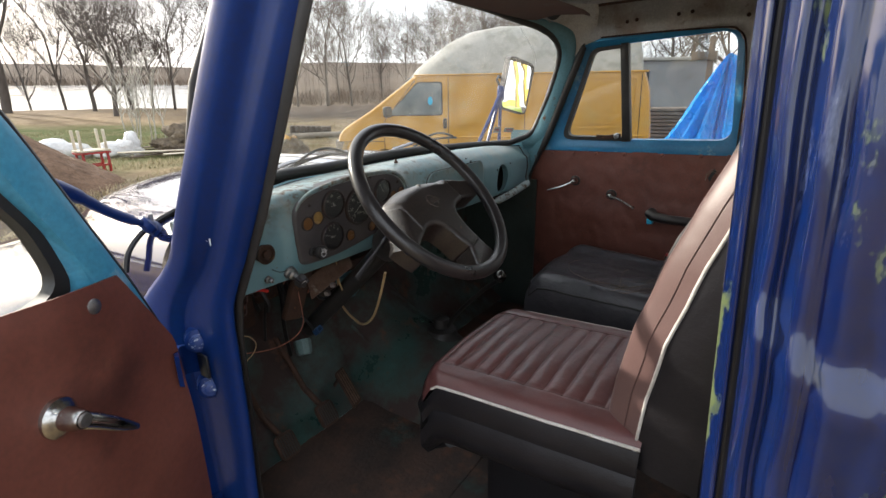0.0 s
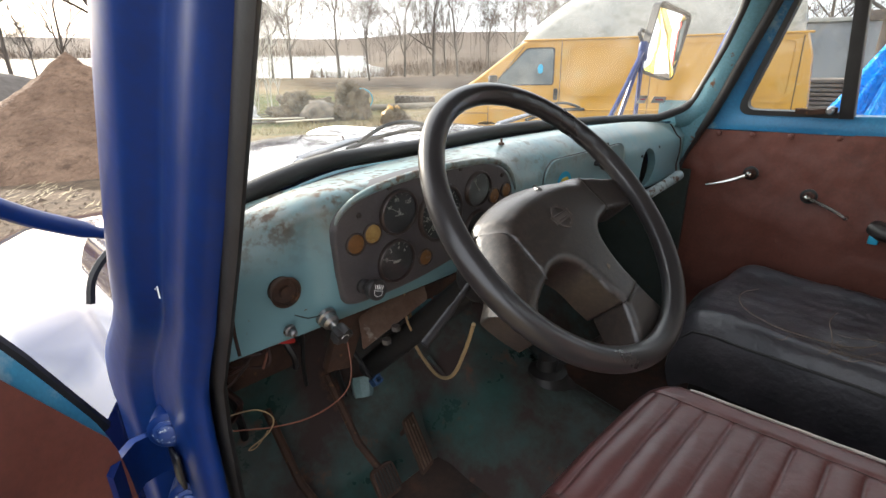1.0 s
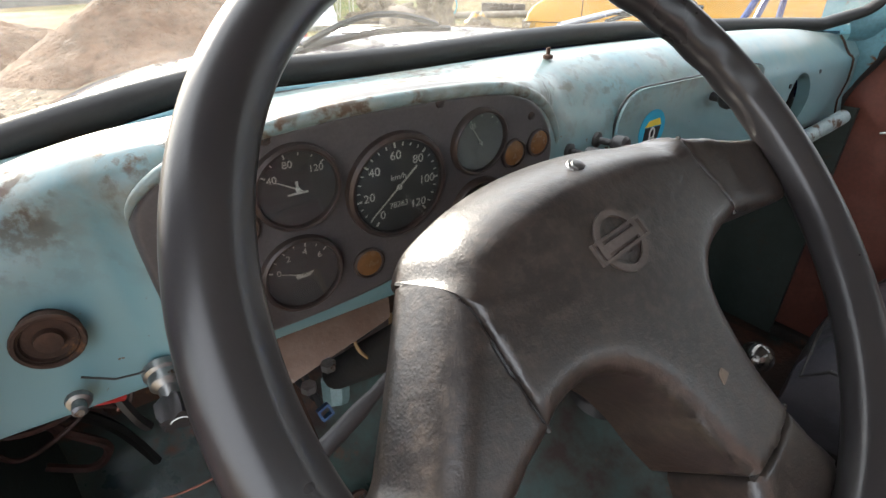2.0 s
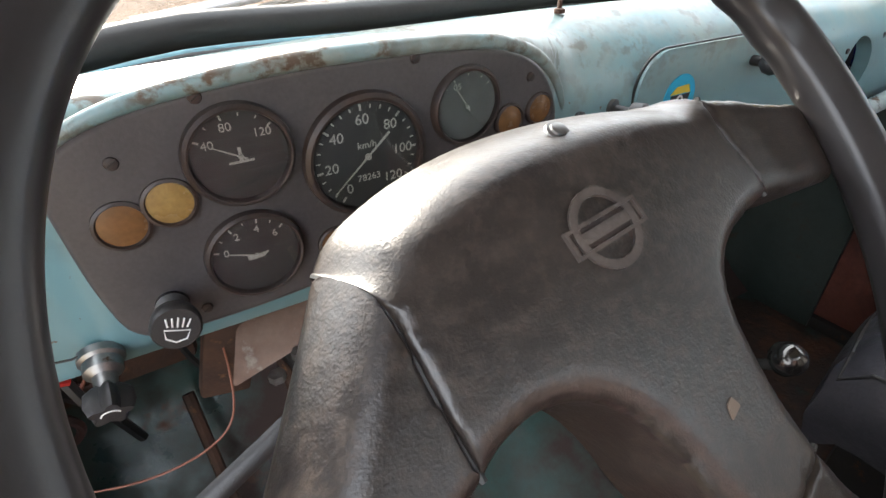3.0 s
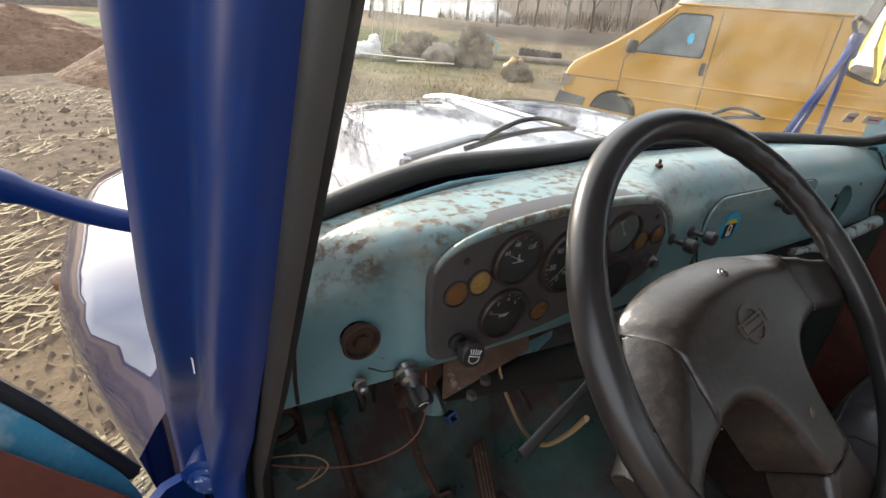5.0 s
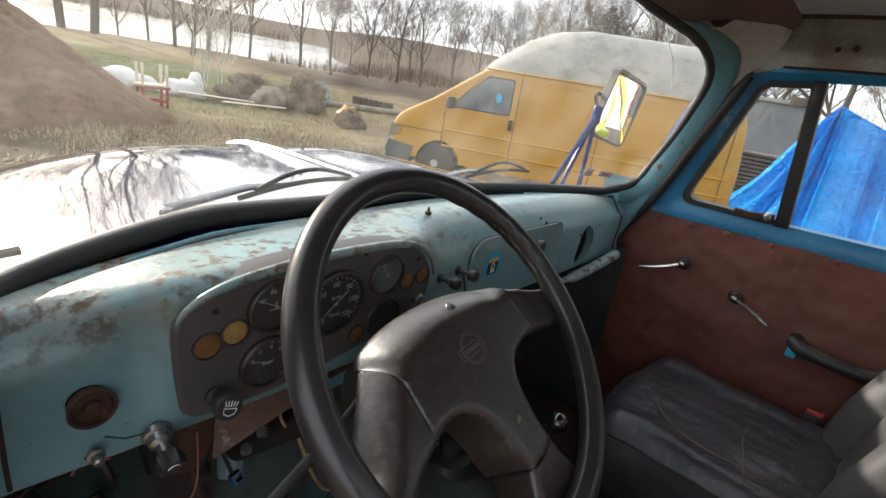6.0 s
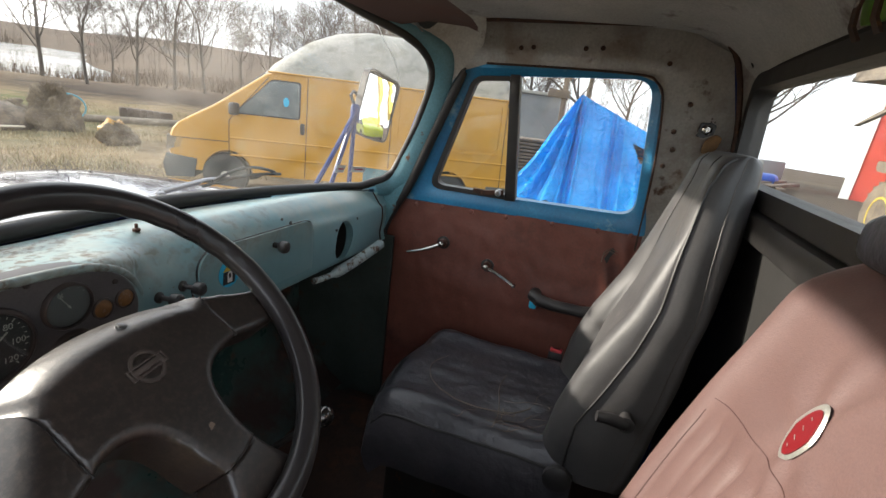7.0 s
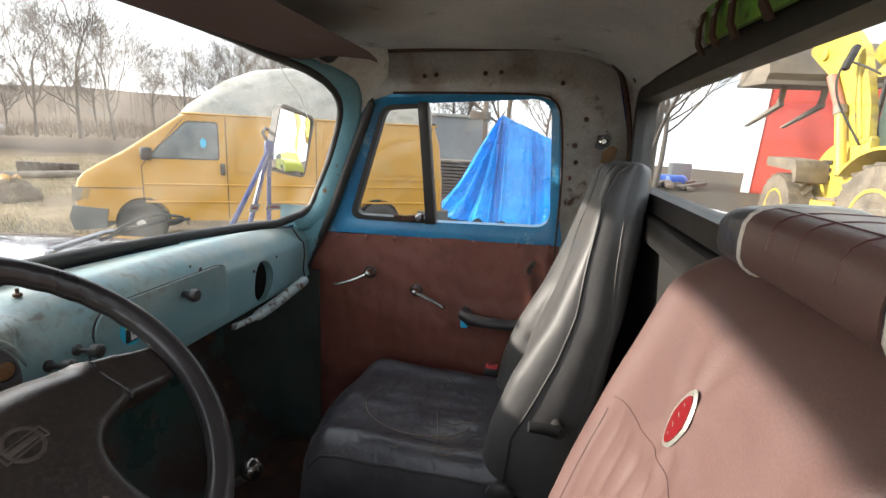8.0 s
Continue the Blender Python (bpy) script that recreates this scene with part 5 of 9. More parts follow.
face = part("face_plate", loft([R(grow(cl, 0.003), -0.045), slant(grow(cl, 0.002), -0.0640), slant(grow(cl, 0.0), -0.0700), slant(grow(cl, -0.003), -0.0730), slant(grow(cl, -0.006), -0.0735), slant(grow(cl, -0.05), -0.0735)]), "cluster_grey", dash, "dark grey instrument plate with rounded edge", sharp=50)
brow_line = [p for p in smooth_line([Vector((u, -0.077 - 0.10 * (v - 1.55), v)) for u, v in grow(cl_out, 0.0035)], 4, True)]
lo_k, hi_k = 4, 43
part("brow", tube(brow_line[lo_k:hi_k], [0.0012 + 0.0048 * math.sin(math.pi * k / (hi_k - lo_k - 1)) ** 0.45 for k in range(hi_k - lo_k)], 10), "dash_paint", dash, "pale blue brow over the instruments, rust along its lip")
Y0 = -0.0735


def yf(v):
    return Y0 - 0.10 * (v - 1.55) * (1 if v > 1.55 else 0.5)


def gauge(name, x, z, r, marks, label, grey=False, needle=None):
    """A round instrument: rusty bezel, dial, ticks, figures, needle and glass. marks: (angle in degrees, text or None)."""
    G = Yp(yf(z) - 0.0008) @ Matrix.Translation((x, z, 0)) @ Matrix.Rotation(0.085 if z > 1.55 else 0.05, 4, "X")
    g = part(name, lathe([(r * 1.02, 0), (r, 0.005), (r * 0.94, 0.007), (r * 0.90, 0.0065), (r * 0.87, 0.002)], G, 40), "rust_bezel", dash, label)
    part("dial", lathe([(r * 0.88, 0.0005), (r * 0.88, 0.0022)], G, 40), "gauge_grey" if grey else "gauge_black", g)
    for a, txt in marks:
        ca, sa = math.cos(radians(a)), math.sin(radians(a))
        T = G @ Matrix.Translation((0, 0, 0.0023)) @ Matrix.Rotation(radians(a), 4, "Z")
        big = txt is not None
        part("tick", box((0, 0, 0), (1, 1, 1), 0, T @ Matrix.Translation((r * 0.79, 0, 0)) @ Matrix.Diagonal((r * (0.10 if big else 0.06), r * (0.034 if big else 0.022), 0.0004, 1))), "dial_white", g)
        if txt:
            lettering("figure", txt, r * 0.225, G @ Matrix.Translation((r * 0.60 * ca, r * 0.60 * sa, 0.0025)), "dial_white", g)
    if needle is not None:
        T = G @ Matrix.Translation((0, 0, 0.0032)) @ Matrix.Rotation(radians(needle[0]), 4, "Z")
        part("needle", prism([(-needle[2], -r * 0.018), (r * needle[1], -r * 0.009), (r * needle[1], r * 0.009), (-needle[2], r * 0.018)], 0, 0.0006, T), "dial_white", g)
        part("needle_cap", lathe([(r * 0.055, 0), (r * 0.045, 0.002)], G @ Matrix.Translation((0, 0, 0.003)), 12), "dial_white", g)
    gg = part("gauge_pane", lathe([(r * 0.88, 0.0052), (r * 0.88, 0.0058)], G, 32), "gauge_glass", g)
    gg.visible_shadow = False
    return g, G


sp, SG = gauge("speedometer", -0.3715, 1.568, 0.0475, [(236 - 282 * k / 24, str(k * 5) if k % 4 == 0 else None) for k in range(25)], "round speedometer with white figures", needle=(222, 0.78, 0.024))
lettering("unit", "km/h", 0.0075, SG @ Matrix.Translation((0, 0.009, 0.0025)), "dial_white", sp)
lettering("odometer", "78263", 0.0075, SG @ Matrix.Translation((0, -0.017, 0.0026)), "dial_white", sp)
tm, TG = gauge("temperature_gauge", -0.458, 1.588, 0.0345, [(150, "40"), (128, None), (105, "80"), (82, None), (60, None), (40, "120")], "round water temperature gauge", needle=(150, 0.5, 0.004))
part("symbol", prism([(-0.008, -0.003), (0.008, -0.003), (0.008, -0.0045), (-0.008, -0.0045)], 0.0023, 0.0027, TG), "dial_white", tm)
part("symbol", box((0, 0, 0), (1, 1, 1), 0, TG @ Matrix.Translation((0, 0.001, 0.0024)) @ Matrix.Diagonal((0.002, 0.010, 0.0004, 1))), "dial_white", tm)
ol, OG = gauge("oil_gauge", -0.463, 1.512, 0.0345, [(160, "0"), (140, None), (120, "2"), (100, None), (80, "4"), (60, None), (42, "6")], "round oil pressure gauge", needle=(160, 0.55, 0.004))
part("symbol", prism([(-0.006, -0.003), (0.005, -0.003), (0.009, 0.001), (0.003, 0.0005), (-0.007, 0.0005)], 0.0023, 0.0027, OG), "dial_white", ol)
gauge("ammeter", -0.286, 1.591, 0.031, [(140, None), (120, "05"), (90, None), (60, None), (40, None)], "pale faded fuel gauge", True, (125, 0.6, 0.004))
gauge("spare_gauge", -0.280, 1.520, 0.0335, [(150, None), (30, None)], "dark round gauge, unreadable")
for x, z, r, mt, lab in ((-0.534, 1.558, 0.0165, "orange_lens", "dull orange warning lens"), (-0.505, 1.566, 0.0165, "amber_lens", "amber warning lens"), (-0.403, 1.500, 0.0150, "orange_lens", "dull red warning lens"), (-0.240, 1.570, 0.0150, "orange_lens", "dull orange warning lens"), (-0.208, 1.575, 0.0145, "orange_lens", "orange warning lens"), (-0.325, 1.505, 0.0145, "orange_lens", "dull red warning lens")):
    G = Yp(yf(z)) @ Matrix.Translation((x, z, 0))
    b = part("warning_lamp", lathe([(r * 1.02, 0), (r * 1.0, 0.003), (r * 0.88, 0.004), (r * 0.83, 0.002)], G, 24), "rust_bezel", dash, lab)
    part("lens", lathe([(r * 0.84, 0.001), (r * 0.82, 0.002), (r * 0.5, 0.0032), (0.001, 0.0035)], G, 24), mt, b, lab)
for x, z in ((-0.527, 1.598), (-0.222, 1.604), (-0.475, 1.628), (-0.33, 1.632), (-0.505, 1.478)):
    G = Yp(yf(z)) @ Matrix.Translation((x, z, 0))
    sc = part("screw", lathe([(0.0042, 0), (0.0036, 0.0014), (0.0014, 0.002)], G, 12), "rust_bezel", face, "slotted screw")
    part("slot", box((0, 0, 0), (1, 1, 1), 0, G @ Matrix.Translation((0, 0, 0.0019)) @ Matrix.Rotation(0.6, 4, "Z") @ Matrix.Diagonal((0.006, 0.0009, 0.0006, 1))), "rubber", sc)
# headlamp pull switch and key switch
G = Yp(yf(1.49)) @ Matrix.Translation((-0.525, 1.490, 0)) @ Matrix.Rotation(radians(-8), 4, "X")
ls = part("light_switch", lathe([(0.011, 0), (0.011, 0.006), (0.006, 0.008), (0.006, 0.020), (0.014, 0.024), (0.0155, 0.030), (0.0155, 0.036), (0.014, 0.038), (0.001, 0.038)], G, 24), "black_plastic", dash, "black light switch with headlamp sign")
lamp_sign = [(0.0075, 0.0), (0.006, -0.006), (0.0, -0.0085), (-0.006, -0.006), (-0.0075, 0.0)]
LM = G @ Matrix.Translation((0, -0.001, 0.0382)) @ Matrix.Rotation(radians(-20), 4, "Z")
part("sign", tube([LM @ Vector((u, v, 0)) for u, v in lamp_sign], 0.0006, 5, True), "white_mark", ls)
for k in range(-2, 3):
    part("sign", tube([LM @ Vector((k * 0.0028, 0.0022, 0)), LM @ Vector((k * 0.0036, 0.009 - abs(k) * 0.0005, 0))], 0.0006, 5), "white_mark", ls)
part("key_switch", lathe([(0.010, 0), (0.010, 0.010), (0.007, 0.012), (0.007, 0.018)], Yp(yf(1.545)) @ Matrix.Translation((-0.212, 1.535, 0)), 16), "steel", dash, "key switch barrel")
# toggle switch at the panel's lower edge
G = Yp(-0.052) @ Matrix.Translation((-0.580, 1.456, 0)) @ Matrix.Rotation(radians(20), 4, "X")
ig = part("pull_switch", lathe([(0.015, 0), (0.015, 0.006), (0.0125, 0.008), (0.0125, 0.016), (0.008, 0.020), (0.007, 0.030)], G, 18), "steel", dash, "pull switch with a star knob")
part("star_knob", loft([[G @ Vector(((0.013 + 0.003 * math.cos(5 * a)) * s * math.cos(a), (0.013 + 0.003 * math.cos(5 * a)) * s * math.sin(a), h)) for a in span(0, 2 * math.pi, 30, False)] for s, h in ((0.55, 0.028), (0.95, 0.034), (1.0, 0.044), (0.85, 0.050))]), "black_plastic", ig, "black star knob")
part("sign", tube([G @ Vector((0.006 * math.cos(a), 0.006 * math.sin(a), 0.0505)) for a in span(0.3, 2.8, 8)], 0.0006, 5), "white_mark", ig)

# ---- steering wheel ----
WC = Vector((-0.3532, -0.2887, 1.6070))
wn_, wu = Vector((0.0340, -0.7144, 0.6990)).normalized(), Vector((0.9989, 0.0475, 0.0)).normalized()
WM = frame_m(WC, wu, wn_.cross(wu))
steer = thing("steering_wheel", WC, "black plastic car steering wheel with a broad centre pad", "steering wheel")
bm = bmesh.new()
rim_r, rings = 0.1983, []
for k in range(180):
    a, ring = 2 * math.pi * k / 180, []
    grip = (0.0006 * math.cos(36 * a) - 0.0004) * step(0.12, 0.30, a) * (1 - step(1.25, 1.45, a))
    for q in range(24):
        b = 2 * math.pi * q / 24                     # 0: outside, a quarter: towards the driver, a half: inside
        rr = 0.0152 + grip * step(0.35, -0.45, math.cos(b))
        rr -= 0.0011 * math.exp(-((b - 2.35) / 0.20) ** 2) - 0.0004 * math.exp(-((b - 2.75) / 0.20) ** 2)      # moulding seam along the inside
        ring.append(WM @ Vector(((rim_r + rr * math.cos(b)) * math.cos(a), (rim_r + rr * math.cos(b)) * math.sin(a), rr * 0.98 * math.sin(b))))
    rings.append(ring)
part("rim", loft(rings, True, False, bm, True), "rim_plastic", steer, "smooth black rim with finger grips")


def to_line(u, v, line, closed=True):
    """Distance from a point to a line of points."""
    best = 9.0
    for k in range(len(line) if closed else len(line) - 1):
        (ax, ay), (bx, by) = line[k], line[(k + 1) % len(line)]
        dx, dy = bx - ax, by - ay
        q = min(1.0, max(0.0, ((u - ax) * dx + (v - ay) * dy) / (dx * dx + dy * dy + 1e-12)))
        best = min(best, math.hypot(u - ax - q * dx, v - ay - q * dy))
    return best


def within(u, v, o):
    hit = False
    for k in range(len(o)):
        (ax, ay), (bx, by) = o[k - 1], o[k]
        if (ay > v) != (by > v) and u < ax + (v - ay) * (bx - ax) / (by - ay):
            hit = not hit
    return hit


def moulding(outline, height, depth, seams, roll, pitch=0.0042):
    """A moulded cover: a free edge at (u, v) rolls down over roll(u, v), a seam (open line) over 3 mm only."""
    n = len(outline)
    lo = (min(u for u, v in outline), min(v for u, v in outline))
    hi = (max(u for u, v in outline), max(v for u, v in outline))
    free = [k for k in range(n) if not any(to_line((outline[k][0] + outline[(k + 1) % n][0]) / 2, (outline[k][1] + outline[(k + 1) % n][1]) / 2, s_, False) < 0.002 for s_ in seams)]

    radii = [roll((outline[k][0] + outline[(k + 1) % n][0]) / 2, (outline[k][1] + outline[(k + 1) % n][1]) / 2) if k in free else 0.003 for k in range(n)]

    def z_at(u, v):
        low = 0.0
        for k in range(n):
            d, r = to_line(u, v, (outline[k], outline[(k + 1) % n]), False), radii[k]
            if d < r:
                low = max(low, 1.15 * r * (1 - d / r) ** 2 if k in free and r > 0.02 else (0.75 * r if k in free else 0.004) * (1 - math.sqrt(max(0.0, 1 - (1 - d / r) ** 2))))
        return height(u, v) - low
    pts, keep = list(outline), len(outline)
    u = lo[0]
    row = 0
    while u < hi[0]:
        v = lo[1] + (pitch / 2 if row % 2 else 0)
        while v < hi[1]:
            if within(u, v, outline) and to_line(u, v, outline) > 0.0013:
                pts.append((u, v))
            v += pitch
        u += pitch * 0.87
        row += 1
    # a close ring just inside the edge keeps the roll smooth
    for d in (0.0008, 0.002):
        for k in range(n):
            (ax, ay), (bx, by) = outline[k - 1], outline[(k + 1) % n]
            tx, ty = bx - ax, by - ay
            ln = math.hypot(tx, ty) or 1.0
            q = (outline[k][0] + d * ty / ln, outline[k][1] - d * tx / ln)
            if not within(q[0], q[1], outline):
                q = (outline[k][0] - d * ty / ln, outline[k][1] + d * tx / ln)
            if to_line(q[0], q[1], outline) > d * 0.7:
                pts.append(q)
    co, _, faces, *_ = geometry.delaunay_2d_cdt([Vector(p) for p in pts], [(k, (k + 1) % n) for k in range(n)], [], 1, 1e-6)
    bm = bmesh.new()
    vs = [bm.verts.new(WM @ Vector((p.x, p.y, z_at(p.x, p.y)))) for p in co]
    for f_ in faces:
        bm.faces.new([vs[k] for k in f_])
    for e in [e for e in bm.edges if len(e.link_faces) == 1]:
        a, b = e.verts
        pa, pb = WM.inverted() @ a.co, WM.inverted() @ b.co
        bm.faces.new((a, b, bm.verts.new(WM @ Vector((pb.x, pb.y, depth))), bm.verts.new(WM @ Vector((pa.x, pa.y, depth)))))
    bmesh.ops.remove_doubles(bm, verts=bm.verts, dist=0.00005)
    return bm


SEAM_L = [(-0.106, 0.028), (-0.100, 0.018), (-0.096, 0.007), (-0.0935, -0.012), (-0.0915, -0.040), (-0.089, -0.063)]
SEAM_R = [(0.119, 0.044), (0.115, 0.026), (0.125, -0.020)]
SEAM_B = [(0.0545, -0.124), (0.028, -0.133), (0.000, -0.136)]
pad_o = rounded([*SEAM_L[::-1], (-0.095, 0.042), (-0.062, 0.056), (-0.018, 0.065), (0.036, 0.067), (0.085, 0.063), (0.111, 0.055), *SEAM_R, (0.078, -0.029), (0.056, -0.050), (0.051, -0.080), (0.051, -0.104), *SEAM_B, (-0.009, -0.114), (-0.014, -0.092), (-0.024, -0.071), (-0.040, -0.057), (-0.060, -0.0525), (-0.078, -0.056)], [0.003, 0.004, 0.004, 0.004, 0.004, 0.003, 0.012, 0.02, 0.03, 0.03, 0.02, 0.012, 0.004, 0.004, 0.004, 0.022, 0.02, 0.012, 0.01, 0.004, 0.003, 0.004, 0.01, 0.01, 0.01, 0.012, 0.012, 0.01], 4)
pad_h = lambda u, v: -0.0108 - 0.072 * v - 0.75 * min(0.0, u + 0.005) ** 2 - 0.12 * max(0.0, u) ** 2
pad_roll = lambda u, v: lerp(0.012, 0.034, step(0.012, 0.030, v) * step(0.125, 0.09, u))
pad = part("pad", moulding(pad_o, pad_h, -0.068, (SEAM_L, SEAM_R, SEAM_B), pad_roll), "wheel_plastic", steer, "grained black centre pad", sharp=70)


def spoke(outline, seam, radii, roll):
    """A spoke's cover: its inner end meets the pad, its outer end runs into the rim."""
    def h(u, v):
        a, b = to_line(u, v, seam, False), max(0.0, 0.186 - math.hypot(u, v))
        return lerp(pad_h(u, v) - 0.001, -0.010, a / (a + b + 1e-6))
    o = rounded(outline, radii, 4)
    rim_line = [(0.190 * math.cos(a), 0.190 * math.sin(a)) for a in span(0, 2 * math.pi, 90)]
    return part("spoke", moulding(o, h, -0.059, (seam, rim_line), roll, 0.0036), "wheel_plastic", steer, "moulded spoke", sharp=70)


def arc(d0, d1, n=7, r=0.190):
    return [(r * math.cos(radians(a)), r * math.sin(radians(a))) for a in span(d0, d1, n)]


spoke([*SEAM_R[::-1], (0.145, 0.037), (0.165, 0.029), *arc(7, -8.5), (0.165, -0.026), (0.145, -0.023)], SEAM_R, 0.004, lambda u, v: 0.010)
spoke([*SEAM_B[::-1], (0.066, -0.147), (0.076, -0.160), *arc(-64, -95), (-0.008, -0.164)], SEAM_B, 0.004, lambda u, v: 0.012)
spoke([*SEAM_L, (-0.112, -0.074), (-0.132, -0.087), (-0.143, -0.102), *arc(218, 200), (-0.158, -0.050), (-0.140, -0.024), (-0.122, 0.003)], SEAM_L, 0.004, lambda u, v: 0.030 if v - u > 0.07 else 0.010)
for line in (SEAM_L, SEAM_R, SEAM_B):
    dip = lambda u, v: 1.15 * 0.034 * max(0.0, 1 - to_line(u, v, pad_o[29:64], False) / 0.034) ** 2 if line is SEAM_L else 0.0
    part("pad_joint", tube([WM @ Vector((p.x, p.y, pad_h(p.x, p.y) - 0.0048 - dip(p.x, p.y))) for p in smooth_line([(u, v, 0) for u, v in line], 3)], 0.0016, 6), "rubber", pad)
part("back_cover", lathe([(0.040, -0.110), (0.050, -0.085), (0.048, -0.06)], WM @ Matrix.Translation((0.01, -0.01, 0)), 24), "black_plastic", steer)
part("screw", lathe([(0.0066, 0.0), (0.0062, 0.0012), (0.0042, 0.0015), (0.0040, 0.0026), (0.0028, 0.0030)], WM @ Matrix.Translation((0.0150, 0.0475, -0.0222)) @ Matrix.Rotation(-0.35, 4, 'X'), 14), "steel", pad, "bright cross-head screw")
part("scuff", prism(rounded([(-0.003, -0.004), (0.005, -0.001), (0.002, 0.004), (-0.002, 0.002)], 0.001), 0, 0.0006, WM @ Matrix.Translation((0.0165, -0.0885, pad_h(0.0165, -0.0885) + 0.0001))), "stitch_tan", pad, "pale scuff")
# plain badge: a ring with a bar across
BM_ = WM @ Matrix.Translation((0.004, -0.002, pad_h(0.004, -0.002) - 0.0004)) @ Matrix.Rotation(radians(6), 4, "Z") @ Matrix.Rotation(-0.072, 4, "X")
bd = part("badge", ring_prism(ellipse(0, 0, 0.0185, 0.0185, 32), ellipse(0, 0, 0.0145, 0.0145, 32), -0.003, 0.0019, BM_), "badge_worn", steer, "moulded round badge with a bar")
part("bar", ring_prism([(-0.0225, -0.0065), (0.0225, -0.0065), (0.0225, 0.0065), (-0.0225, 0.0065)], [(-0.0208, -0.0048), (0.0208, -0.0048), (0.0208, 0.0048), (-0.0208, 0.0048)], -0.003, 0.0024, BM_), "badge_worn", bd)
part("badge_ground", prism(ellipse(0, 0, 0.0145, 0.0145, 32), -0.003, 0.0003, BM_), "rust_bezel", bd)
part("bar_face", prism([(-0.0208, -0.0048), (0.0208, -0.0048), (0.0208, 0.0048), (-0.0208, 0.0048)], -0.003, 0.0008, BM_), "rust_bezel", bd)
part("bar_mark", prism([(-0.016, -0.0026), (0.016, -0.0026), (0.016, 0.0026), (-0.016, 0.0026)], 0.0008, 0.0018, BM_), "badge_worn", bd)

# ---- steering column, stalk, under-dash clutter ----
col = thing("steering_column", (-0.36, 0.0, 1.3), "dark steering column with a switch stalk", "steering column")
axis = -wn_
part("column_tube", tube([WC + axis * 0.09, WC + axis * 0.62], 0.024, 14), "dark_steel", col)
part("shroud", tube([WC + axis * 0.095, WC + axis * 0.11, WC + axis * 0.19, WC + axis * 0.21], [0.040, 0.046, 0.044, 0.034], 18), "black_plastic", col, "black plastic shroud")
part("stalk", tube(smooth_line([(-0.390, -0.185, 1.515), (-0.43, -0.195, 1.502), (-0.48, -0.205, 1.482), (-0.537, -0.214, 1.458)], 5), [0.006] * 5 + [0.0045] * 5 + [0.006] * 6, 10, flat=0.55), "black_plastic", col, "black switch stalk")
part("cable_loop", tube(smooth_line([(-0.300, 0.10, 1.36), (-0.305, 0.09, 1.29), (-0.312, 0.075, 1.245), (-0.322, 0.03, 1.222), (-0.340, -0.03, 1.222), (-0.372, -0.10, 1.275), (-0.400, -0.155, 1.36), (-0.418, -0.19, 1.43)], 6), 0.0034, 8), "wire_tan", col, "tan-taped cable loop")
cb = thing("bracket_plate", (-0.42, -0.02, 1.36), "bent rusty steel bracket under the dash", "bracket")
part("plate", prism(rounded([(-0.075, -0.030), (0.070, -0.018), (0.085, 0.030), (-0.055, 0.020)], 0.006), 0, 0.003, frame_m((-0.435, -0.015, 1.395), (1, -0.1, 0.25), (0, 0.7, 0.7))), "rusty_plate", cb, "rusty thin steel plate")
part("arm", box((-0.50, 0.03, 1.36), (0.05, 0.02, 0.14), 0.004, Euler((0.2, 0.25, 0)).to_matrix().to_4x4()), "rust_dark", cb)
part("arm", box((-0.30, 0.03, 1.38), (0.16, 0.03, 0.03), 0.004, Euler((0.1, 0.1, 0.2)).to_matrix().to_4x4()), "rust_dark", cb)
part("motor", lathe([(0.035, -0.05), (0.038, -0.04), (0.038, 0.04), (0.02, 0.055)], Matrix.Translation((-0.375, 0.06, 1.41)) @ Euler((0, 1.2, 0.4)).to_matrix().to_4x4(), 18), "rust_dark", cb, "rusty wiper motor")
part("bolt", lathe([(0.008, 0), (0.008, 0.008)], Matrix.Translation((-0.445, -0.04, 1.372)), 6), "steel", cb)
part("bolt", lathe([(0.008, 0), (0.008, 0.008)], Matrix.Translation((-0.47, -0.045, 1.36)), 6), "steel", cb)
part("valve_body", box((-0.24, 0.10, 1.30), (0.11, 0.06, 0.07), 0.012, Euler((0.1, -0.2, 0.3)).to_matrix().to_4x4()), "sky_paint", cb, "pale blue valve body")
plug = thing("cable_plug", (-0.434, 0.03, 1.225), "loose blue cable connector", "connector")
part("shell", ring_prism(rounded([(-0.009, -0.008), (0.009, -0.008), (0.009, 0.008), (-0.009, 0.008)], 0.002), rounded([(-0.006, -0.005), (0.006, -0.005), (0.006, 0.005), (-0.006, 0.005)], 0.0015), -0.022, 0.003, frame_m((-0.434, 0.04, 1.228), (1, 0.1, 0.3), (-0.2, 0.6, 0.75))), "plug_blue", plug)
part("lead", tube(smooth_line([(-0.434, 0.06, 1.22), (-0.44, 0.10, 1.26), (-0.47, 0.12, 1.33), (-0.49, 0.10, 1.42)], 5), 0.004, 6), "wire_black", plug)
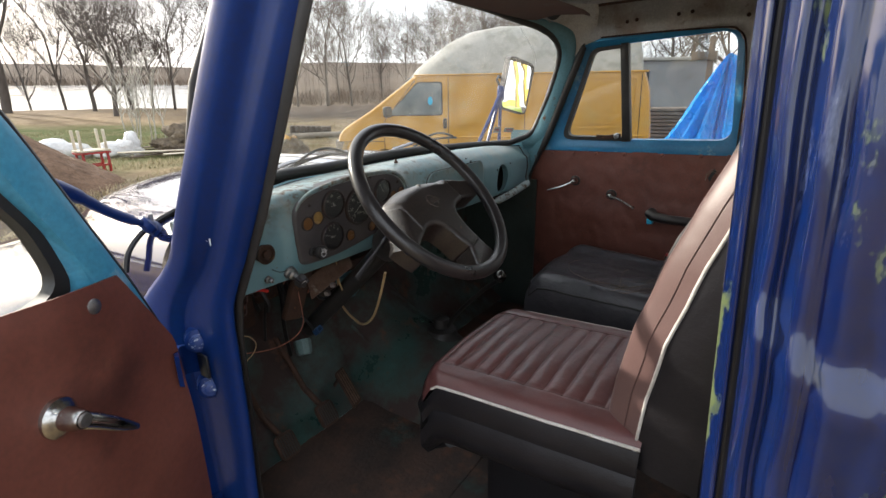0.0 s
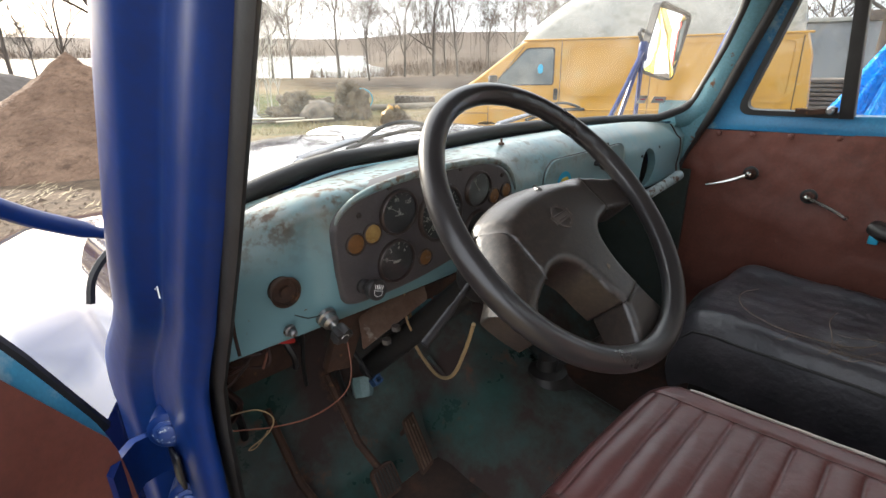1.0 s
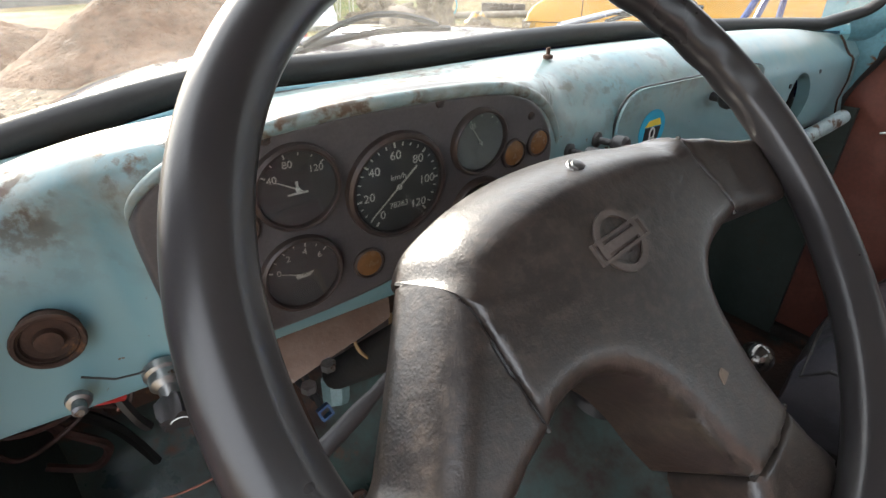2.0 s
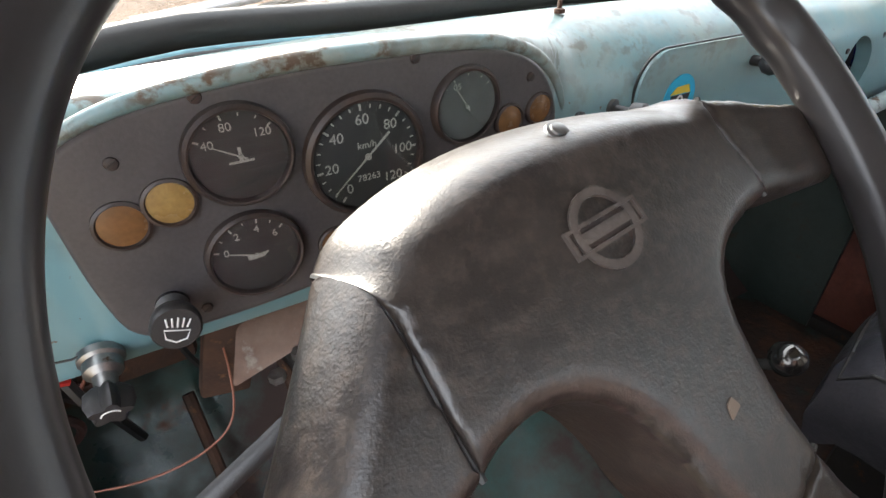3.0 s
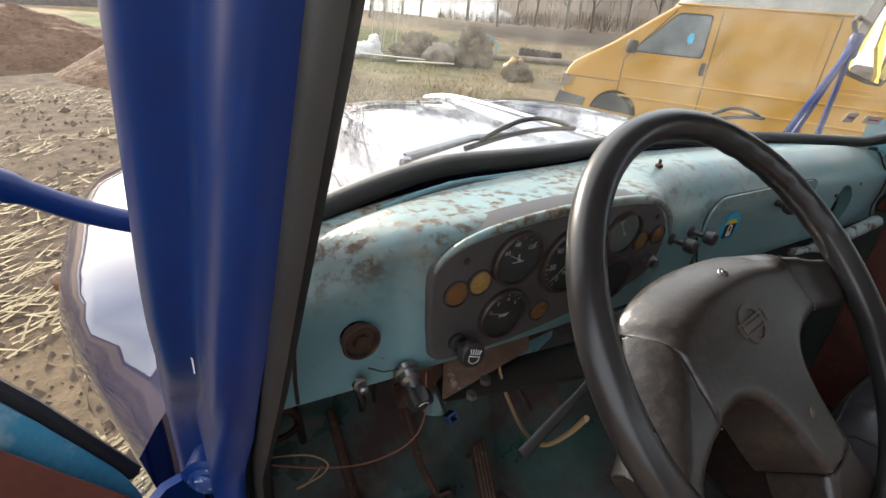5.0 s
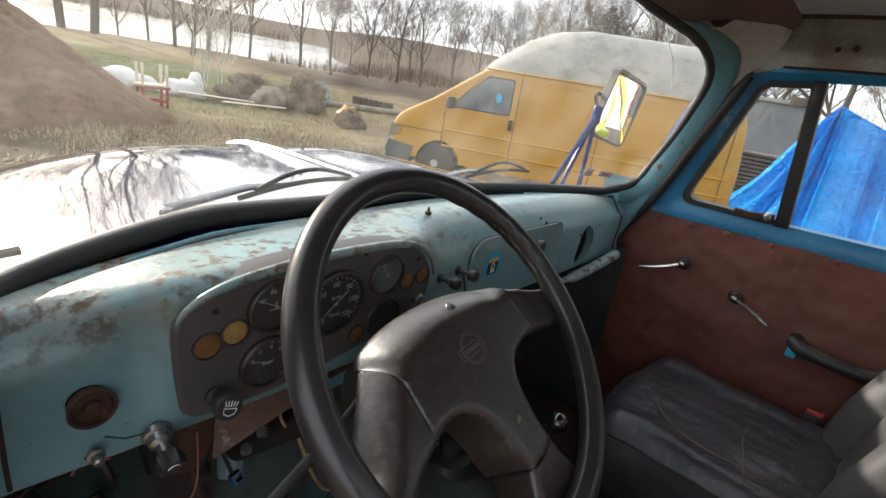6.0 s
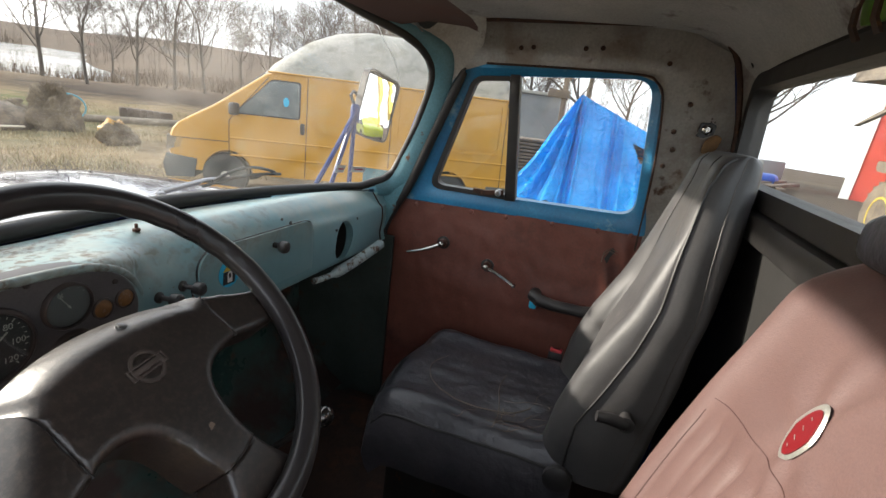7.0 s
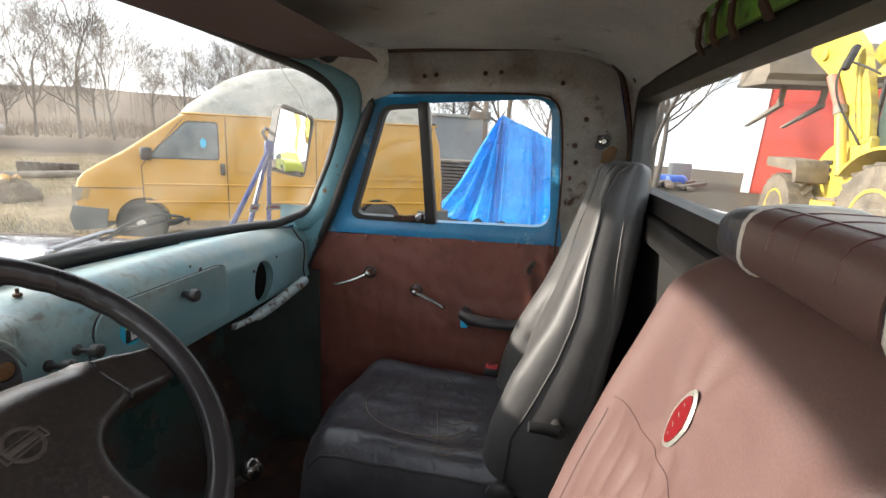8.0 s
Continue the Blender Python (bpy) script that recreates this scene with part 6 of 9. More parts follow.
WIRES = (
    ("wire_copper", 0.0012, [(-0.73, 0.02, 1.30), (-0.66, 0.0, 1.278), (-0.60, -0.01, 1.268), (-0.545, -0.01, 1.275), (-0.515, 0.0, 1.30), (-0.505, 0.02, 1.37), (-0.51, 0.01, 1.43)]),
    ("wire_tan", 0.0011, [(-0.735, 0.0, 1.335), (-0.69, -0.02, 1.338), (-0.665, -0.02, 1.31), (-0.672, -0.01, 1.28), (-0.70, 0.0, 1.262), (-0.685, 0.01, 1.25), (-0.66, 0.02, 1.26)]),
    ("wire_red", 0.004, [(-0.66, -0.01, 1.43), (-0.635, -0.02, 1.425), (-0.615, -0.015, 1.415)]),
    ("wire_red", 0.003, [(-0.655, 0.0, 1.435), (-0.63, -0.01, 1.43), (-0.60, -0.005, 1.428)]),
    ("wire_black", 0.005, [(-0.625, 0.0, 1.42), (-0.615, -0.01, 1.385), (-0.610, 0.0, 1.36)]),
    ("wire_brown", 0.003, [(-0.74, 0.05, 1.40), (-0.71, 0.04, 1.375), (-0.67, 0.06, 1.36), (-0.63, 0.07, 1.38), (-0.58, 0.08, 1.40)]),
    ("wire_brown", 0.0025, [(-0.74, 0.06, 1.38), (-0.72, 0.05, 1.34), (-0.69, 0.07, 1.33), (-0.65, 0.08, 1.35)]),
    ("wire_tan", 0.0018, [(-0.735, 0.03, 1.25), (-0.74, 0.02, 1.20), (-0.75, 0.0, 1.14)]),
    ("wire_black", 0.004, [(-0.56, 0.10, 1.45), (-0.55, 0.09, 1.36), (-0.54, 0.12, 1.28), (-0.52, 0.16, 1.20)]),
    ("wire_black", 0.006, [(-0.48, 0.16, 1.45), (-0.46, 0.15, 1.32), (-0.44, 0.18, 1.20), (-0.40, 0.22, 1.08)]),
    ("wire_tan", 0.0022, [(-0.40, -0.01, 1.42), (-0.405, -0.02, 1.37), (-0.385, -0.01, 1.33)]),
    ("wire_black", 0.007, [(-0.74, 0.10, 1.42), (-0.70, 0.12, 1.34), (-0.66, 0.16, 1.24), (-0.64, 0.20, 1.12)]),
    ("wire_brown", 0.005, [(-0.73, 0.12, 1.36), (-0.69, 0.10, 1.31), (-0.665, 0.11, 1.26), (-0.69, 0.13, 1.22), (-0.73, 0.14, 1.24)]),
    ("wire_black", 0.006, [(-0.70, 0.14, 1.44), (-0.62, 0.15, 1.40), (-0.55, 0.17, 1.36), (-0.50, 0.20, 1.27)]),
    ("wire_brown", 0.004, [(-0.52, 0.06, 1.44), (-0.50, 0.06, 1.38), (-0.46, 0.08, 1.34), (-0.41, 0.09, 1.36), (-0.38, 0.07, 1.42)]),
    ("wire_black", 0.005, [(-0.45, 0.05, 1.43), (-0.42, 0.06, 1.33), (-0.36, 0.09, 1.28), (-0.28, 0.11, 1.30)]),
    ("wire_black", 0.003, [(-0.20, 0.05, 1.45), (-0.16, 0.08, 1.36), (-0.10, 0.12, 1.34), (-0.02, 0.15, 1.42)]),
)
TANGLE = random.Random(17)
LOOM = []
for k in range(16):
    x0 = TANGLE.uniform(-0.73, -0.30)
    p = Vector((x0, TANGLE.uniform(0.0, 0.10), 1.435))
    line = [tuple(p)]
    for q in range(4):
        p = p + Vector((TANGLE.uniform(-0.05, 0.06), TANGLE.uniform(-0.02, 0.03), TANGLE.uniform(-0.045, 0.012)))
        line.append(tuple(p))
    LOOM.append((TANGLE.choice(("wire_brown", "wire_brown", "wire_black", "wire_copper")), TANGLE.uniform(0.0018, 0.0045), line))
for mat_name, r, pts in (*WIRES, *LOOM):
    w = thing("wire", pts[0], {"wire_copper": "loose copper-brown wire below the dash", "wire_tan": "loose tan wire below the dash", "wire_red": "short red wire end below the dash", "wire_brown": "dirty brown cable below the dash", "wire_black": "black cable below the dash"}[mat_name], "wire", "wires below the dash")
    part("strand", tube(smooth_line(pts, 6), r, 6), mat_name, w)
box_ = thing("fuse_box", (-0.45, 0.16, 1.34), "dark relay box on the bulkhead", "box")
part("case", box((-0.60, 0.20, 1.30), (0.13, 0.08, 0.10), 0.012), "rust_dark", box_)
part("cover", box((-0.47, 0.22, 1.36), (0.10, 0.10, 0.12), 0.008), "rust_dark", box_)
tank = thing("washer_bottle", (-0.372, 0.2, 1.06), "pale translucent plastic cup on the toe board", "bottle")
part("cup", lathe([(0.020, 0), (0.024, 0.008), (0.026, 0.040), (0.024, 0.046), (0.020, 0.046), (0.019, 0.01)], Matrix.Translation((-0.372, 0.19, 1.075)) @ Euler((-0.5, 0.3, 0)).to_matrix().to_4x4(), 8), "pale_plastic", tank)

# pedals and gear lever
for name, pos, w_, h_, lab in (("brake_pedal", (-0.405, 0.085, 0.925), 0.060, 0.070, "worn brake pedal with ribbed rubber pad"), ("clutch_pedal", (-0.545, 0.095, 0.905), 0.060, 0.070, "rusty clutch pedal with ribbed rubber pad")):
    p = thing(name, pos, lab, "pedal", "pedals")
    T = frame_m(pos, (1, 0, 0), (0, 0.55, 0.83))
    pd = part("pad", prism(rounded([(-w_ / 2, -h_ / 2), (w_ / 2, -h_ / 2), (w_ / 2, h_ / 2), (-w_ / 2, h_ / 2)], 0.014), 0, 0.012, T, 0.003), "rust_dark", p)
    for k in range(7):
        part("rib", box((0, 0, 0), (1, 1, 1), 0, T @ Matrix.Translation(((k - 3) * w_ / 8, 0, 0.013)) @ Matrix.Diagonal((0.003, h_ * 0.8, 0.004, 1))), "rubber", pd)
    part("arm", tube([Vector(pos) + Vector((0, 0.01, 0.02)), Vector(pos) + Vector((-0.02, 0.06, 0.08)), Vector(pos) + Vector((-0.03, 0.15, 0.22))], 0.009, 8), "rust_dark", p)
gas = thing("accelerator_pedal", (-0.295, 0.10, 0.93), "long ribbed accelerator pedal", "pedal", "pedals")
T = frame_m((-0.293, 0.103, 0.946), (1, 0.25, 0), (0.28, 0.85, 0.45))
gp = part("plate", prism(rounded([(-0.022, -0.068), (0.022, -0.068), (0.022, 0.068), (-0.022, 0.068)], 0.006), 0, 0.008, T, 0.002), "rust_dark", gas)
for k in range(4):
    part("groove", box((0, 0, 0), (1, 1, 1), 0, T @ Matrix.Translation(((k - 1.5) * 0.010, 0, 0.009)) @ Matrix.Diagonal((0.004, 0.12, 0.004, 1))), "rusty_plate", gp)
part("rod", tube([T @ Vector((0, 0.05, -0.004)), T @ Vector((0, 0.05, -0.05))], 0.006, 8), "rust_dark", gas)
gear = thing("gear_lever", (0.06, -0.05, 0.98), "long gear lever with a round bright knob", "gear lever")
part("stick", tube(smooth_line([(0.06, -0.02, 1.0), (0.06, -0.08, 1.10), (0.055, -0.18, 1.21), (0.052, -0.249, 1.27)], 5), 0.007, 10), "dark_steel", gear)
part("knob", lathe([(0.004, -0.020), (0.012, -0.018), (0.019, -0.008), (0.021, 0.0), (0.018, 0.011), (0.010, 0.018), (0.002, 0.020)], Matrix.Translation((0.052, -0.249, 1.280)), 20), "dark_chrome", gear, "black and chrome knob")
part("boot", lathe([(0.08, 0), (0.06, 0.02), (0.05, 0.05), (0.03, 0.06), (0.026, 0.09), (0.008, 0.10)], Matrix.Translation((0.06, -0.02, 0.985)), 18), "rubber", gear, "black rubber boot")

# ---- driver's seat ----
ds = thing("driver_seat", (-0.32, -0.55, 0.87), "burgundy vinyl driver's seat with white piping and black sides", "seat")


def seat_top(s, t):
    """Cushion top: s across (door side to middle), t from front to back. Pleats run across."""
    x = lerp(-0.525, -0.112, s)
    y = lerp(-0.336 - 0.034 * max(0.0, 1 - s / 0.16) ** 2 - 0.040 * max(0.0, 1 - (1 - s) / 0.16) ** 2, -0.800, t)
    edge = min(s, 1 - s, t * 1.1 + 0.0)
    z = 1.272 + 0.020 * t + 0.012 * math.sin(math.pi * s) - 0.045 * max(0.0, 1 - t / 0.10) ** 2 - 0.016 * max(0.0, 1 - edge / 0.07) ** 2
    side = step(0.145, 0.165, s) * (1 - step(0.835, 0.855, s)) * step(0.04, 0.07, t)
    z += side * (0.0062 * abs(math.sin(math.pi * t * 12.0)) ** 0.45 - 0.0065)
    z -= 0.003 * (math.exp(-((s - 0.15) / 0.008) ** 2) + math.exp(-((s - 0.85) / 0.008) ** 2))
    z += 0.0012 * noise.noise(Vector((x * 18, y * 18, 1)))
    return Vector((x, y, z))


bm = bmesh.new()
nu, nv = 72, 180
vs = [[bm.verts.new(seat_top(i / nu, j / nv)) for j in range(nv + 1)] for i in range(nu + 1)]
for i in range(nu):
    for j in range(nv):
        bm.faces.new((vs[i][j], vs[i + 1][j], vs[i + 1][j + 1], vs[i][j + 1]))
cush = part("cushion", bm, "burgundy", ds, "pleated burgundy cushion", sharp=70, recalc=False)
for s_ in (0.15, 0.85):
    part("panel_seam", tube([seat_top(s_, t) + Vector((0, 0, 0.0006)) for t in span(0.03, 1, 40)], 0.0010, 6), "seam_brown", cush, "stitched seam beside the pleats")
rim = [seat_top(0, 1), *[seat_top(0, t) for t in span(0.9, 0, 14)], *[seat_top(s, 0) for s in span(0.05, 1, 12)], *[seat_top(1, t) for t in span(0.05, 1, 14)]]
for s_, up in ((0, 0.001), (1, 0.006)):
    part("piping", tube([seat_top(s_, t) + Vector((0, 0, up)) for t in span(0.05, 1, 30)], 0.0029, 8), "piping_white", cush, "white piping")


def skirt(k):
    out = []
    for p in rim:
        c = Vector((-0.318, -0.57, 0))
        d = Vector((p.x, p.y, 0)) - c
        n = Vector((math.copysign(1, d.x) * (1 if abs(d.x) > 0.18 else 0), 1 if d.y > 0.20 else 0, 0))
        bulge = (0.0, 0.010, 0.006, 0.016, 0.014, -0.012, -0.045)[k] if p.y < -0.36 else (0.0, 0.008, 0.004, 0.004, -0.012, -0.035, -0.06)[k]
        out.append(Vector((p.x, p.y, p.z - (0.004, 0.026, 0.050, 0.066, 0.105, 0.140, 0.152)[k])) + n * bulge)
    return out


part("cushion_side", loft([skirt(k) for k in range(7)], False, False), "seat_black", ds, "black vinyl cushion side")
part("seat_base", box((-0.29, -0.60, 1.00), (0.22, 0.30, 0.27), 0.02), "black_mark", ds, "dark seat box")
# backrest, leaning back
BX0, BX1 = -0.512, -0.112


def back_front(s, t):
    """s across, t upwards."""
    x = lerp(BX0, BX1, s) + (0.012 * (1 - t) if s < 0.5 else -0.004) * 0
    z = lerp(1.235, 1.790, t)
    y = interp(z, [(1.20, -0.742), (1.27, -0.745), (1.36, -0.752), (1.47, -0.772), (1.587, -0.806), (1.67, -0.836), (1.79, -0.886)])
    e = min(s, 1 - s)
    y -= 0.045 * max(0.0, 1 - e / 0.12) ** 2
    y += 0.014 * math.exp(-((e - 0.12) / 0.06) ** 2) * (1 - t * 0.5)
    lim = 0.64 + 0.10 * math.cos((s - 0.5) * 2.6)
    pleat = step(0.160, 0.190, s) * (1 - step(0.810, 0.840, s)) * (1 - step(lim - 0.03, lim + 0.01, t))
    y += pleat * (0.006 * abs(math.sin(math.pi * (s - 0.17) / 0.66 * 8)) ** 0.6 - 0.006)
    y -= 0.030 * max(0.0, (t - 0.93) / 0.07) ** 2
    dx, dz = x + 0.306, z - 1.690       # the cloth puckers round the badge
    y += 0.0016 * math.sin(3.2 * math.atan2(dz, dx + 0.0001) * 2) * math.exp(-((math.hypot(dx, dz) - 0.045) / 0.03) ** 2)
    return Vector((x, y + 0.002 * noise.noise(Vector((x * 14, z * 14, 7))), z))


bm = bmesh.new()
nu, nv = 120, 70
vs = [[bm.verts.new(back_front(i / nu, j / nv)) for j in range(nv + 1)] for i in range(nu + 1)]
for i in range(nu):
    for j in range(nv):
        bm.faces.new((vs[i][j], vs[i + 1][j], vs[i + 1][j + 1], vs[i][j + 1]))
bk = part("backrest", bm, "burgundy_sunlit", ds, "burgundy backrest in a paler sunlit tone, plain above and pleated below", sharp=70)
edge_l = [back_front(0, t) for t in span(0, 1, 18)]
edge_r = [back_front(0.962, t) + Vector((0, 0.0015, 0)) for t in span(0, 0.985, 40)]
for e in (edge_l, edge_r):
    part("piping", tube(e, 0.0029, 8), "piping_white", bk, "white piping")
for s_ in (0.035, 0.935):
    part("edge_seam", tube([back_front(s_, t) + Vector((0, 0.0004, 0)) for t in span(0, 0.97, 18)], 0.0013, 6), "seam_brown", bk, "seam beside the piping")
part("seam", tube([back_front(s, 0.66 + 0.10 * math.cos((s - 0.5) * 2.6)) + Vector((0, 0.0002, 0)) for s in span(0.17, 0.83, 40)], 0.0006, 6), "seam_brown", bk)
for sgn in (0.168, 0.832):
    part("seam", tube([back_front(sgn, t) for t in span(0.02, 0.70, 40)], 0.0007, 6), "seam_brown", bk, "thin seam beside the pleats")
shell = []
for t in span(0, 1, 12):
    l, r = back_front(0, t), back_front(1, t)
    th = lerp(0.13, 0.09, t)
    shell.append([l, l + Vector((-0.012, -0.03, 0)), l + Vector((-0.012, -th + 0.03, -0.01)), l + Vector((0.02, -th, -0.02)), lerp(l, r, 0.5) + Vector((0, -th - 0.01, -0.02)), r + Vector((-0.02, -th, -0.02)), r + Vector((0.012, -th + 0.03, -0.01)), r + Vector((0.012, -0.03, 0)), r])
part("back_shell", loft(shell, False, False), "seat_black", ds, "black vinyl side and back")
# headrest: burgundy middle, black ends, white piping between
hr = []
for x in span(-0.485, -0.116, 47):
    k = abs((x + 0.3065) / 0.1785)
    hgt, dep = 0.030 * (1 - 0.25 * k**6), 0.050 * (1 - 0.3 * k**6)
    c = Vector((x, -0.945, 1.818 - 0.010 * k**3))
    hr.append([c + Vector((0, dep * math.copysign(abs(math.cos(a)) ** 0.6, math.cos(a)), hgt * math.copysign(abs(math.sin(a)) ** 0.6, math.sin(a)))) for a in span(0, 2 * math.pi, 22, False)])
hd_end = part("headrest", loft(hr), "black_leather", ds, "wide headrest, black ends", sharp=70)
mid = [[lerp(p, q_, 0) + (p - Vector((p.x, -0.945, 1.814))) * 0.03 for p, q_ in zip(r, r)] for r in hr if -0.412 < r[0].x < -0.228]
part("headrest_middle", loft(mid), "burgundy_sunlit", hd_end, "burgundy quilted middle", sharp=70)
for x in (-0.412, -0.228):
    ring = min(hr, key=lambda r: abs(r[0].x - x))
    part("piping", tube([p + (p - Vector((p.x, -0.945, 1.814))) * 0.03 for p in ring], 0.0024, 8, True), "piping_white", hd_end, "white piping")
for x in (-0.365, -0.320, -0.274):
    ring = min(hr, key=lambda r: abs(r[0].x - x))
    part("quilt_seam", tube([p + (p - Vector((p.x, -0.945, 1.814))) * 0.028 for p in ring[:13]], 0.0010, 6), "burgundy", hd_end)
part("quilt_seam", tube([r[4] + (r[4] - Vector((r[4].x, -0.945, 1.814))) * 0.028 for r in hr if -0.41 < r[0].x < -0.23], 0.0010, 6), "burgundy", hd_end)
# enamel badge on the backrest
bp = back_front(0.5, 0.825)
BG = frame_m((-0.306, bp.y + 0.0026, 1.690), (1, 0, 0), (0, -0.36, 1)) @ Matrix.Diagonal((1, 1, -1, 1))
if (BG.to_3x3() @ Vector((0, 0, 1))).y < 0:
    BG = BG @ Matrix.Diagonal((1, 1, -1, 1))
eye = [(0.0160 * math.cos(a) * (1 - 0.2 * abs(math.sin(a))), 0.0265 * math.sin(a)) for a in span(0, 2 * math.pi, 32, False)]
eye_in = [(u * 0.70 - 0.0012, v * 0.80) for u, v in eye]
bd = part("badge", loft([[BG @ Vector((u, v, 0)) for u, v in eye], [BG @ Vector((u * 0.93, v * 0.95, 0.0006)) for u, v in eye], [BG @ Vector((u * 0.82, v * 0.88, 0.0013)) for u, v in eye], [BG @ Vector((u, v, 0.0010)) for u, v in eye_in]]), "worn_silver", bk, "chrome oval badge with red enamel")
part("enamel", prism(eye_in, 0.0010, 0.0018, BG), "red_enamel", bd, "red enamel oval")
for v, wd in ((0.012, 0.008), (0.003, 0.011), (-0.006, 0.011), (-0.014, 0.007)):
    part("mark", box((0, 0, 0), (1, 1, 1), 0, BG @ Matrix.Translation((0, v, 0.0021)) @ Matrix.Rotation(0.5, 4, "Z") @ Matrix.Diagonal((wd * 0.40, 0.0007, 0.0004, 1))), "worn_silver", bd)

# ---- passenger seat ----
ps = thing("passenger_seat", (0.47, -0.5, 0.87), "worn black leather bucket seat, scuffed and creased", "seat")


def pc(s, t, low=0.0):
    x = lerp(0.248, 0.700, s)
    y = lerp(-0.262 + 0.035 * math.sin(math.pi * s), -0.73, t)
    e = min(s, 1 - s)
    z = 1.212 - 0.010 * t + 0.014 * math.exp(-((e - 0.09) / 0.07) ** 2) - 0.030 * max(0.0, 1 - e / 0.06) ** 2 - 0.040 * max(0.0, 1 - t / 0.10) ** 2
    z += 0.006 * noise.noise(Vector((x * 11, y * 11, 3))) + 0.003 * noise.noise(Vector((x * 34, y * 20, 8)))
    return Vector((x, y, z))


bm = bmesh.new()
nu = nv = 54
vs = [[bm.verts.new(pc(i / nu, j / nv)) for j in range(nv + 1)] for i in range(nu + 1)]
for i in range(nu):
    for j in range(nv):
        bm.faces.new((vs[i][j], vs[i + 1][j], vs[i + 1][j + 1], vs[i][j + 1]))
pcu = part("cushion", bm, "black_leather", ps, "creased black leather cushion", sharp=80, recalc=False)
prim = [*[pc(0, t) for t in span(1, 0, 16)], *[pc(s, 0) for s in span(0.05, 1, 14)], *[pc(1, t) for t in span(0.05, 1, 16)]]
side = []
for k, (dz, b) in enumerate(((0.0, 0.0), (0.03, 0.010), (0.08, 0.014), (0.125, 0.006), (0.14, -0.004))):
    side.append([p + Vector((math.copysign(b, p.x - 0.474) if abs(p.x - 0.474) > 0.2 else 0, b if p.y > -0.30 else 0, -dz)) for p in prim])
part("cushion_side", loft(side, False, False), "black_leather", ps)
part("piping", tube(prim, 0.0035, 8), "rubber", pcu)
part("seam_arc", tube([pc(0.5 + 0.30 * math.cos(a), 0.50 + 0.30 * math.sin(a)) + Vector((0, 0, 0.001)) for a in span(radians(120), radians(300), 26)], 0.0013, 6), "stitch_tan", pcu, "tan stitched arc")
part("seam_line", tube([pc(s, 0.60 + 0.02 * math.sin(s * 9)) + Vector((0, 0, 0.001)) for s in span(0.05, 0.62, 14)], 0.0012, 6), "stitch_tan", pcu)
rng = random.Random(5)
for k in range(26):
    s, t, a = (rng.uniform(0.05, 0.28), rng.uniform(0.60, 0.92), rng.uniform(0.2, 1.4)) if k % 4 else (rng.uniform(0.08, 0.55), rng.uniform(0.35, 0.85), rng.uniform(0.2, 1.4))
    ln = rng.uniform(0.03, 0.11)
    part("crease", tube([pc(min(0.95, max(0.05, s + (q - 0.5) * ln * math.cos(a) * 2)), min(0.95, max(0.05, t + (q - 0.5) * ln * math.sin(a) * 2 + 0.01 * math.sin(q * 7)))) + Vector((0, 0, 0.0004)) for q in span(0, 1, 6)], [0.0003, 0.0008, 0.0012, 0.0010, 0.0007, 0.0003], 5), "stitch_tan", pcu, "pale crack in the leather")
part("seat_base", box((0.475, -0.50, 0.985), (0.38, 0.42, 0.20), 0.015), "dark_steel", ps, "dark seat frame")
part("slide_rail", box((0.27, -0.48, 1.055), (0.02, 0.45, 0.025), 0.004), "steel", ps)


CREST = [(1.16, -0.645), (1.30, -0.665), (1.41, -0.703), (1.54, -0.767), (1.62, -0.797), (1.70, -0.822), (1.80, -0.848), (1.835, -0.858), (1.852, -0.875), (1.858, -0.895)]
WELT = [(1.16, -0.705), (1.295, -0.714), (1.383, -0.752), (1.476, -0.793), (1.571, -0.818), (1.69, -0.834), (1.795, -0.853), (1.84, -0.872), (1.858, -0.900)]
SIDE = [(1.16, -0.800), (1.36, -0.845), (1.43, -0.855), (1.548, -0.878), (1.72, -0.887), (1.80, -0.896), (1.85, -0.907), (1.858, -0.912)]
REAR = [(1.16, -0.850), (1.407, -0.895), (1.577, -0.922), (1.734, -0.940), (1.82, -0.950), (1.85, -0.946), (1.858, -0.930)]
EDGE = [(1.16, 0.252), (1.25, 0.245), (1.40, 0.244), (1.54, 0.252), (1.62, 0.265), (1.70, 0.288), (1.76, 0.312), (1.80, 0.326), (1.84, 0.338), (1.858, 0.352)]


def back_ring(z):
    """The bucket backrest's outline at one height: bolsters, sunken middle, flat sides."""
    xo, yc, ya, yb, yr = (interp(z, line) for line in (EDGE, CREST, WELT, SIDE, REAR))
    wide = (0.474 - xo) / 0.23
    deep = lerp(0.058, 0.010, step(1.28, 1.74, z)) * step(1.862, 1.80, z)
    half = [(0.0, yr), (0.5, yr), (0.86, yr + 0.012), (0.99, lerp(yr, yb, 0.6)), (1.0, yb), (1.02, lerp(ya, yb, 0.5)), (0.985, ya), (0.965, lerp(ya, yc, 0.45)), (0.90, lerp(ya, yc, 0.86)), (0.80, yc), (0.68, yc - 0.10 * deep), (0.57, yc - 0.55 * deep), (0.50, yc - deep), (0.40, yc - 0.80 * deep), (0.20, yc - 0.72 * deep), (0.0, yc - 0.70 * deep)]
    hw = 0.474 - xo
    near = [Vector((0.474 - hw * u, y, z)) for u, y in half]
    far = [Vector((0.474 + hw * u, y, z)) for u, y in half[1:-1]]
    wob = lambda p: p + Vector((0, 0.004 * noise.noise(Vector((p.x * 9, p.y * 9, p.z * 9))), 0))
    return [wob(p) for p in smooth_line(near + far[::-1], 3, True)]


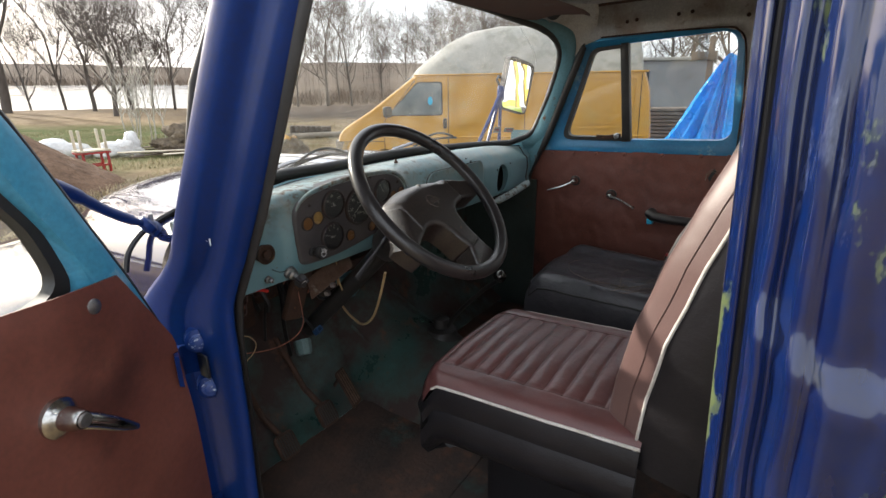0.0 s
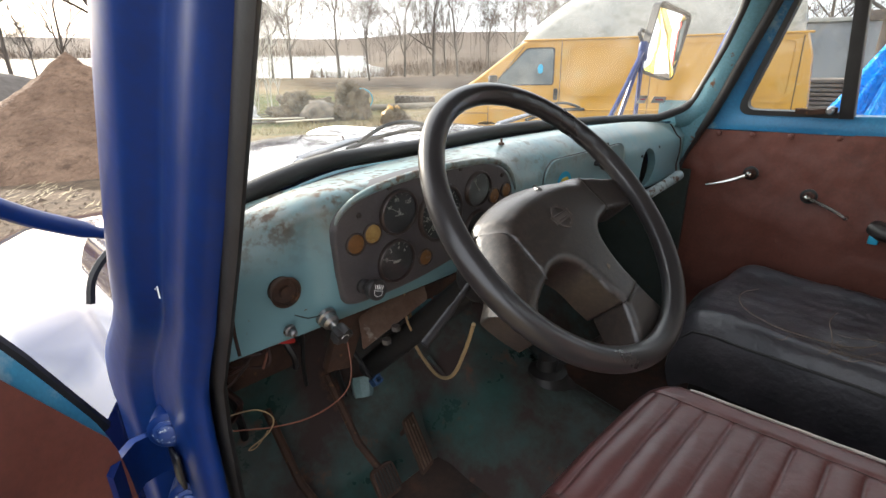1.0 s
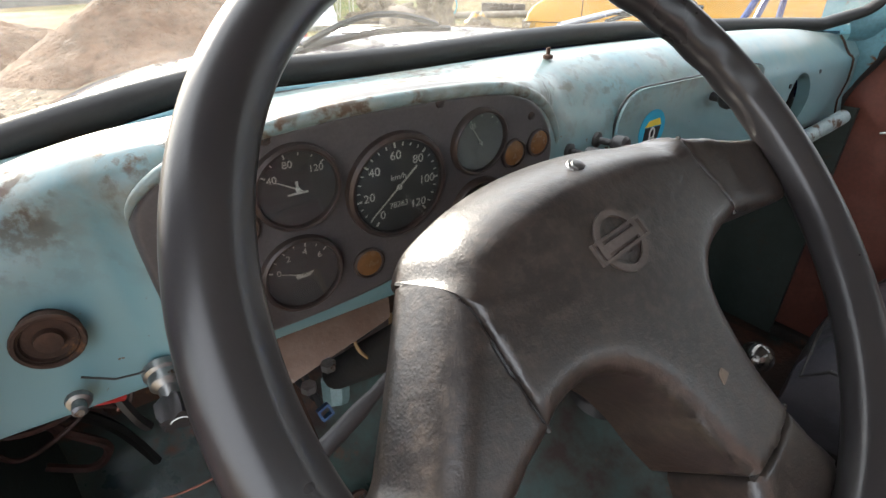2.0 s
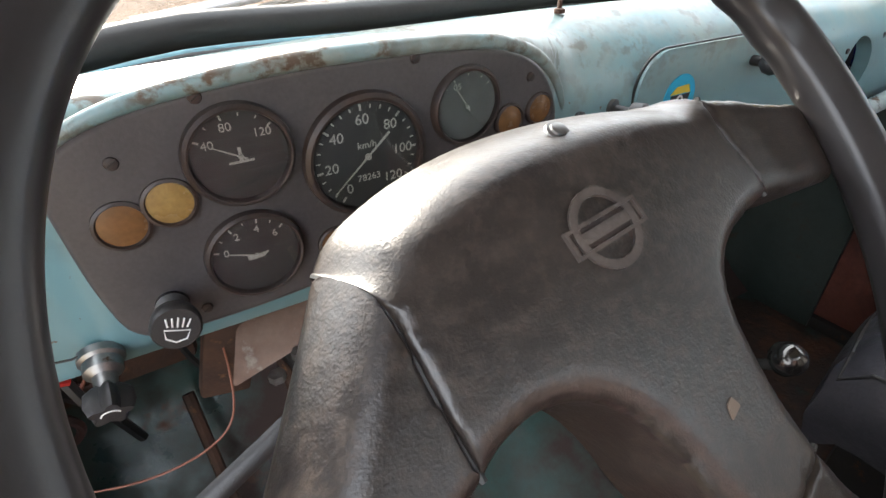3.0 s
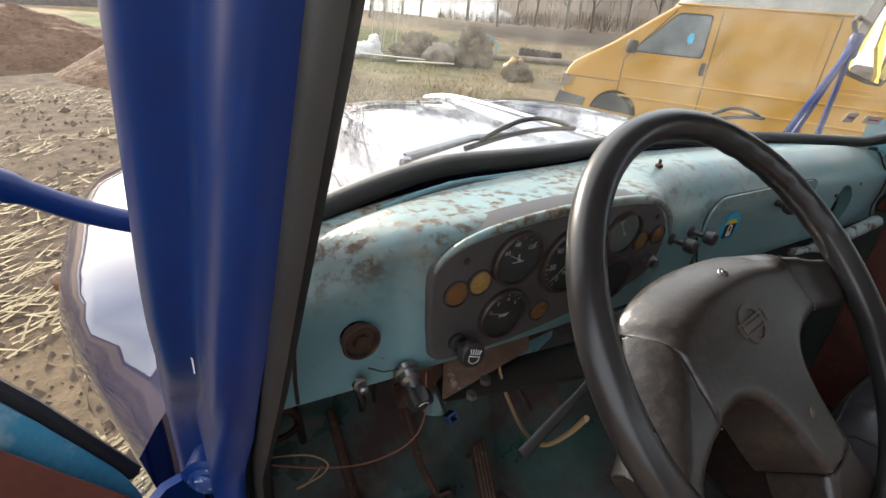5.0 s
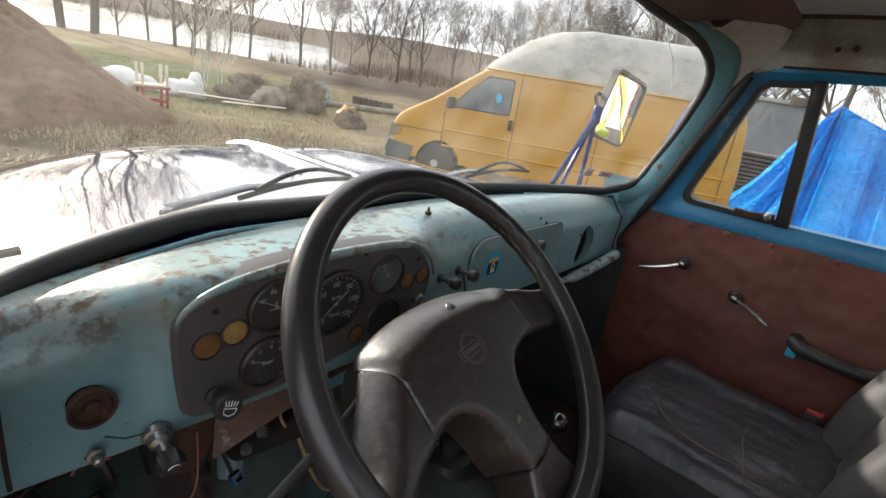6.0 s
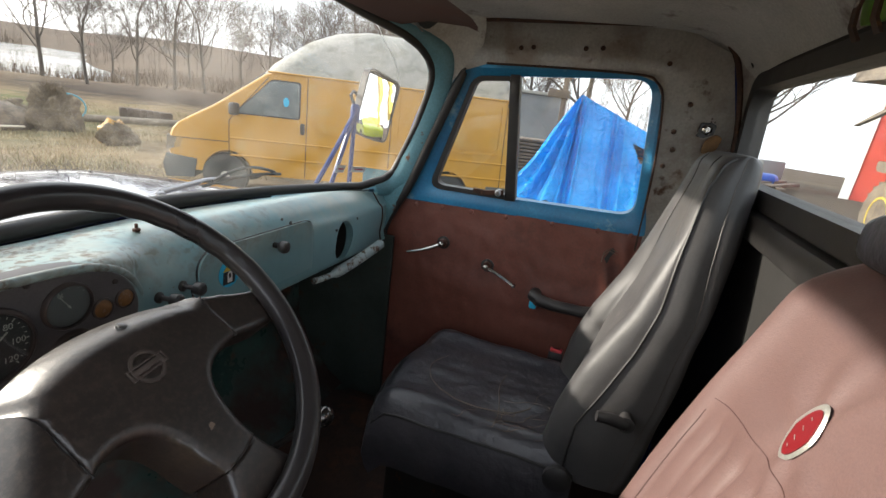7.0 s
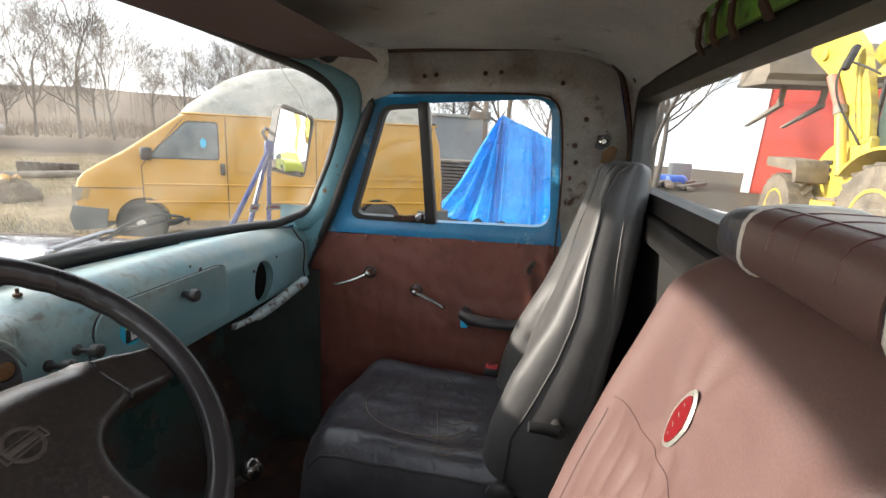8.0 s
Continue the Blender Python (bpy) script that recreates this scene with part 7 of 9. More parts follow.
LEVELS = [*span(1.16, 1.80, 34), 1.815, 1.828, 1.838, 1.846, 1.852, 1.856, 1.858]
rows = [back_ring(z) for z in LEVELS]
pb = part("backrest", loft(rows), "grey_leather", ps, "grey-black leather backrest with built-in headrest", sharp=80)


def on_ring(k, d):
    return [r[k] + d for r in rows[:-2]]


part("seam", tube(on_ring(18, Vector((-0.001, 0.001, 0))), 0.0028, 6), "rubber", pb, "black welted seam")
part("seam", tube(on_ring(12, Vector((-0.0003, 0, 0))), 0.0008, 6), "badge_worn", pb, "thin brown seam")
part("seam", tube(on_ring(36, Vector((0, 0.0008, 0))), 0.0014, 6), "rubber", pb)
part("seam", tube([r[len(r) - 36] + Vector((0, 0.0008, 0)) for r in rows[:-2]], 0.0016, 6), "rubber", pb)
rc = part("recliner", lathe([(0.012, 0.0), (0.012, 0.02), (0.016, 0.022), (0.016, 0.03)], frame_m((0.232, -0.80, 1.352), (0, 0, 1), (0, 1, 0)), 16), "black_plastic", ps, "black recliner lever")
part("grip", tube([(0.205, -0.80, 1.352), (0.20, -0.775, 1.358), (0.195, -0.745, 1.360)], [0.011, 0.012, 0.010], 10), "black_plastic", rc)
part("hinge_cover", lathe([(0.030, 0), (0.030, 0.012), (0.02, 0.018)], frame_m((0.236, -0.70, 1.17), (0, 0, 1), (0, 1, 0)), 18), "black_plastic", ps)
bk2 = thing("belt_buckle", (0.71, -0.63, 1.12), "black seat belt buckle with a red button", "buckle")
part("body", box((0.722, -0.632, 1.185), (0.022, 0.042, 0.07), 0.005), "black_plastic", bk2)
part("button", box((0.722, -0.632, 1.222), (0.019, 0.036, 0.012), 0.003), "red_plastic", bk2, "red release button")
part("slit", box((0.722, -0.632, 1.2285), (0.006, 0.022, 0.002)), "rubber", bk2)
part("strap", box((0.722, -0.632, 1.07), (0.006, 0.03, 0.20), 0.002), "rubber", bk2)

# ---- outside: ground, lake, hills ----


def polar(az, d, z=0.0):
    a = radians(az)
    return Vector((-0.7 + d * math.sin(a), -0.6 + d * math.cos(a), z))


def slope(az, r):
    """The country rises gently ahead of the truck."""
    return 0.027 * max(0.0, r - 20) * max(-0.2, math.cos(radians(az - 15)))


def land(x, y):
    r = math.hypot(x + 0.7, y + 0.6)
    az = math.degrees(math.atan2(x + 0.7, y + 0.6))
    z = GROUND + 0.05 * noise.noise(Vector((x * 0.25, y * 0.25, 0))) * step(2, 6, r) + 0.25 * noise.noise(Vector((x * 0.05, y * 0.05, 3))) * step(12, 40, r)
    z -= 0.030 * max(0.0, r - 25) * step(88, 100, az) * step(-180, -170, -az)
    front = step(-70, -30, az) * (1 - step(60, 86, az))
    lake = step(-60, -20, az) * (1 - step(34, 44, az))
    z -= 1.4 * step(46, 64, r) * (1 - step(300, 380, r)) * lake
    z += (15.0 + 5.0 * noise.noise(Vector((az * 0.05, 0, 8)))) * step(350, 560, r) * front
    z += 4.2 * step(70, 150, r) * step(34, 44, az) * (1 - step(70, 88, az))
    return z + slope(az, r)


def ground_material():
    m, n, lk, bsdf = nodes_of("ground")
    co = n.new("ShaderNodeTexCoord").outputs["Object"]
    green = mixed(n, lk, ramp(n, lk, noise_tex(n, lk, co, 1.2, 6), 0.3, 0.7), (0.065, 0.090, 0.028), (0.13, 0.128, 0.052))
    straw = mixed(n, lk, ramp(n, lk, noise_tex(n, lk, co, 2.5, 8, 0.7), 0.3, 0.7), (0.155, 0.110, 0.062), (0.32, 0.24, 0.145))
    earth = mixed(n, lk, ramp(n, lk, noise_tex(n, lk, co, 4.5, 10, 0.75), 0.36, 0.66), (0.046, 0.033, 0.023), (0.145, 0.104, 0.070))
    veg = mixed(n, lk, ramp(n, lk, noise_tex(n, lk, co, 0.22, 5, 0.6), 0.24, 0.42), green, straw)
    sep = n.new("ShaderNodeSeparateXYZ")
    lk.new(co, sep.inputs[0])

    def far(ax, ay, rx):
        v = n.new("ShaderNodeVectorMath")
        v.operation = "DISTANCE"
        lk.new(co, v.inputs[0])
        v.inputs[1].default_value = (ax, ay, GROUND)
        w = n.new("ShaderNodeMath")
        w.operation = "MULTIPLY_ADD"
        lk.new(noise_tex(n, lk, co, 0.5, 5), w.inputs[0])
        w.inputs[1].default_value = rx * 0.9
        lk.new(v.outputs["Value"], w.inputs[2])
        return ramp(n, lk, w.outputs[0], rx * 1.15, rx * 1.65)
    col = mixed(n, lk, far(-1.0, 7.0, 6.5), earth, veg)        # dug earth round the sand heap
    turf = mixed(n, lk, ramp(n, lk, noise_tex(n, lk, co, 0.9, 6, 0.65), 0.35, 0.72), (0.070, 0.095, 0.028), (0.150, 0.140, 0.062))
    pg = polar(14, 22)
    col = mixed(n, lk, far(pg.x, pg.y, 9.5), turf, col)        # greener turf towards the lake
    pl = polar(45, 39)
    soil = mixed(n, lk, ramp(n, lk, noise_tex(n, lk, co, 0.9, 8, 0.7), 0.3, 0.7), (0.045, 0.034, 0.027), (0.085, 0.064, 0.05))
    col = mixed(n, lk, far(pl.x, pl.y, 11.0), soil, col)        # a dug strip before the wood
    brown = mixed(n, lk, ramp(n, lk, noise_tex(n, lk, co, 0.15, 8, 0.7), 0.3, 0.7), (0.062, 0.046, 0.036), (0.110, 0.082, 0.060))
    col = mixed(n, lk, far(0.0, 0.0, 46.0), col, brown)        # leaf litter and scrub far off
    col = mixed(n, lk, far(24.0, -9.0, 24.0), mixed(n, lk, 0.6, earth, (0.085, 0.074, 0.060)), col)   # the worn yard
    lk.new(col, bsdf.inputs["Base Color"])
    bsdf.inputs["Roughness"].default_value = 0.95
    bsdf.inputs["Specular IOR Level"].default_value = 0.1
    bp = n.new("ShaderNodeBump")
    bp.inputs["Strength"].default_value, bp.inputs["Distance"].default_value = 0.8, 0.06
    lk.new(noise_tex(n, lk, co, 7, 8, 0.7), bp.inputs["Height"])
    lk.new(bp.outputs[0], bsdf.inputs["Normal"])
    return m


M["ground"] = ground_material()
bm = bmesh.new()
radii = [0.0] + [0.8 * 1.075**k for k in range(116)]
SEC = 180
prev = None
c0 = bm.verts.new((-0.7, -0.6, GROUND))
for r in radii[1:]:
    cur = [bm.verts.new((-0.7 + r * math.sin(a), -0.6 + r * math.cos(a), land(-0.7 + r * math.sin(a), -0.6 + r * math.cos(a)))) for a in (2 * math.pi * k / SEC for k in range(SEC))]
    for k in range(SEC):
        j = (k + 1) % SEC
        if prev is None:
            bm.faces.new((c0, cur[k], cur[j]))
        else:
            bm.faces.new((prev[k], prev[j], cur[j], cur[k]))
    prev = cur
tagged(part("ground", bm, "ground", None, "rough grass and bare earth of a farmyard", sharp=180), "rough grass and bare earth of a farmyard", "ground", kind="structure")

M["water"] = surface("water", (0.10, 0.12, 0.13), (0.12, 0.14, 0.15), 0.05, 0.12, 0, 2.0, 0.05, 0.02)
bm = bmesh.new()
vs = [bm.verts.new(polar(az, d, -0.45 + slope(az, d))) for az, d in [(az, 48) for az in range(-75, 50, 5)] + [(az, 420) for az in range(45, -80, -5)]]
bm.faces.new(vs)
tagged(part("water", bm, "water"), "pale lake reflecting the bright sky", "lake", kind="structure")

# ---- bare trees ----
M["bark"] = surface("bark", (0.075, 0.062, 0.05), (0.12, 0.10, 0.085), 4, 0.9, 0, 30, 0.5, 0.02, stretch=(1, 1, 0.3))
M["birch"] = surface("birch", (0.5, 0.47, 0.4), (0.36, 0.33, 0.28), 5, 0.8, 0, 30, 0.3, 0.01)
M["twigs"] = surface("twigs", (0.085, 0.070, 0.059), (0.115, 0.094, 0.079), 3, 0.95, 0, 30, 0.2, 0.01)


def grow_tree(seed, height, r0, levels, spread, mat_name, lean=0.0, fork=3):
    """A bare tree: (trunk mesh, branch mesh). Limbs split again and again, each thinner and shorter."""
    rnd = random.Random(seed)
    trunk, crown = bmesh.new(), bmesh.new()

    def limb(p, d, ln, r, lev):
        n = 5 if lev == 0 else (4 if lev < 3 else (3 if lev < 5 else 2))
        pts, rs = [p], [r]
        for k in range(n):
            bend = Vector((rnd.uniform(-1, 1), rnd.uniform(-1, 1), rnd.uniform(-0.4, 0.7))) * (0.10 if lev == 0 else 0.30)
            d = (d + bend).normalized()
            p = p + d * ln / n
            pts.append(p)
            rs.append(r * lerp(1, 0.6, (k + 1) / n))
        rs = [max(0.0045, q) for q in rs]
        tube(pts, rs, 8 if lev == 0 else (5 if lev < 3 else 3), False, trunk if lev == 0 else crown)
        if lev >= levels:
            return
        for k in range(fork + (3 if lev == 0 else rnd.randint(0, 1))):
            at = rnd.uniform(0.35, 1.0) if lev else rnd.uniform(0.35, 1.0)
            i = min(n - 1, int(at * n))
            q = pts[i].lerp(pts[i + 1], at * n - i)
            side = Vector((rnd.uniform(-1, 1), rnd.uniform(-1, 1), rnd.uniform(-0.15, 0.5))).normalized()
            nd = (d * (1 - spread) + side * spread * 1.5 + Vector((0, 0, 0.15))).normalized()
            limb(q, nd, ln * rnd.uniform(0.50, 0.80), r * lerp(1, 0.55, at) * rnd.uniform(0.42, 0.62), lev + 1)
        # the limb itself runs on, thinner
        limb(pts[-1], d, ln * 0.62, rs[-1], lev + 1)

    limb(Vector((0, 0, -0.3)), Vector((lean, 0, 1)).normalized(), height * 0.46, r0, 0)
    return trunk, crown


def plant(seed, height, r0, levels, spread, mat_name, label, at, lean=0.0, fork=3):
    t = thing("tree", (0, 0, 0), label, "tree", "bare trees by the lake")
    a, b = grow_tree(seed, height, r0, levels, spread, mat_name, lean, fork)
    part("trunk", a, mat_name, t, sharp=80)
    part("crown", b, "twigs" if mat_name == "bark" else mat_name, t, sharp=80)
    t.location = at
    return t


def place_at(az, d, turn=0.0, s=1.0):
    p = polar(az, d)
    p.z = land(p.x, p.y)
    return Matrix.LocRotScale(p, Euler((0, 0, turn)), None)


kinds = ((11, 11, 0.15, 5, 0.50, "tall bare tree with upright limbs by the lake"), (23, 9, 0.11, 5, 0.55, "bare spreading tree with thin grey twigs"), (37, 8, 0.16, 5, 0.60, "low bare orchard tree with dense twigs"), (41, 12, 0.11, 5, 0.40, "slim tall bare tree by the lake"), (57, 18, 0.30, 5, 0.45, "big old bare tree with a thick trunk by the lake"))
spots = [
    (4, 12.9, 46, 1.0), (4, 15.2, 44, 2.4), (3, 19.4, 48, 4.0), (2, 21.5, 44, 1.7), (2, 23.0, 38, 0.3), (2, 24.5, 46, 2.2), (1, 26.3, 46, 3.9), (3, 28.2, 45, 1.0),
    (0, 33.2, 46, 0.6), (1, 36.4, 42, 2.0), (3, 40.2, 47, 0.5), (0, 43.4, 47, 1.5), (3, 46.0, 46, 3.2), (1, 49.5, 56, 2.0), (0, 52.2, 60, 0.2), (3, 8.6, 47, 1.2), (0, 4.8, 46, 2.2), (1, 0.5, 50, 5.0),
    (1, 57.0, 40, 0.7), (0, 61.0, 42, 3.3), (3, 64.0, 50, 1.1), (1, 68.0, 44, 2.4), (2, 72.0, 40, 4.1), (1, 76.0, 46, 5.2), (0, 86.2, 24, 1.4), (2, 82.0, 38, 3.0), (1, 91.0, 34, 0.4), (0, 101.8, 15, 2.0), (2, 99.0, 36, 1.0), (1, 6.5, 60, 0.1), (3, 17.0, 62, 2.7), (1, 38.2, 62, 4.0), (1, 44.8, 60, 0.8), (3, 55.0, 62, 0.2), (3, 59.0, 58, 3.7), (1, 102.4, 20, 3.1),
    (1, 66.0, 30, 1.3), (2, 70.0, 27, 0.2), (1, 80.0, 30, 2.9),
]
made = {}
for k, az, d, turn in spots:
    m = place_at(az, d, turn)
    if k not in made:
        seed, h, r0, lev, spr, lab = kinds[k]
        made[k] = plant(seed, h, r0, lev, spr, "bark", lab, m.translation, 0.0, 3)
        made[k].rotation_euler = (0, 0, turn)
    else:
        copy_thing(made[k], m)
# a clump of thin pale saplings near the rubbish
rnd = random.Random(3)
for k in range(7):
    m = place_at(24.8 + rnd.uniform(-1.6, 2.2), 20 + rnd.uniform(-1, 1.5), rnd.uniform(0, 6))
    if k == 0:
        sap = plant(71, 4.2, 0.028, 2, 0.35, "birch", "thin pale birch sapling", m.translation, 0.12, 2)
    else:
        copy_thing(sap, m)

# far wood on the hills, too many to count
rnd = random.Random(9)
bm = bmesh.new()
for k in range(1500):
    az = rnd.uniform(-40, 100)
    d = rnd.choice((rnd.uniform(75, 140) if az > 36 else rnd.uniform(400, 560), rnd.uniform(330, 620) if az < 60 else rnd.uniform(90, 200)))
    p = polar(az, d)
    p.z = land(p.x, p.y) - 0.3
    h = rnd.uniform(6, 11) * (1.0 if d < 300 else 1.5)
    w = h * (0.0042 if d < 300 else 0.006)
    side = Vector((math.cos(radians(az)), -math.sin(radians(az)), 0))
    fwd = Vector((math.sin(radians(az)), math.cos(radians(az)), 0))
    tube([p, p + Vector((0, 0, h))], [w, w * 0.2], 3, False, bm, caps=False)
    for j in range(24):
        q = p + Vector((0, 0, h * rnd.uniform(0.15, 0.95)))
        dd = (side * rnd.uniform(-1, 1) + fwd * rnd.uniform(-1, 1) * 0.6 + Vector((0, 0, rnd.uniform(0.2, 1.2)))).normalized()
        e = q + dd * h * rnd.uniform(0.12, 0.34)
        v = [bm.verts.new(x) for x in (q + side * w * 0.45, q - side * w * 0.45, e)]
        bm.faces.new(v)
M["far_twigs"] = surface("far_twigs", (0.095, 0.076, 0.063), (0.135, 0.110, 0.092), 0.05, 0.95, 0, 30, 0.1, 0.01)
tagged(part("far_wood", bm, "far_twigs", None, sharp=180, recalc=False), "far brown leafless wood on the hills", "wood", kind="stuff")
# undergrowth: brown scrub along the bank
bm = bmesh.new()
for k in range(9000):
    az, d = rnd.uniform(30, 80), rnd.uniform(48, 78)
    if rnd.random() < 0.3:
        az, d = rnd.uniform(-10, 32), rnd.uniform(320, 380)
    p = polar(az, d)
    p.z = land(p.x, p.y)
    s = 1.0 if d < 200 else 5.0
    a = rnd.uniform(0, 6.3)
    e = Vector((math.cos(a) * 0.5, math.sin(a) * 0.5, rnd.uniform(0.4, 1.5))) * s
    w = Vector((math.cos(a + 1.6), math.sin(a + 1.6), 0)) * 0.035 * s
    bm.faces.new([bm.verts.new(x) for x in (p - w, p + w, p + e)])
M["scrub"] = surface("scrub", (0.115, 0.082, 0.058), (0.175, 0.128, 0.09), 0.3, 0.95, 0, 10, 0.1, 0.01)
tagged(part("scrub", bm, "scrub", None, sharp=180, recalc=False), "dry brown scrub along the bank", "scrub", kind="stuff")

# dry grass tussocks between the truck and the van
bm = bmesh.new()
for k in range(60000):
    az, d = rnd.uniform(8, 75), 5.5 + 22 * rnd.random() ** 1.3
    p = polar(az, d)
    if noise.noise(Vector((p.x * 0.5, p.y * 0.5, 6))) < -0.15:
        continue
    p.z = land(p.x, p.y) - 0.01
    a, h = rnd.uniform(0, 6.3), rnd.uniform(0.04, 0.15) * (1.6 if noise.noise(Vector((p.x, p.y, 2))) > 0.25 else 0.8)
    e = Vector((math.cos(a) * 0.6, math.sin(a) * 0.6, 1.0)) * h
    w = Vector((math.cos(a + 1.6), math.sin(a + 1.6), 0)) * 0.009
    bm.faces.new([bm.verts.new(x) for x in (p - w, p + w, p + e)])
M["straw"] = surface("straw", (0.30, 0.235, 0.13), (0.42, 0.35, 0.21), 0.6, 0.9, 0, 10, 0.05, 0.01, [((0.15, 0.15, 0.06), 0.35, 0.56, 0.68, 0.9)])
tagged(part("dry_grass", bm, "straw", None, sharp=180, recalc=False), "bleached dry grass tussocks", "grass", kind="stuff")

# loose clods and trodden straw on the bare ground beside the truck
rnd = random.Random(21)
clods, stalks = bmesh.new(), bmesh.new()
for k in range(21000):
    az, d = rnd.uniform(-115, 35), 1.6 + 8.5 * rnd.random() ** 1.2
    p = polar(az, d)
    p.z = land(p.x, p.y)
    if k % 3 == 0:
        r = rnd.uniform(0.012, 0.045) * (1 if rnd.random() < 0.93 else 2)
        vs = [clods.verts.new(p + Vector((math.cos(a) * r * rnd.uniform(0.7, 1.3), math.sin(a) * r * rnd.uniform(0.7, 1.3), -0.01))) for a in span(0, 2 * math.pi, 5, False)]
        top_ = clods.verts.new(p + Vector((rnd.uniform(-0.4, 0.4) * r, rnd.uniform(-0.4, 0.4) * r, r * rnd.uniform(0.5, 0.9))))
        for a, b in zip(vs, vs[1:] + vs[:1]):
            clods.faces.new((a, b, top_))
    elif noise.noise(Vector((p.x * 0.8, p.y * 0.8, 4))) > -0.1:
        a, ln = rnd.gauss(0.3, 0.6), rnd.uniform(0.06, 0.22)
        e = Vector((math.cos(a) * ln, math.sin(a) * ln, rnd.uniform(0.0, 0.05)))
        w = Vector((-math.sin(a), math.cos(a), 0)) * 0.009
        stalks.faces.new([stalks.verts.new(q) for q in (p - w + Vector((0, 0, 0.012)), p + w + Vector((0, 0, 0.012)), p + e + Vector((0, 0, 0.015)))])
M["clod"] = surface("clod", (0.075, 0.052, 0.036), (0.16, 0.115, 0.078), 3, 0.95, 0, 30, 0.4, 0.01)
tagged(part("earth_clods", clods, "clod", None, sharp=20), "loose brown clods on the bare earth", "earth", kind="stuff")
tagged(part("straw_litter", stalks, "straw", None, sharp=180, recalc=False), "trodden dry straw lying on the earth", "straw", kind="stuff")

# ---- sand heap and dug earth ----
M["sand"] = surface("sand", (0.125, 0.078, 0.052), (0.20, 0.130, 0.088), 1.8, 0.95, 0, 16, 0.9, 0.04, [((0.34, 0.27, 0.20), 34, 0.70, 0.76, 0.95), ((0.085, 0.055, 0.038), 5, 0.52, 0.70, 0.95)], waves=(7, 0.9, 0.10), spec=0.1)


def heap(name, cx, cy, rx, ry, h, seed, label, cat, turn=0.0, mat_name="sand", peak=1.0, n=44):
    bm = bmesh.new()
    ca, sa = math.cos(turn), math.sin(turn)
    rows_ = []
    for i in range(n + 1):
        row = []
        for j in range(64):
            a, q = 2 * math.pi * j / 64, i / n
            u, v = q * rx * math.cos(a), q * ry * math.sin(a)
            wob = 1 + 0.16 * noise.noise(Vector((math.cos(a) * 1.3, math.sin(a) * 1.3, seed)))
            x, y = cx + (u * ca - v * sa) * wob, cy + (u * sa + v * ca) * wob
            z = GROUND - 0.12 + (h + 0.12) * (1 - q**peak) * (1 - 0.35 * q * (1 - q)) + 0.10 * min(1.0, h) * noise.noise(Vector((x * 1.6, y * 1.6, seed))) * (1 - q) ** 0.3 + 0.035 * min(1.0, h) * noise.noise(Vector((x * 6, y * 6, seed)))
            row.append(bm.verts.new((x, y, z)))
        rows_.append(row)
    for a, b in zip(rows_, rows_[1:]):
        for j in range(64):
            bm.faces.new((a[j], a[(j + 1) % 64], b[(j + 1) % 64], b[j]))
    bmesh.ops.remove_doubles(bm, verts=rows_[0], dist=0.02)
    return tagged(part(name, bm, mat_name, None, sharp=180), label, cat)


heap("sand_mound", 1.02, 11.3, 3.0, 2.8, 1.93, 1.0, "brown heap of sand with a few stones", "sand heap", peak=1.02)
heap("earth_heap", -2.6, 13.5, 3.4, 2.2, 1.0, 4.0, "lower spread of brown dug earth", "earth heap", 0.3, peak=1.3)
heap("earth_bank", -1.5, 33.0, 9.0, 3.0, 2.2, 6.0, "dark brown earth bank behind the heap", "earth bank", 0.1, "bark", 1.6, 24)

# ---- yellow panel van ----
van = thing("panel_van", (5.9, 3.0, 0.24), "yellow panel van with a grey-white high roof", "van")
VM = frame_m((4.675, 5.325, 0.265), (math.cos(-1.086), math.sin(-1.086), 0), (0, 0, 1))    # u along it, v up, w towards the truck
M["van_yellow"] = surface("van_yellow", (0.50, 0.255, 0.024), (0.44, 0.22, 0.02), 1.5, 0.42, 0, 60, 0.05, 0.001, [((0.40, 0.26, 0.07), 3, 0.55, 0.75, 0.6), (RUST, 22, 0.735, 0.76, 0.8)], coat=0.25)
M["van_roof"] = surface("van_roof", (0.42, 0.40, 0.36), (0.30, 0.30, 0.27), 2.2, 0.6, 0, 40, 0.1, 0.002, [((0.2, 0.2, 0.17), 3.5, 0.5, 0.72, 0.8, (1, 1, 2))])
M["van_bumper"] = surface("van_bumper", (0.055, 0.060, 0.062), (0.085, 0.090, 0.090), 4, 0.6, 0, 60, 0.1, 0.001)
M["van_glass"] = pane_glass("van_glass", (0.30, 0.34, 0.36), 0.18, 0.05, 2.0)
VW = 1.82


def arch(cx, r, z0, n=14):
    return [(cx + r * math.cos(a), 0.31 + r * math.sin(a)) for a in span(math.asin((z0 - 0.31) / r), math.pi - math.asin((z0 - 0.31) / r), n)]


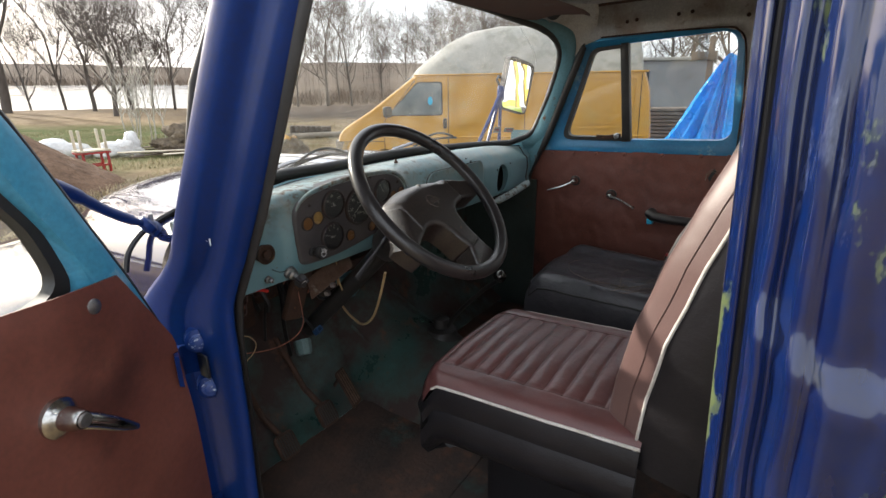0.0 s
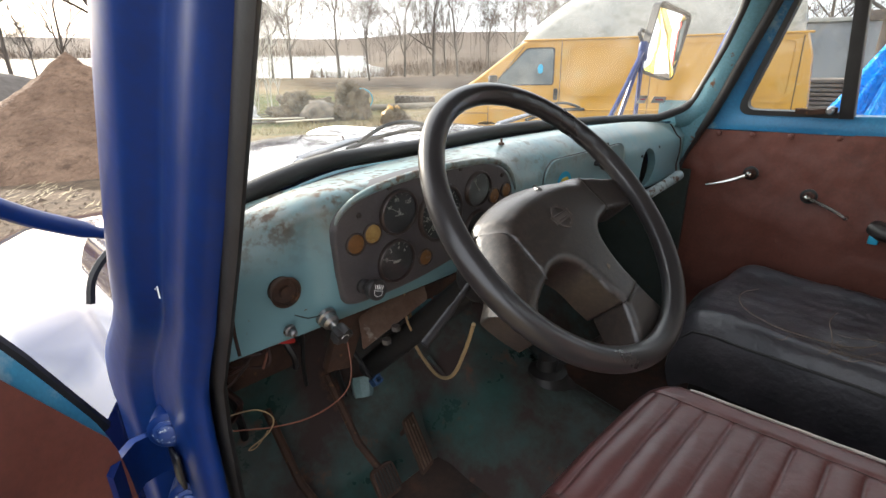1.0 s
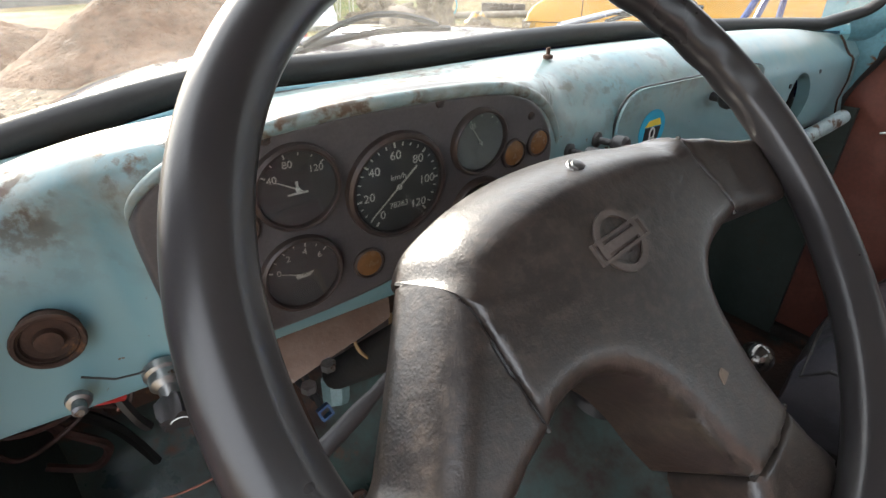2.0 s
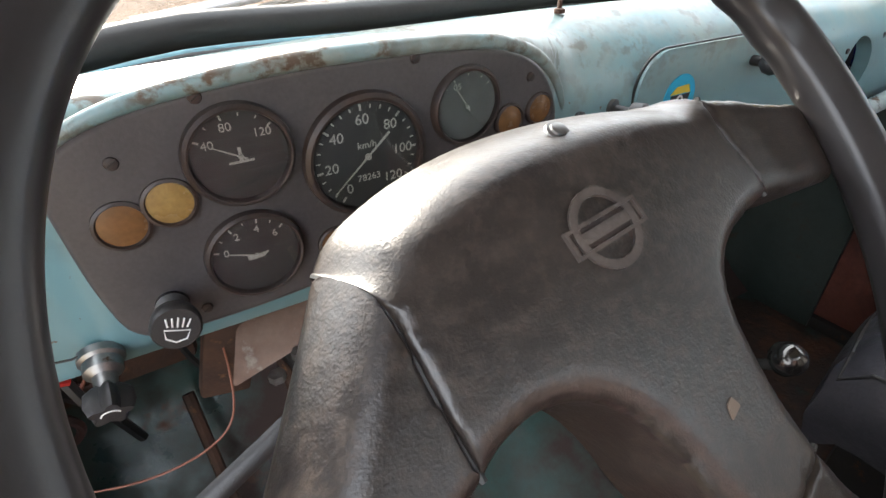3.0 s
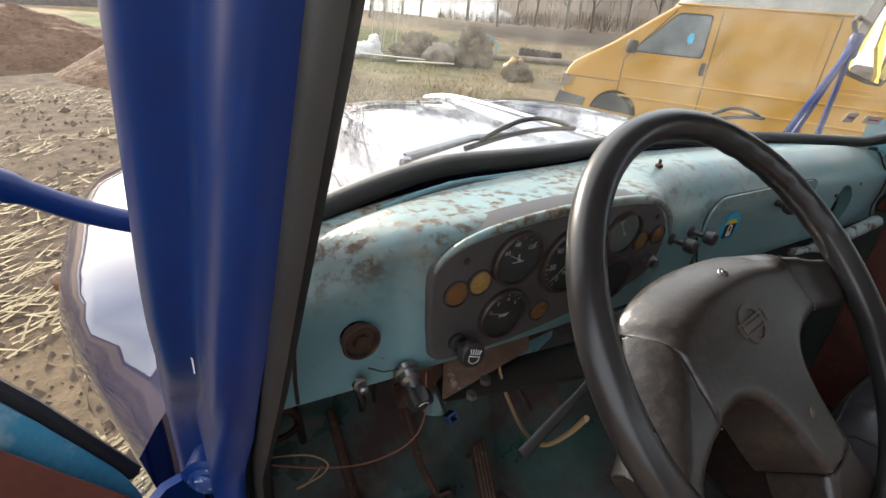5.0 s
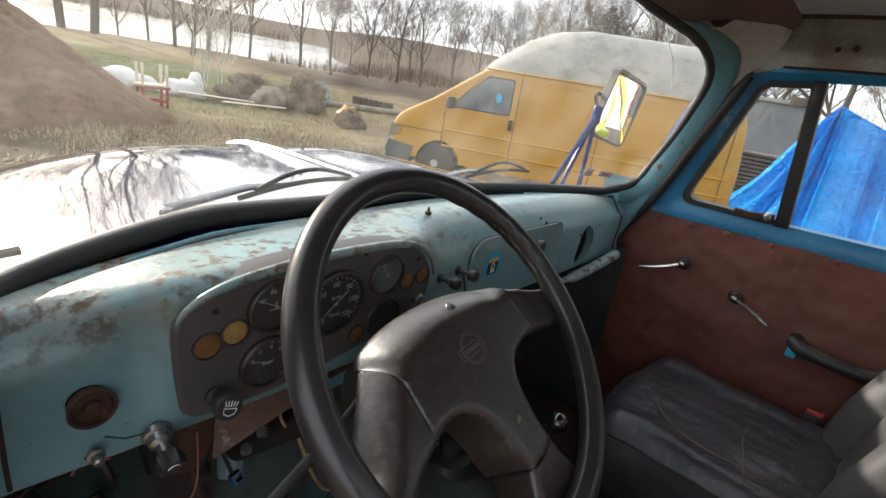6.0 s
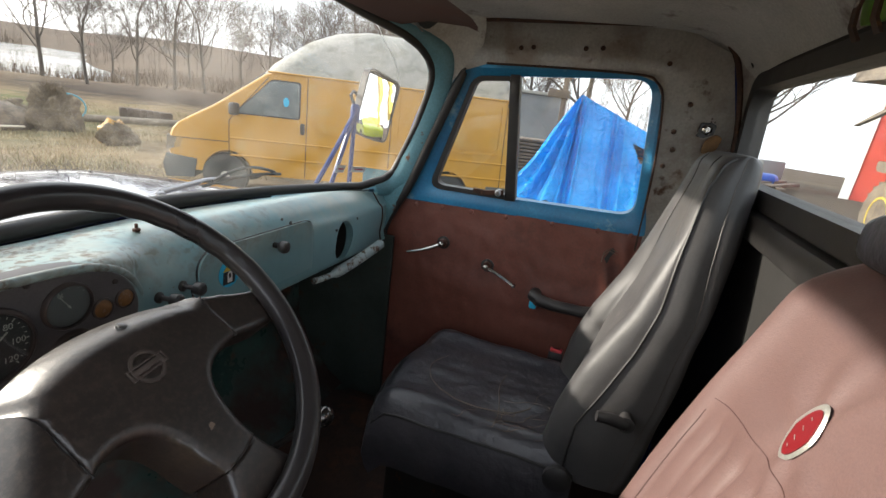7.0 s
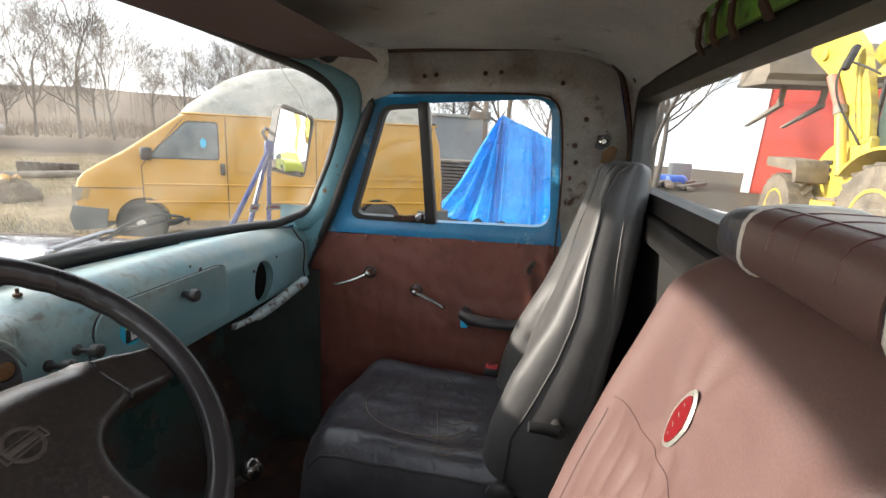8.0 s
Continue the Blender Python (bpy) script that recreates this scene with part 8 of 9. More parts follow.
side_o = [(0.20, 0.36), (0.13, 0.42), (0.10, 0.60), (0.11, 0.80), (0.14, 0.90), (0.21, 0.99), (0.36, 1.09), (0.70, 1.29), (0.80, 1.36), (1.40, 1.79), (1.54, 1.84), (5.0, 1.83), (5.10, 1.55), (5.17, 0.95), (5.18, 0.42), (5.14, 0.36)] + arch(4.17, 0.37, 0.36) + arch(0.86, 0.37, 0.36)
V = lambda o, w: [VM @ Vector((u, v, w)) for u, v in o]
bev = lambda o, e: [(lerp(u, 2.6, e), lerp(v, 1.05, e)) if v > 0.85 else (lerp(u, 2.6, e), v) for u, v in o]
part("body", loft([V(bev(side_o, 0.035), -VW), V(side_o, -VW + 0.10), V(side_o, -0.16), V(bev(side_o, 0.006), -0.06), V(bev(side_o, 0.02), -0.012), V(bev(side_o, 0.035), 0.0)]), "van_yellow", van, "yellow van body, grimy along the sill", sharp=30)
ro = [(1.34, 1.80), (1.46, 1.94), (1.95, 2.30), (2.35, 2.47), (2.80, 2.54), (4.70, 2.52), (4.95, 2.38), (5.03, 1.95), (5.04, 1.80)]
ri = lambda e: [(lerp(u, 3.2, e * 0.5), lerp(v, 1.80, e)) for u, v in ro]
part("high_roof", loft([V(ri(0.25), -VW + 0.08), V(ri(0.06), -VW + 0.20), V(ri(0.0), -VW + 0.5), V(ri(0.0), -0.55), V(ri(0.02), -0.30), V(ri(0.10), -0.16), V(ri(0.30), -0.06), V(ri(0.85), 0.012)]), "van_roof", van, "mottled grey fibreglass high roof", sharp=60)
part("gutter", tube([VM @ Vector((u, 1.815, 0.012)) for u in span(1.45, 5.02, 12)], 0.014, 6), "van_yellow", van)
wg = rounded([(1.02, 1.22), (1.88, 1.22), (1.88, 1.70), (1.50, 1.70)], [0.04, 0.05, 0.05, 0.05], 4)
part("window_rubber", ring_prism([(lerp(u, 1.55, -0.06), lerp(v, 1.44, -0.08)) for u, v in wg], wg, -0.03, 0.004, VM), "rubber", van)
part("cab_window", prism(wg, -0.004, 0.001, VM), surface("van_pane", (0.10, 0.13, 0.14), (0.17, 0.20, 0.21), 3, 0.08, 0, 40, 0.02, 0.001), van, "dusty cab window with dim shapes behind")
part("window_sticker", lathe([(0.05, 0), (0.05, 0.002)], VM @ Matrix.Translation((1.70, 1.43, 0.002)) @ Matrix.Diagonal((0.8, 1.3, 1, 1)), 16), "cyan_sticker", van, "blue tag inside the window")
part("mirror", box(VM @ Vector((1.02, 1.27, 0.10)), (0.14, 0.10, 0.17), 0.03), "rubber", van, "black door mirror")
part("door_handle", prism(rounded([(1.905, 1.00), (1.965, 1.00), (1.965, 1.16), (1.905, 1.16)], 0.02), 0.0, 0.03, VM, 0.008), "rubber", van, "black door handle")
for pts in ([(0.93, 0.62), (0.93, 1.10), (1.00, 1.20), (1.46, 1.74)], [(1.99, 0.38), (1.99, 1.78)], [(3.20, 0.38), (3.20, 1.78)], [(4.96, 0.45), (4.93, 1.78)], [(0.14, 0.80), (0.93, 0.80)]):
    part("door_gap", tube([VM @ Vector((u, v, 0.001)) for u, v in pts], 0.006, 5), "rubber", van)
for z in (0.86, 0.62):
    part("swage", tube([VM @ Vector((u, z, 0.0)) for u in span(0.95, 5.05, 10)], 0.016, 6), "van_yellow", van)
for a, b in ((2.10, 3.10), (3.32, 4.85)):
    o = rounded([(a, 1.06), (b, 1.06), (b, 1.72), (a, 1.72)], 0.06, 4)
    part("panel_press", ring_prism([(lerp(u, (a + b) / 2, -0.02), lerp(v, 1.39, -0.03)) for u, v in o], o, -0.01, 0.012, VM), "van_yellow", van)
part("slide_rail", box((0, 0, 0), (1, 1, 1), 0, VM @ Matrix.Translation((4.05, 0.99, 0.006)) @ Matrix.Diagonal((1.65, 0.035, 0.02, 1))), "van_yellow", van)
part("front_bumper", loft([V([(0.09, 0.24), (0.46, 0.26), (0.50, 0.52), (0.10, 0.57), (0.05, 0.42)], w) for w in (-VW, -VW + 0.02, -0.03, 0.02)]), "van_bumper", van, "grey plastic bumper")
part("rear_bumper", loft([V([(4.75, 0.30), (5.24, 0.30), (5.26, 0.50), (4.75, 0.50)], w) for w in (-VW, -0.02, 0.015)]), "van_bumper", van)
part("headlamp", loft([V([(0.095, 0.62), (0.19, 0.64), (0.24, 0.80), (0.105, 0.82)], w) for w in (-0.40, -0.02, 0.004)]), "chrome", van, "headlamp")
part("indicator", loft([V([(0.19, 0.64), (0.28, 0.66), (0.31, 0.80), (0.24, 0.80)], w) for w in (-0.05, 0.006)]), "amber_lens", van)
part("windscreen", loft([V([(0.82, 1.36), (0.84, 1.38), (1.40, 1.78), (1.38, 1.80)], w) for w in (-VW + 0.14, -0.14)]), surface("van_screen", (0.10, 0.13, 0.14), (0.17, 0.20, 0.21), 3, 0.08, 0, 40, 0.02, 0.001), van, "windscreen")
for cx in (0.86, 4.17):
    for w in (-0.14, -VW + 0.14):
        T = VM @ Matrix.Translation((cx, 0.31, w))
        wh = part("wheel", lathe([(0.19, -0.10), (0.27, -0.105), (0.31, -0.08), (0.32, 0.0), (0.31, 0.08), (0.27, 0.10), (0.20, 0.095)], T, 28), "rubber", van, "black dusty van tyre")
        part("rim", lathe([(0.20, 0.06), (0.19, 0.085), (0.15, 0.06), (0.08, 0.07), (0.06, 0.095), (0.01, 0.10)], T, 20), "van_roof", wh, "dusty grey steel rim")
        for q in range(8):
            part("rim_slot", lathe([(0.022, 0.0), (0.022, 0.004)], T @ Matrix.Rotation(q * math.pi / 4, 4, "Z") @ Matrix.Translation((0.125, 0, 0.066)), 8), "black_mark", wh)

# ---- blue tarpaulin over a stack ----
M["tarp_blue"] = surface("tarp_blue", (0.0, 0.22, 0.66), (0.0, 0.34, 0.88), 2.4, 0.20, 0, 20, 0.10, 0.012, waves=(4.5, 0.55, 0.05), spec=0.30, vary=0.05)
nt = M["tarp_blue"].node_tree
tb, tc = nt.nodes["Principled BSDF"], nt.nodes.new("ShaderNodeTexVoronoi")
tc.inputs["Scale"].default_value = 7.5
warp = nt.nodes.new("ShaderNodeTexNoise")
warp.inputs["Scale"].default_value = 2.2
nt.links.new([k for k in nt.nodes if k.type == "TEX_COORD"][0].outputs["Object"], warp.inputs["Vector"])
bend_ = nt.nodes.new("ShaderNodeVectorMath")
bend_.operation = "ADD"
nt.links.new(warp.outputs["Color"], bend_.inputs[0])
nt.links.new([k for k in nt.nodes if k.type == "TEX_COORD"][0].outputs["Object"], bend_.inputs[1])
nt.links.new(bend_.outputs[0], tc.inputs["Vector"])
cr_ = nt.nodes.new("ShaderNodeBump")
cr_.inputs["Strength"].default_value, cr_.inputs["Distance"].default_value = 0.7, 0.06
nt.links.new(tc.outputs["Distance"], cr_.inputs["Height"])
nt.links.new(tb.inputs["Normal"].links[0].from_socket, cr_.inputs["Normal"])
nt.links.new(cr_.outputs[0], tb.inputs["Normal"])
tarp = thing("tarpaulin", polar(87.5, 11.4, GROUND), "bright blue plastic tarpaulin draped to a peak", "tarpaulin")
bm = bmesh.new()
base = [polar(az, d) for az, d in ((79.6, 10.9), (81.5, 10.3), (84.5, 10.1), (88.0, 10.1), (92.0, 10.3), (97.0, 10.5), (101.5, 11.2), (100.5, 13.2), (92.0, 14.0), (84.0, 13.6), (80.0, 12.6))]
ridge = [polar(86.15, 11.8, 2.50), polar(99.4, 12.1, 1.30)]
NB, NR = 330, 40
loop_ = smooth_line(base, NB // len(base), True)
rows_ = []
for i in range(NR + 1):
    t, row = i / NR, []
    for j, p in enumerate(loop_):
        ax = (ridge[1] - ridge[0]).xy
        k = min(1.0, max(0.0, (p.xy - ridge[0].xy).dot(ax) / ax.dot(ax)))
        k = k * 0.92 * t + k * (1 - t)
        top = ridge[0].lerp(ridge[1], k)
        sag = 0.22 * math.sin(math.pi * t) * (1 - t * 0.4)
        fold = 0.34 * (1 - t) ** 0.35 * (0.45 + 0.55 * t) * (0.5 - abs(math.sin(j * math.pi / len(loop_) * 23 + 2.2 * math.sin(j * 0.17)))) + 0.05 * noise.noise(Vector((p.x * 2.2, p.y * 2.2, t * 2.5)))
        hem = GROUND + 0.05 + 0.18 * max(0.0, noise.noise(Vector((j * 0.08, 0, 5))))
        q = p.lerp(top, t)
        out = (p - top).xy.normalized() * fold
        row.append(bm.verts.new((q.x + out.x, q.y + out.y, lerp(hem, top.z, t) - sag + 0.02 * noise.noise(Vector((q.x * 5, q.y * 5, q.z * 5))))))
    rows_.append(row)
for a, b in zip(rows_, rows_[1:]):
    for j in range(len(loop_)):
        k = (j + 1) % len(loop_)
        mid_ = (a[j].co + a[k].co + b[k].co + b[j].co) / 4 + Vector((0.7, 0.6, -1.87))
        side_, up_ = math.degrees(math.atan2(mid_.x, mid_.y)), math.degrees(math.atan2(mid_.z, mid_.xy.length))
        if mid_.xy.length < 12.2 and within(side_, up_, ((91.9, -1.2), (93.2, -3.3), (95.4, -2.8), (94.0, -2.1))):
            continue        # a long tear below the ridge
        bm.faces.new((a[j], a[k], b[k], b[j]))
part("sheet", bm, "tarp_blue", tarp, sharp=50)
part("load", box(polar(93.6, 12.1, 0.75), (0.9, 1.3, 1.1), 0.05), "black_mark", tarp, "dark stack showing through the tear")
part("load", box(polar(88.2, 12.3, 0.62), (1.3, 1.2, 0.8), 0.05), "rust_dark", tarp, "dark stack under the sheet")

# ---- grey site hut, timber stack, posts ----
M["hut_grey"] = surface("hut_grey", (0.28, 0.29, 0.30), (0.22, 0.23, 0.24), 1.0, 0.7, 0, 20, 0.1, 0.004, [((0.15, 0.13, 0.11), 2, 0.6, 0.75, 0.8)])
M["timber"] = surface("timber", (0.10, 0.075, 0.06), (0.17, 0.13, 0.10), 2, 0.9, 0, 30, 0.3, 0.01, stretch=(0.3, 1, 1))
hut = thing("site_hut", polar(78.5, 21, GROUND), "grey metal site hut with a pale roof", "hut")
HM_ = frame_m(polar(84.2, 20.5, GROUND), (-0.12, 0.99, 0), (0, 0, 1))
if (HM_.to_3x3() @ Vector((0, 0, 1))).x > 0:
    HM_ = HM_ @ Matrix.Diagonal((1, 1, -1, 1))
part("wall", prism([(0, 0.6), (7.0, 0.6), (7.0, 2.72), (0, 2.55)], -2.6, 0, HM_), "hut_grey", hut)
part("roof", prism([(-0.1, 2.56), (7.1, 2.73), (7.1, 2.86), (-0.1, 2.68)], -2.75, 0.12, HM_, 0.02), "van_roof", hut, "pale metal roof edge")
for k in range(28):
    part("wall_rib", box((0, 0, 0), (1, 1, 1), 0, HM_ @ Matrix.Translation((0.12 + k * 0.25, 1.6, 0.01)) @ Matrix.Diagonal((0.03, 1.95, 0.02, 1))), "hut_grey", hut)
wd = part("window", prism(rounded([(2.1, 1.75), (2.6, 1.75), (2.6, 2.3), (2.1, 2.3)], 0.02), 0.0, 0.03, HM_), "rubber", hut, "small dark window")
for k in range(11):
    o = thing("plank_stack", polar(80.6 + 0.25 * (k % 2), 15.5, GROUND + 0.10 * k), "stack of weathered dark planks", "planks", "plank stack")
    part("plank_layer", box(polar(80.4 + 0.3 * (k % 3), 15.6, GROUND + 0.05 + 0.10 * k), (1.3, 4.2, 0.07), 0.008, Matrix.Rotation(0.10 + 0.02 * (k % 3), 4, "Z")), "timber", o)
pole = thing("post", polar(84.0, 17.5, GROUND), "weathered wooden post with a crossbar", "post")
part("shaft", box(polar(84.0, 17.5, 1.75), (0.16, 0.16, 3.1), 0.01), "timber", pole)
part("crossbar", box(polar(83.4, 17.4, 2.75), (0.10, 0.7, 0.25), 0.01), "timber", pole)

# ---- backhoe loader, red barn, yard clutter behind the cab ----
M["machine_yellow"] = surface("machine_yellow", (0.72, 0.54, 0.075), (0.60, 0.44, 0.07), 1.5, 0.45, 0, 40, 0.1, 0.002, [((0.24, 0.17, 0.09), 3.5, 0.52, 0.70, 0.85), ((0.10, 0.07, 0.045), 11, 0.64, 0.72, 0.9)], coat=0.2)
M["mud_tyre"] = surface("mud_tyre", (0.12, 0.10, 0.082), (0.26, 0.21, 0.16), 4, 0.95, 0, 30, 0.6, 0.02)
M["machine_steel"] = surface("machine_steel", (0.20, 0.165, 0.135), (0.30, 0.25, 0.20), 3, 0.7, 0.3, 40, 0.2, 0.006)
M["cab_glass"] = surface("cab_glass", (0.05, 0.075, 0.07), (0.08, 0.11, 0.10), 2, 0.06, 0, 30, 0.02, 0.001)
M["faded_red"] = surface("faded_red", (0.42, 0.14, 0.095), (0.50, 0.20, 0.14), 5, 0.6, 0, 40, 0.1, 0.002)
hoe = thing("backhoe_loader", polar(117, 12.5, GROUND), "yellow backhoe loader with raised fork bucket and muddy tyres", "loader")
EM = frame_m((7.50, -5.35, GROUND), (0.995, 0.096, 0), (0, 0, 1))     # u forwards, v up, w to its right
if (EM.to_3x3() @ Vector((0, 0, 1))).x > 0:
    EM = EM @ Matrix.Diagonal((1, 1, -1, 1))        # w towards the truck


def tyre(T, R, width, name="wheel"):
    w = part(name, lathe([(R * 0.52, -width * 0.5), (R * 0.80, -width * 0.55), (R * 0.93, -width * 0.50), (R * 0.955, 0), (R * 0.93, width * 0.50), (R * 0.80, width * 0.55), (R * 0.52, width * 0.5)], T, 36), "mud_tyre", hoe, "muddy lugged tyre")
    for k in range(22):
        for sgn in (-1, 1):
            part("lug", box((0, 0, 0), (1, 1, 1), 0, T @ Matrix.Rotation(2 * math.pi * (k + 0.25 * sgn) / 22, 4, "Z") @ Matrix.Translation((R * 0.955, 0, sgn * width * 0.26)) @ Matrix.Rotation(sgn * 0.7, 4, "X") @ Matrix.Diagonal((R * 0.09, R * 0.10, width * 0.56, 1))), "mud_tyre", w)
    part("rim", lathe([(R * 0.54, width * 0.30), (R * 0.56, width * 0.52), (R * 0.50, width * 0.52), (R * 0.46, width * 0.30), (R * 0.22, width * 0.26), (R * 0.20, width * 0.40), (R * 0.02, width * 0.42)], T, 28), "machine_yellow", w, "yellow wheel rim")
    return w


for w in (-0.38, -2.0):
    tyre(EM @ Matrix.Translation((0.0, 0.80, w)), 0.86, 0.46)
    tyre(EM @ Matrix.Translation((2.50, 0.68, w + 0.03)) @ Matrix.Rotation(radians(6), 4, "Y"), 0.68, 0.40)
part("chassis", prism(rounded([(-0.5, 0.55), (2.9, 0.55), (2.9, 0.95), (-0.5, 1.05)], 0.08), -1.6, -0.55, EM, 0.03), "machine_steel", hoe)
part("bonnet", prism(rounded([(0.75, 0.95), (2.30, 0.90), (2.42, 1.35), (2.16, 1.80), (1.70, 2.02), (0.75, 2.12)], [0.05, 0.08, 0.18, 0.25, 0.2, 0.05], 6), -1.65, -0.68, EM, 0.16, segs=4), "machine_yellow", hoe, "rounded yellow bonnet")
for k in range(3):
    part("vent", prism([(1.86, 1.28 + 0.14 * k), (2.16, 1.28 + 0.14 * k), (2.12, 1.36 + 0.14 * k), (1.86, 1.36 + 0.14 * k)], -0.68, -0.66, EM), "rubber", hoe)
part("mudguard", loft([[EM @ Vector((0.0 + 1.10 * math.cos(a), 0.80 + 1.08 * math.sin(a), w)) for w in (-0.62, -0.14)] + [EM @ Vector((0.0 + 1.05 * math.cos(a), 0.80 + 1.03 * math.sin(a), w)) for w in (-0.14, -0.62)] for a in span(0.62, 2.7, 14)]), "machine_yellow", hoe, "yellow mudguard")
part("cab_lower", prism([(-0.7, 1.0), (1.05, 1.0), (1.08, 1.52), (-0.7, 1.7)], -1.7, -0.62, EM, 0.04), "machine_yellow", hoe)
part("cab_glass", prism([(-0.70, 1.5), (1.02, 1.5), (0.92, 2.95), (-0.66, 2.95)], -1.66, -0.64, EM, 0.02), "cab_glass", hoe, "dark cab glazing")
for a, b in (((1.06, 1.5), (0.95, 2.98)), ((-0.70, 1.5), (-0.68, 2.98)), ((0.30, 1.5), (0.22, 2.98))):
    for w in (-0.63, -1.68):
        part("cab_post", tube([EM @ Vector((*a, w)), EM @ Vector((*b, w))], 0.035, 8), "rubber", hoe)
part("cab_roof", prism(rounded([(-0.8, 2.95), (1.12, 2.95), (1.05, 3.12), (-0.75, 3.15)], 0.06), -1.75, -0.55, EM, 0.04), "machine_yellow", hoe)
part("front_guard", prism(rounded([(1.86, 1.22), (1.94, 1.20), (2.00, 1.42), (2.90, 1.48), (2.92, 1.66), (1.98, 1.62), (1.90, 1.50)], 0.04), -0.66, -0.10, EM, 0.02), "mud_tyre", hoe, "muddy front mudguard")
part("step", prism([(1.0, 0.55), (1.6, 0.55), (1.6, 0.95), (1.0, 0.95)], -0.6, -0.25, EM, 0.02), "machine_yellow", hoe)
for w in (-0.55, -1.65):
    arm_ = part("loader_arm", prism(rounded([(0.86, 1.95), (1.30, 1.90), (1.62, 2.45), (1.92, 3.02), (2.20, 3.14), (2.88, 3.60), (2.60, 3.85), (1.72, 3.78), (1.38, 3.45), (0.98, 2.55)], 0.08), w - 0.06, w + 0.06, EM, 0.02), "machine_yellow", hoe, "raised yellow loader arm with a broad head plate")
    part("stiffener", prism([(1.00, 2.02), (1.16, 1.98), (1.60, 3.30), (1.44, 3.36)], w + 0.06, w + 0.09, EM, 0.01), "machine_yellow", arm_, "raised rib along the arm")
    part("pin", lathe([(0.10, 0.0), (0.10, 0.05), (0.05, 0.06)], EM @ Matrix.Translation((2.35, 3.48, w + 0.06)), 14), "machine_yellow", arm_)
    part("ram", tube([EM @ Vector((1.20, 1.40, w + 0.14)), EM @ Vector((1.52, 2.44, w + 0.14))], 0.085, 12), "machine_yellow", arm_)
    part("gland", tube([EM @ Vector((1.51, 2.40, w + 0.14)), EM @ Vector((1.56, 2.54, w + 0.14))], 0.105, 12), "machine_steel", arm_)
    part("ram_guard", tube([EM @ Vector((1.56, 2.50, w + 0.14)), EM @ Vector((1.93, 3.06, w + 0.14))], 0.085, 10), "faded_red", arm_, "faded red ram guard")
    part("pivot_mount", prism(rounded([(0.70, 1.0), (1.45, 1.0), (1.35, 1.55), (1.25, 2.05), (0.85, 2.05)], 0.06), w - 0.10, w + 0.04, EM, 0.02), "machine_yellow", arm_)
part("bucket", loft([[EM @ Vector((u, v, w)) for u, v in ((3.00, 3.25), (3.10, 3.12), (4.05, 3.10), (4.22, 3.20), (4.05, 3.75), (3.70, 3.98), (3.15, 3.85))] for w in (-2.2, -2.15, 0.05, 0.1)]), "machine_steel", hoe, "muddy steel bucket")
part("bucket_edge", prism([(3.05, 3.05), (4.25, 3.09), (4.25, 3.17), (3.05, 3.13)], -2.22, 0.12, EM, 0.01), "machine_steel", hoe)
for w in (-0.50, -1.30):
    part("fork", loft([[EM @ Vector((u + du, v, ww)) for du in (0.0, 0.07) for ww in (w - 0.05, w + 0.05)][0:2] + [EM @ Vector((u + 0.07, v, w + 0.05)), EM @ Vector((u + 0.07, v, w - 0.05))] for u, v in ((3.50, 3.12), (3.52, 2.90), (3.60, 2.68))]), "machine_steel", hoe, "fork tine")
    part("fork", loft([[EM @ Vector((u, v + dv, ww)) for dv, ww in ((0, w - 0.05), (0.09 * k, w - 0.05), (0.09 * k, w + 0.05), (0, w + 0.05))] for u, v, k in ((3.52, 2.68, 1.0), (4.2, 2.48, 0.7), (4.85, 2.30, 0.3))]), "machine_steel", hoe)
part("mirror_arm", tube(smooth_line([EM @ Vector(p) for p in ((0.95, 2.95, -0.6), (1.35, 3.20, -0.25), (1.30, 2.70, -0.15), (1.05, 1.9, -0.5))], 6), 0.018, 6), "rubber", hoe)
part("mirror", box((0, 0, 0), (0.14, 0.10, 0.42), 0.03, Matrix.Translation(EM @ Vector((1.38, 3.28, -0.3))) @ Euler((0.35, 0.1, 0)).to_matrix().to_4x4()), "rubber", hoe)
part("digger_boom", loft([[EM @ Vector((u + du, v + dv, w)) for du, dv in ((-0.09, -0.04), (0.09, 0.04))] + [EM @ Vector((u + du, v + dv, w - 0.22)) for du, dv in ((0.09, 0.04), (-0.09, -0.04))] for u, v, w in ((-1.25, 0.8, -0.95), (-1.70, 2.0, -0.95), (-2.0, 3.2, -0.95), (-1.75, 4.1, -0.95))]), "machine_yellow", hoe, "folded yellow digger boom")
part("digger_stick", loft([[EM @ Vector((u + du, v, w)) for du in (-0.07, 0.07)] + [EM @ Vector((u + du, v, w - 0.18)) for du in (0.07, -0.07)] for u, v, w in ((-1.80, 4.15, -0.98), (-2.35, 3.0, -0.98), (-2.5, 1.2, -0.98))]), "machine_yellow", hoe, "yellow digger stick")
for w in (-0.35, -1.75):
    part("stabiliser", tube([EM @ Vector((-0.9, 1.0, w)), EM @ Vector((-1.0, 0.1, w))], 0.09, 8), "machine_yellow", hoe, "yellow stabiliser leg")
part("exhaust", tube([EM @ Vector((1.1, 1.8, -1.0)), EM @ Vector((1.1, 2.7, -1.0))], 0.05, 10), "rubber", hoe)

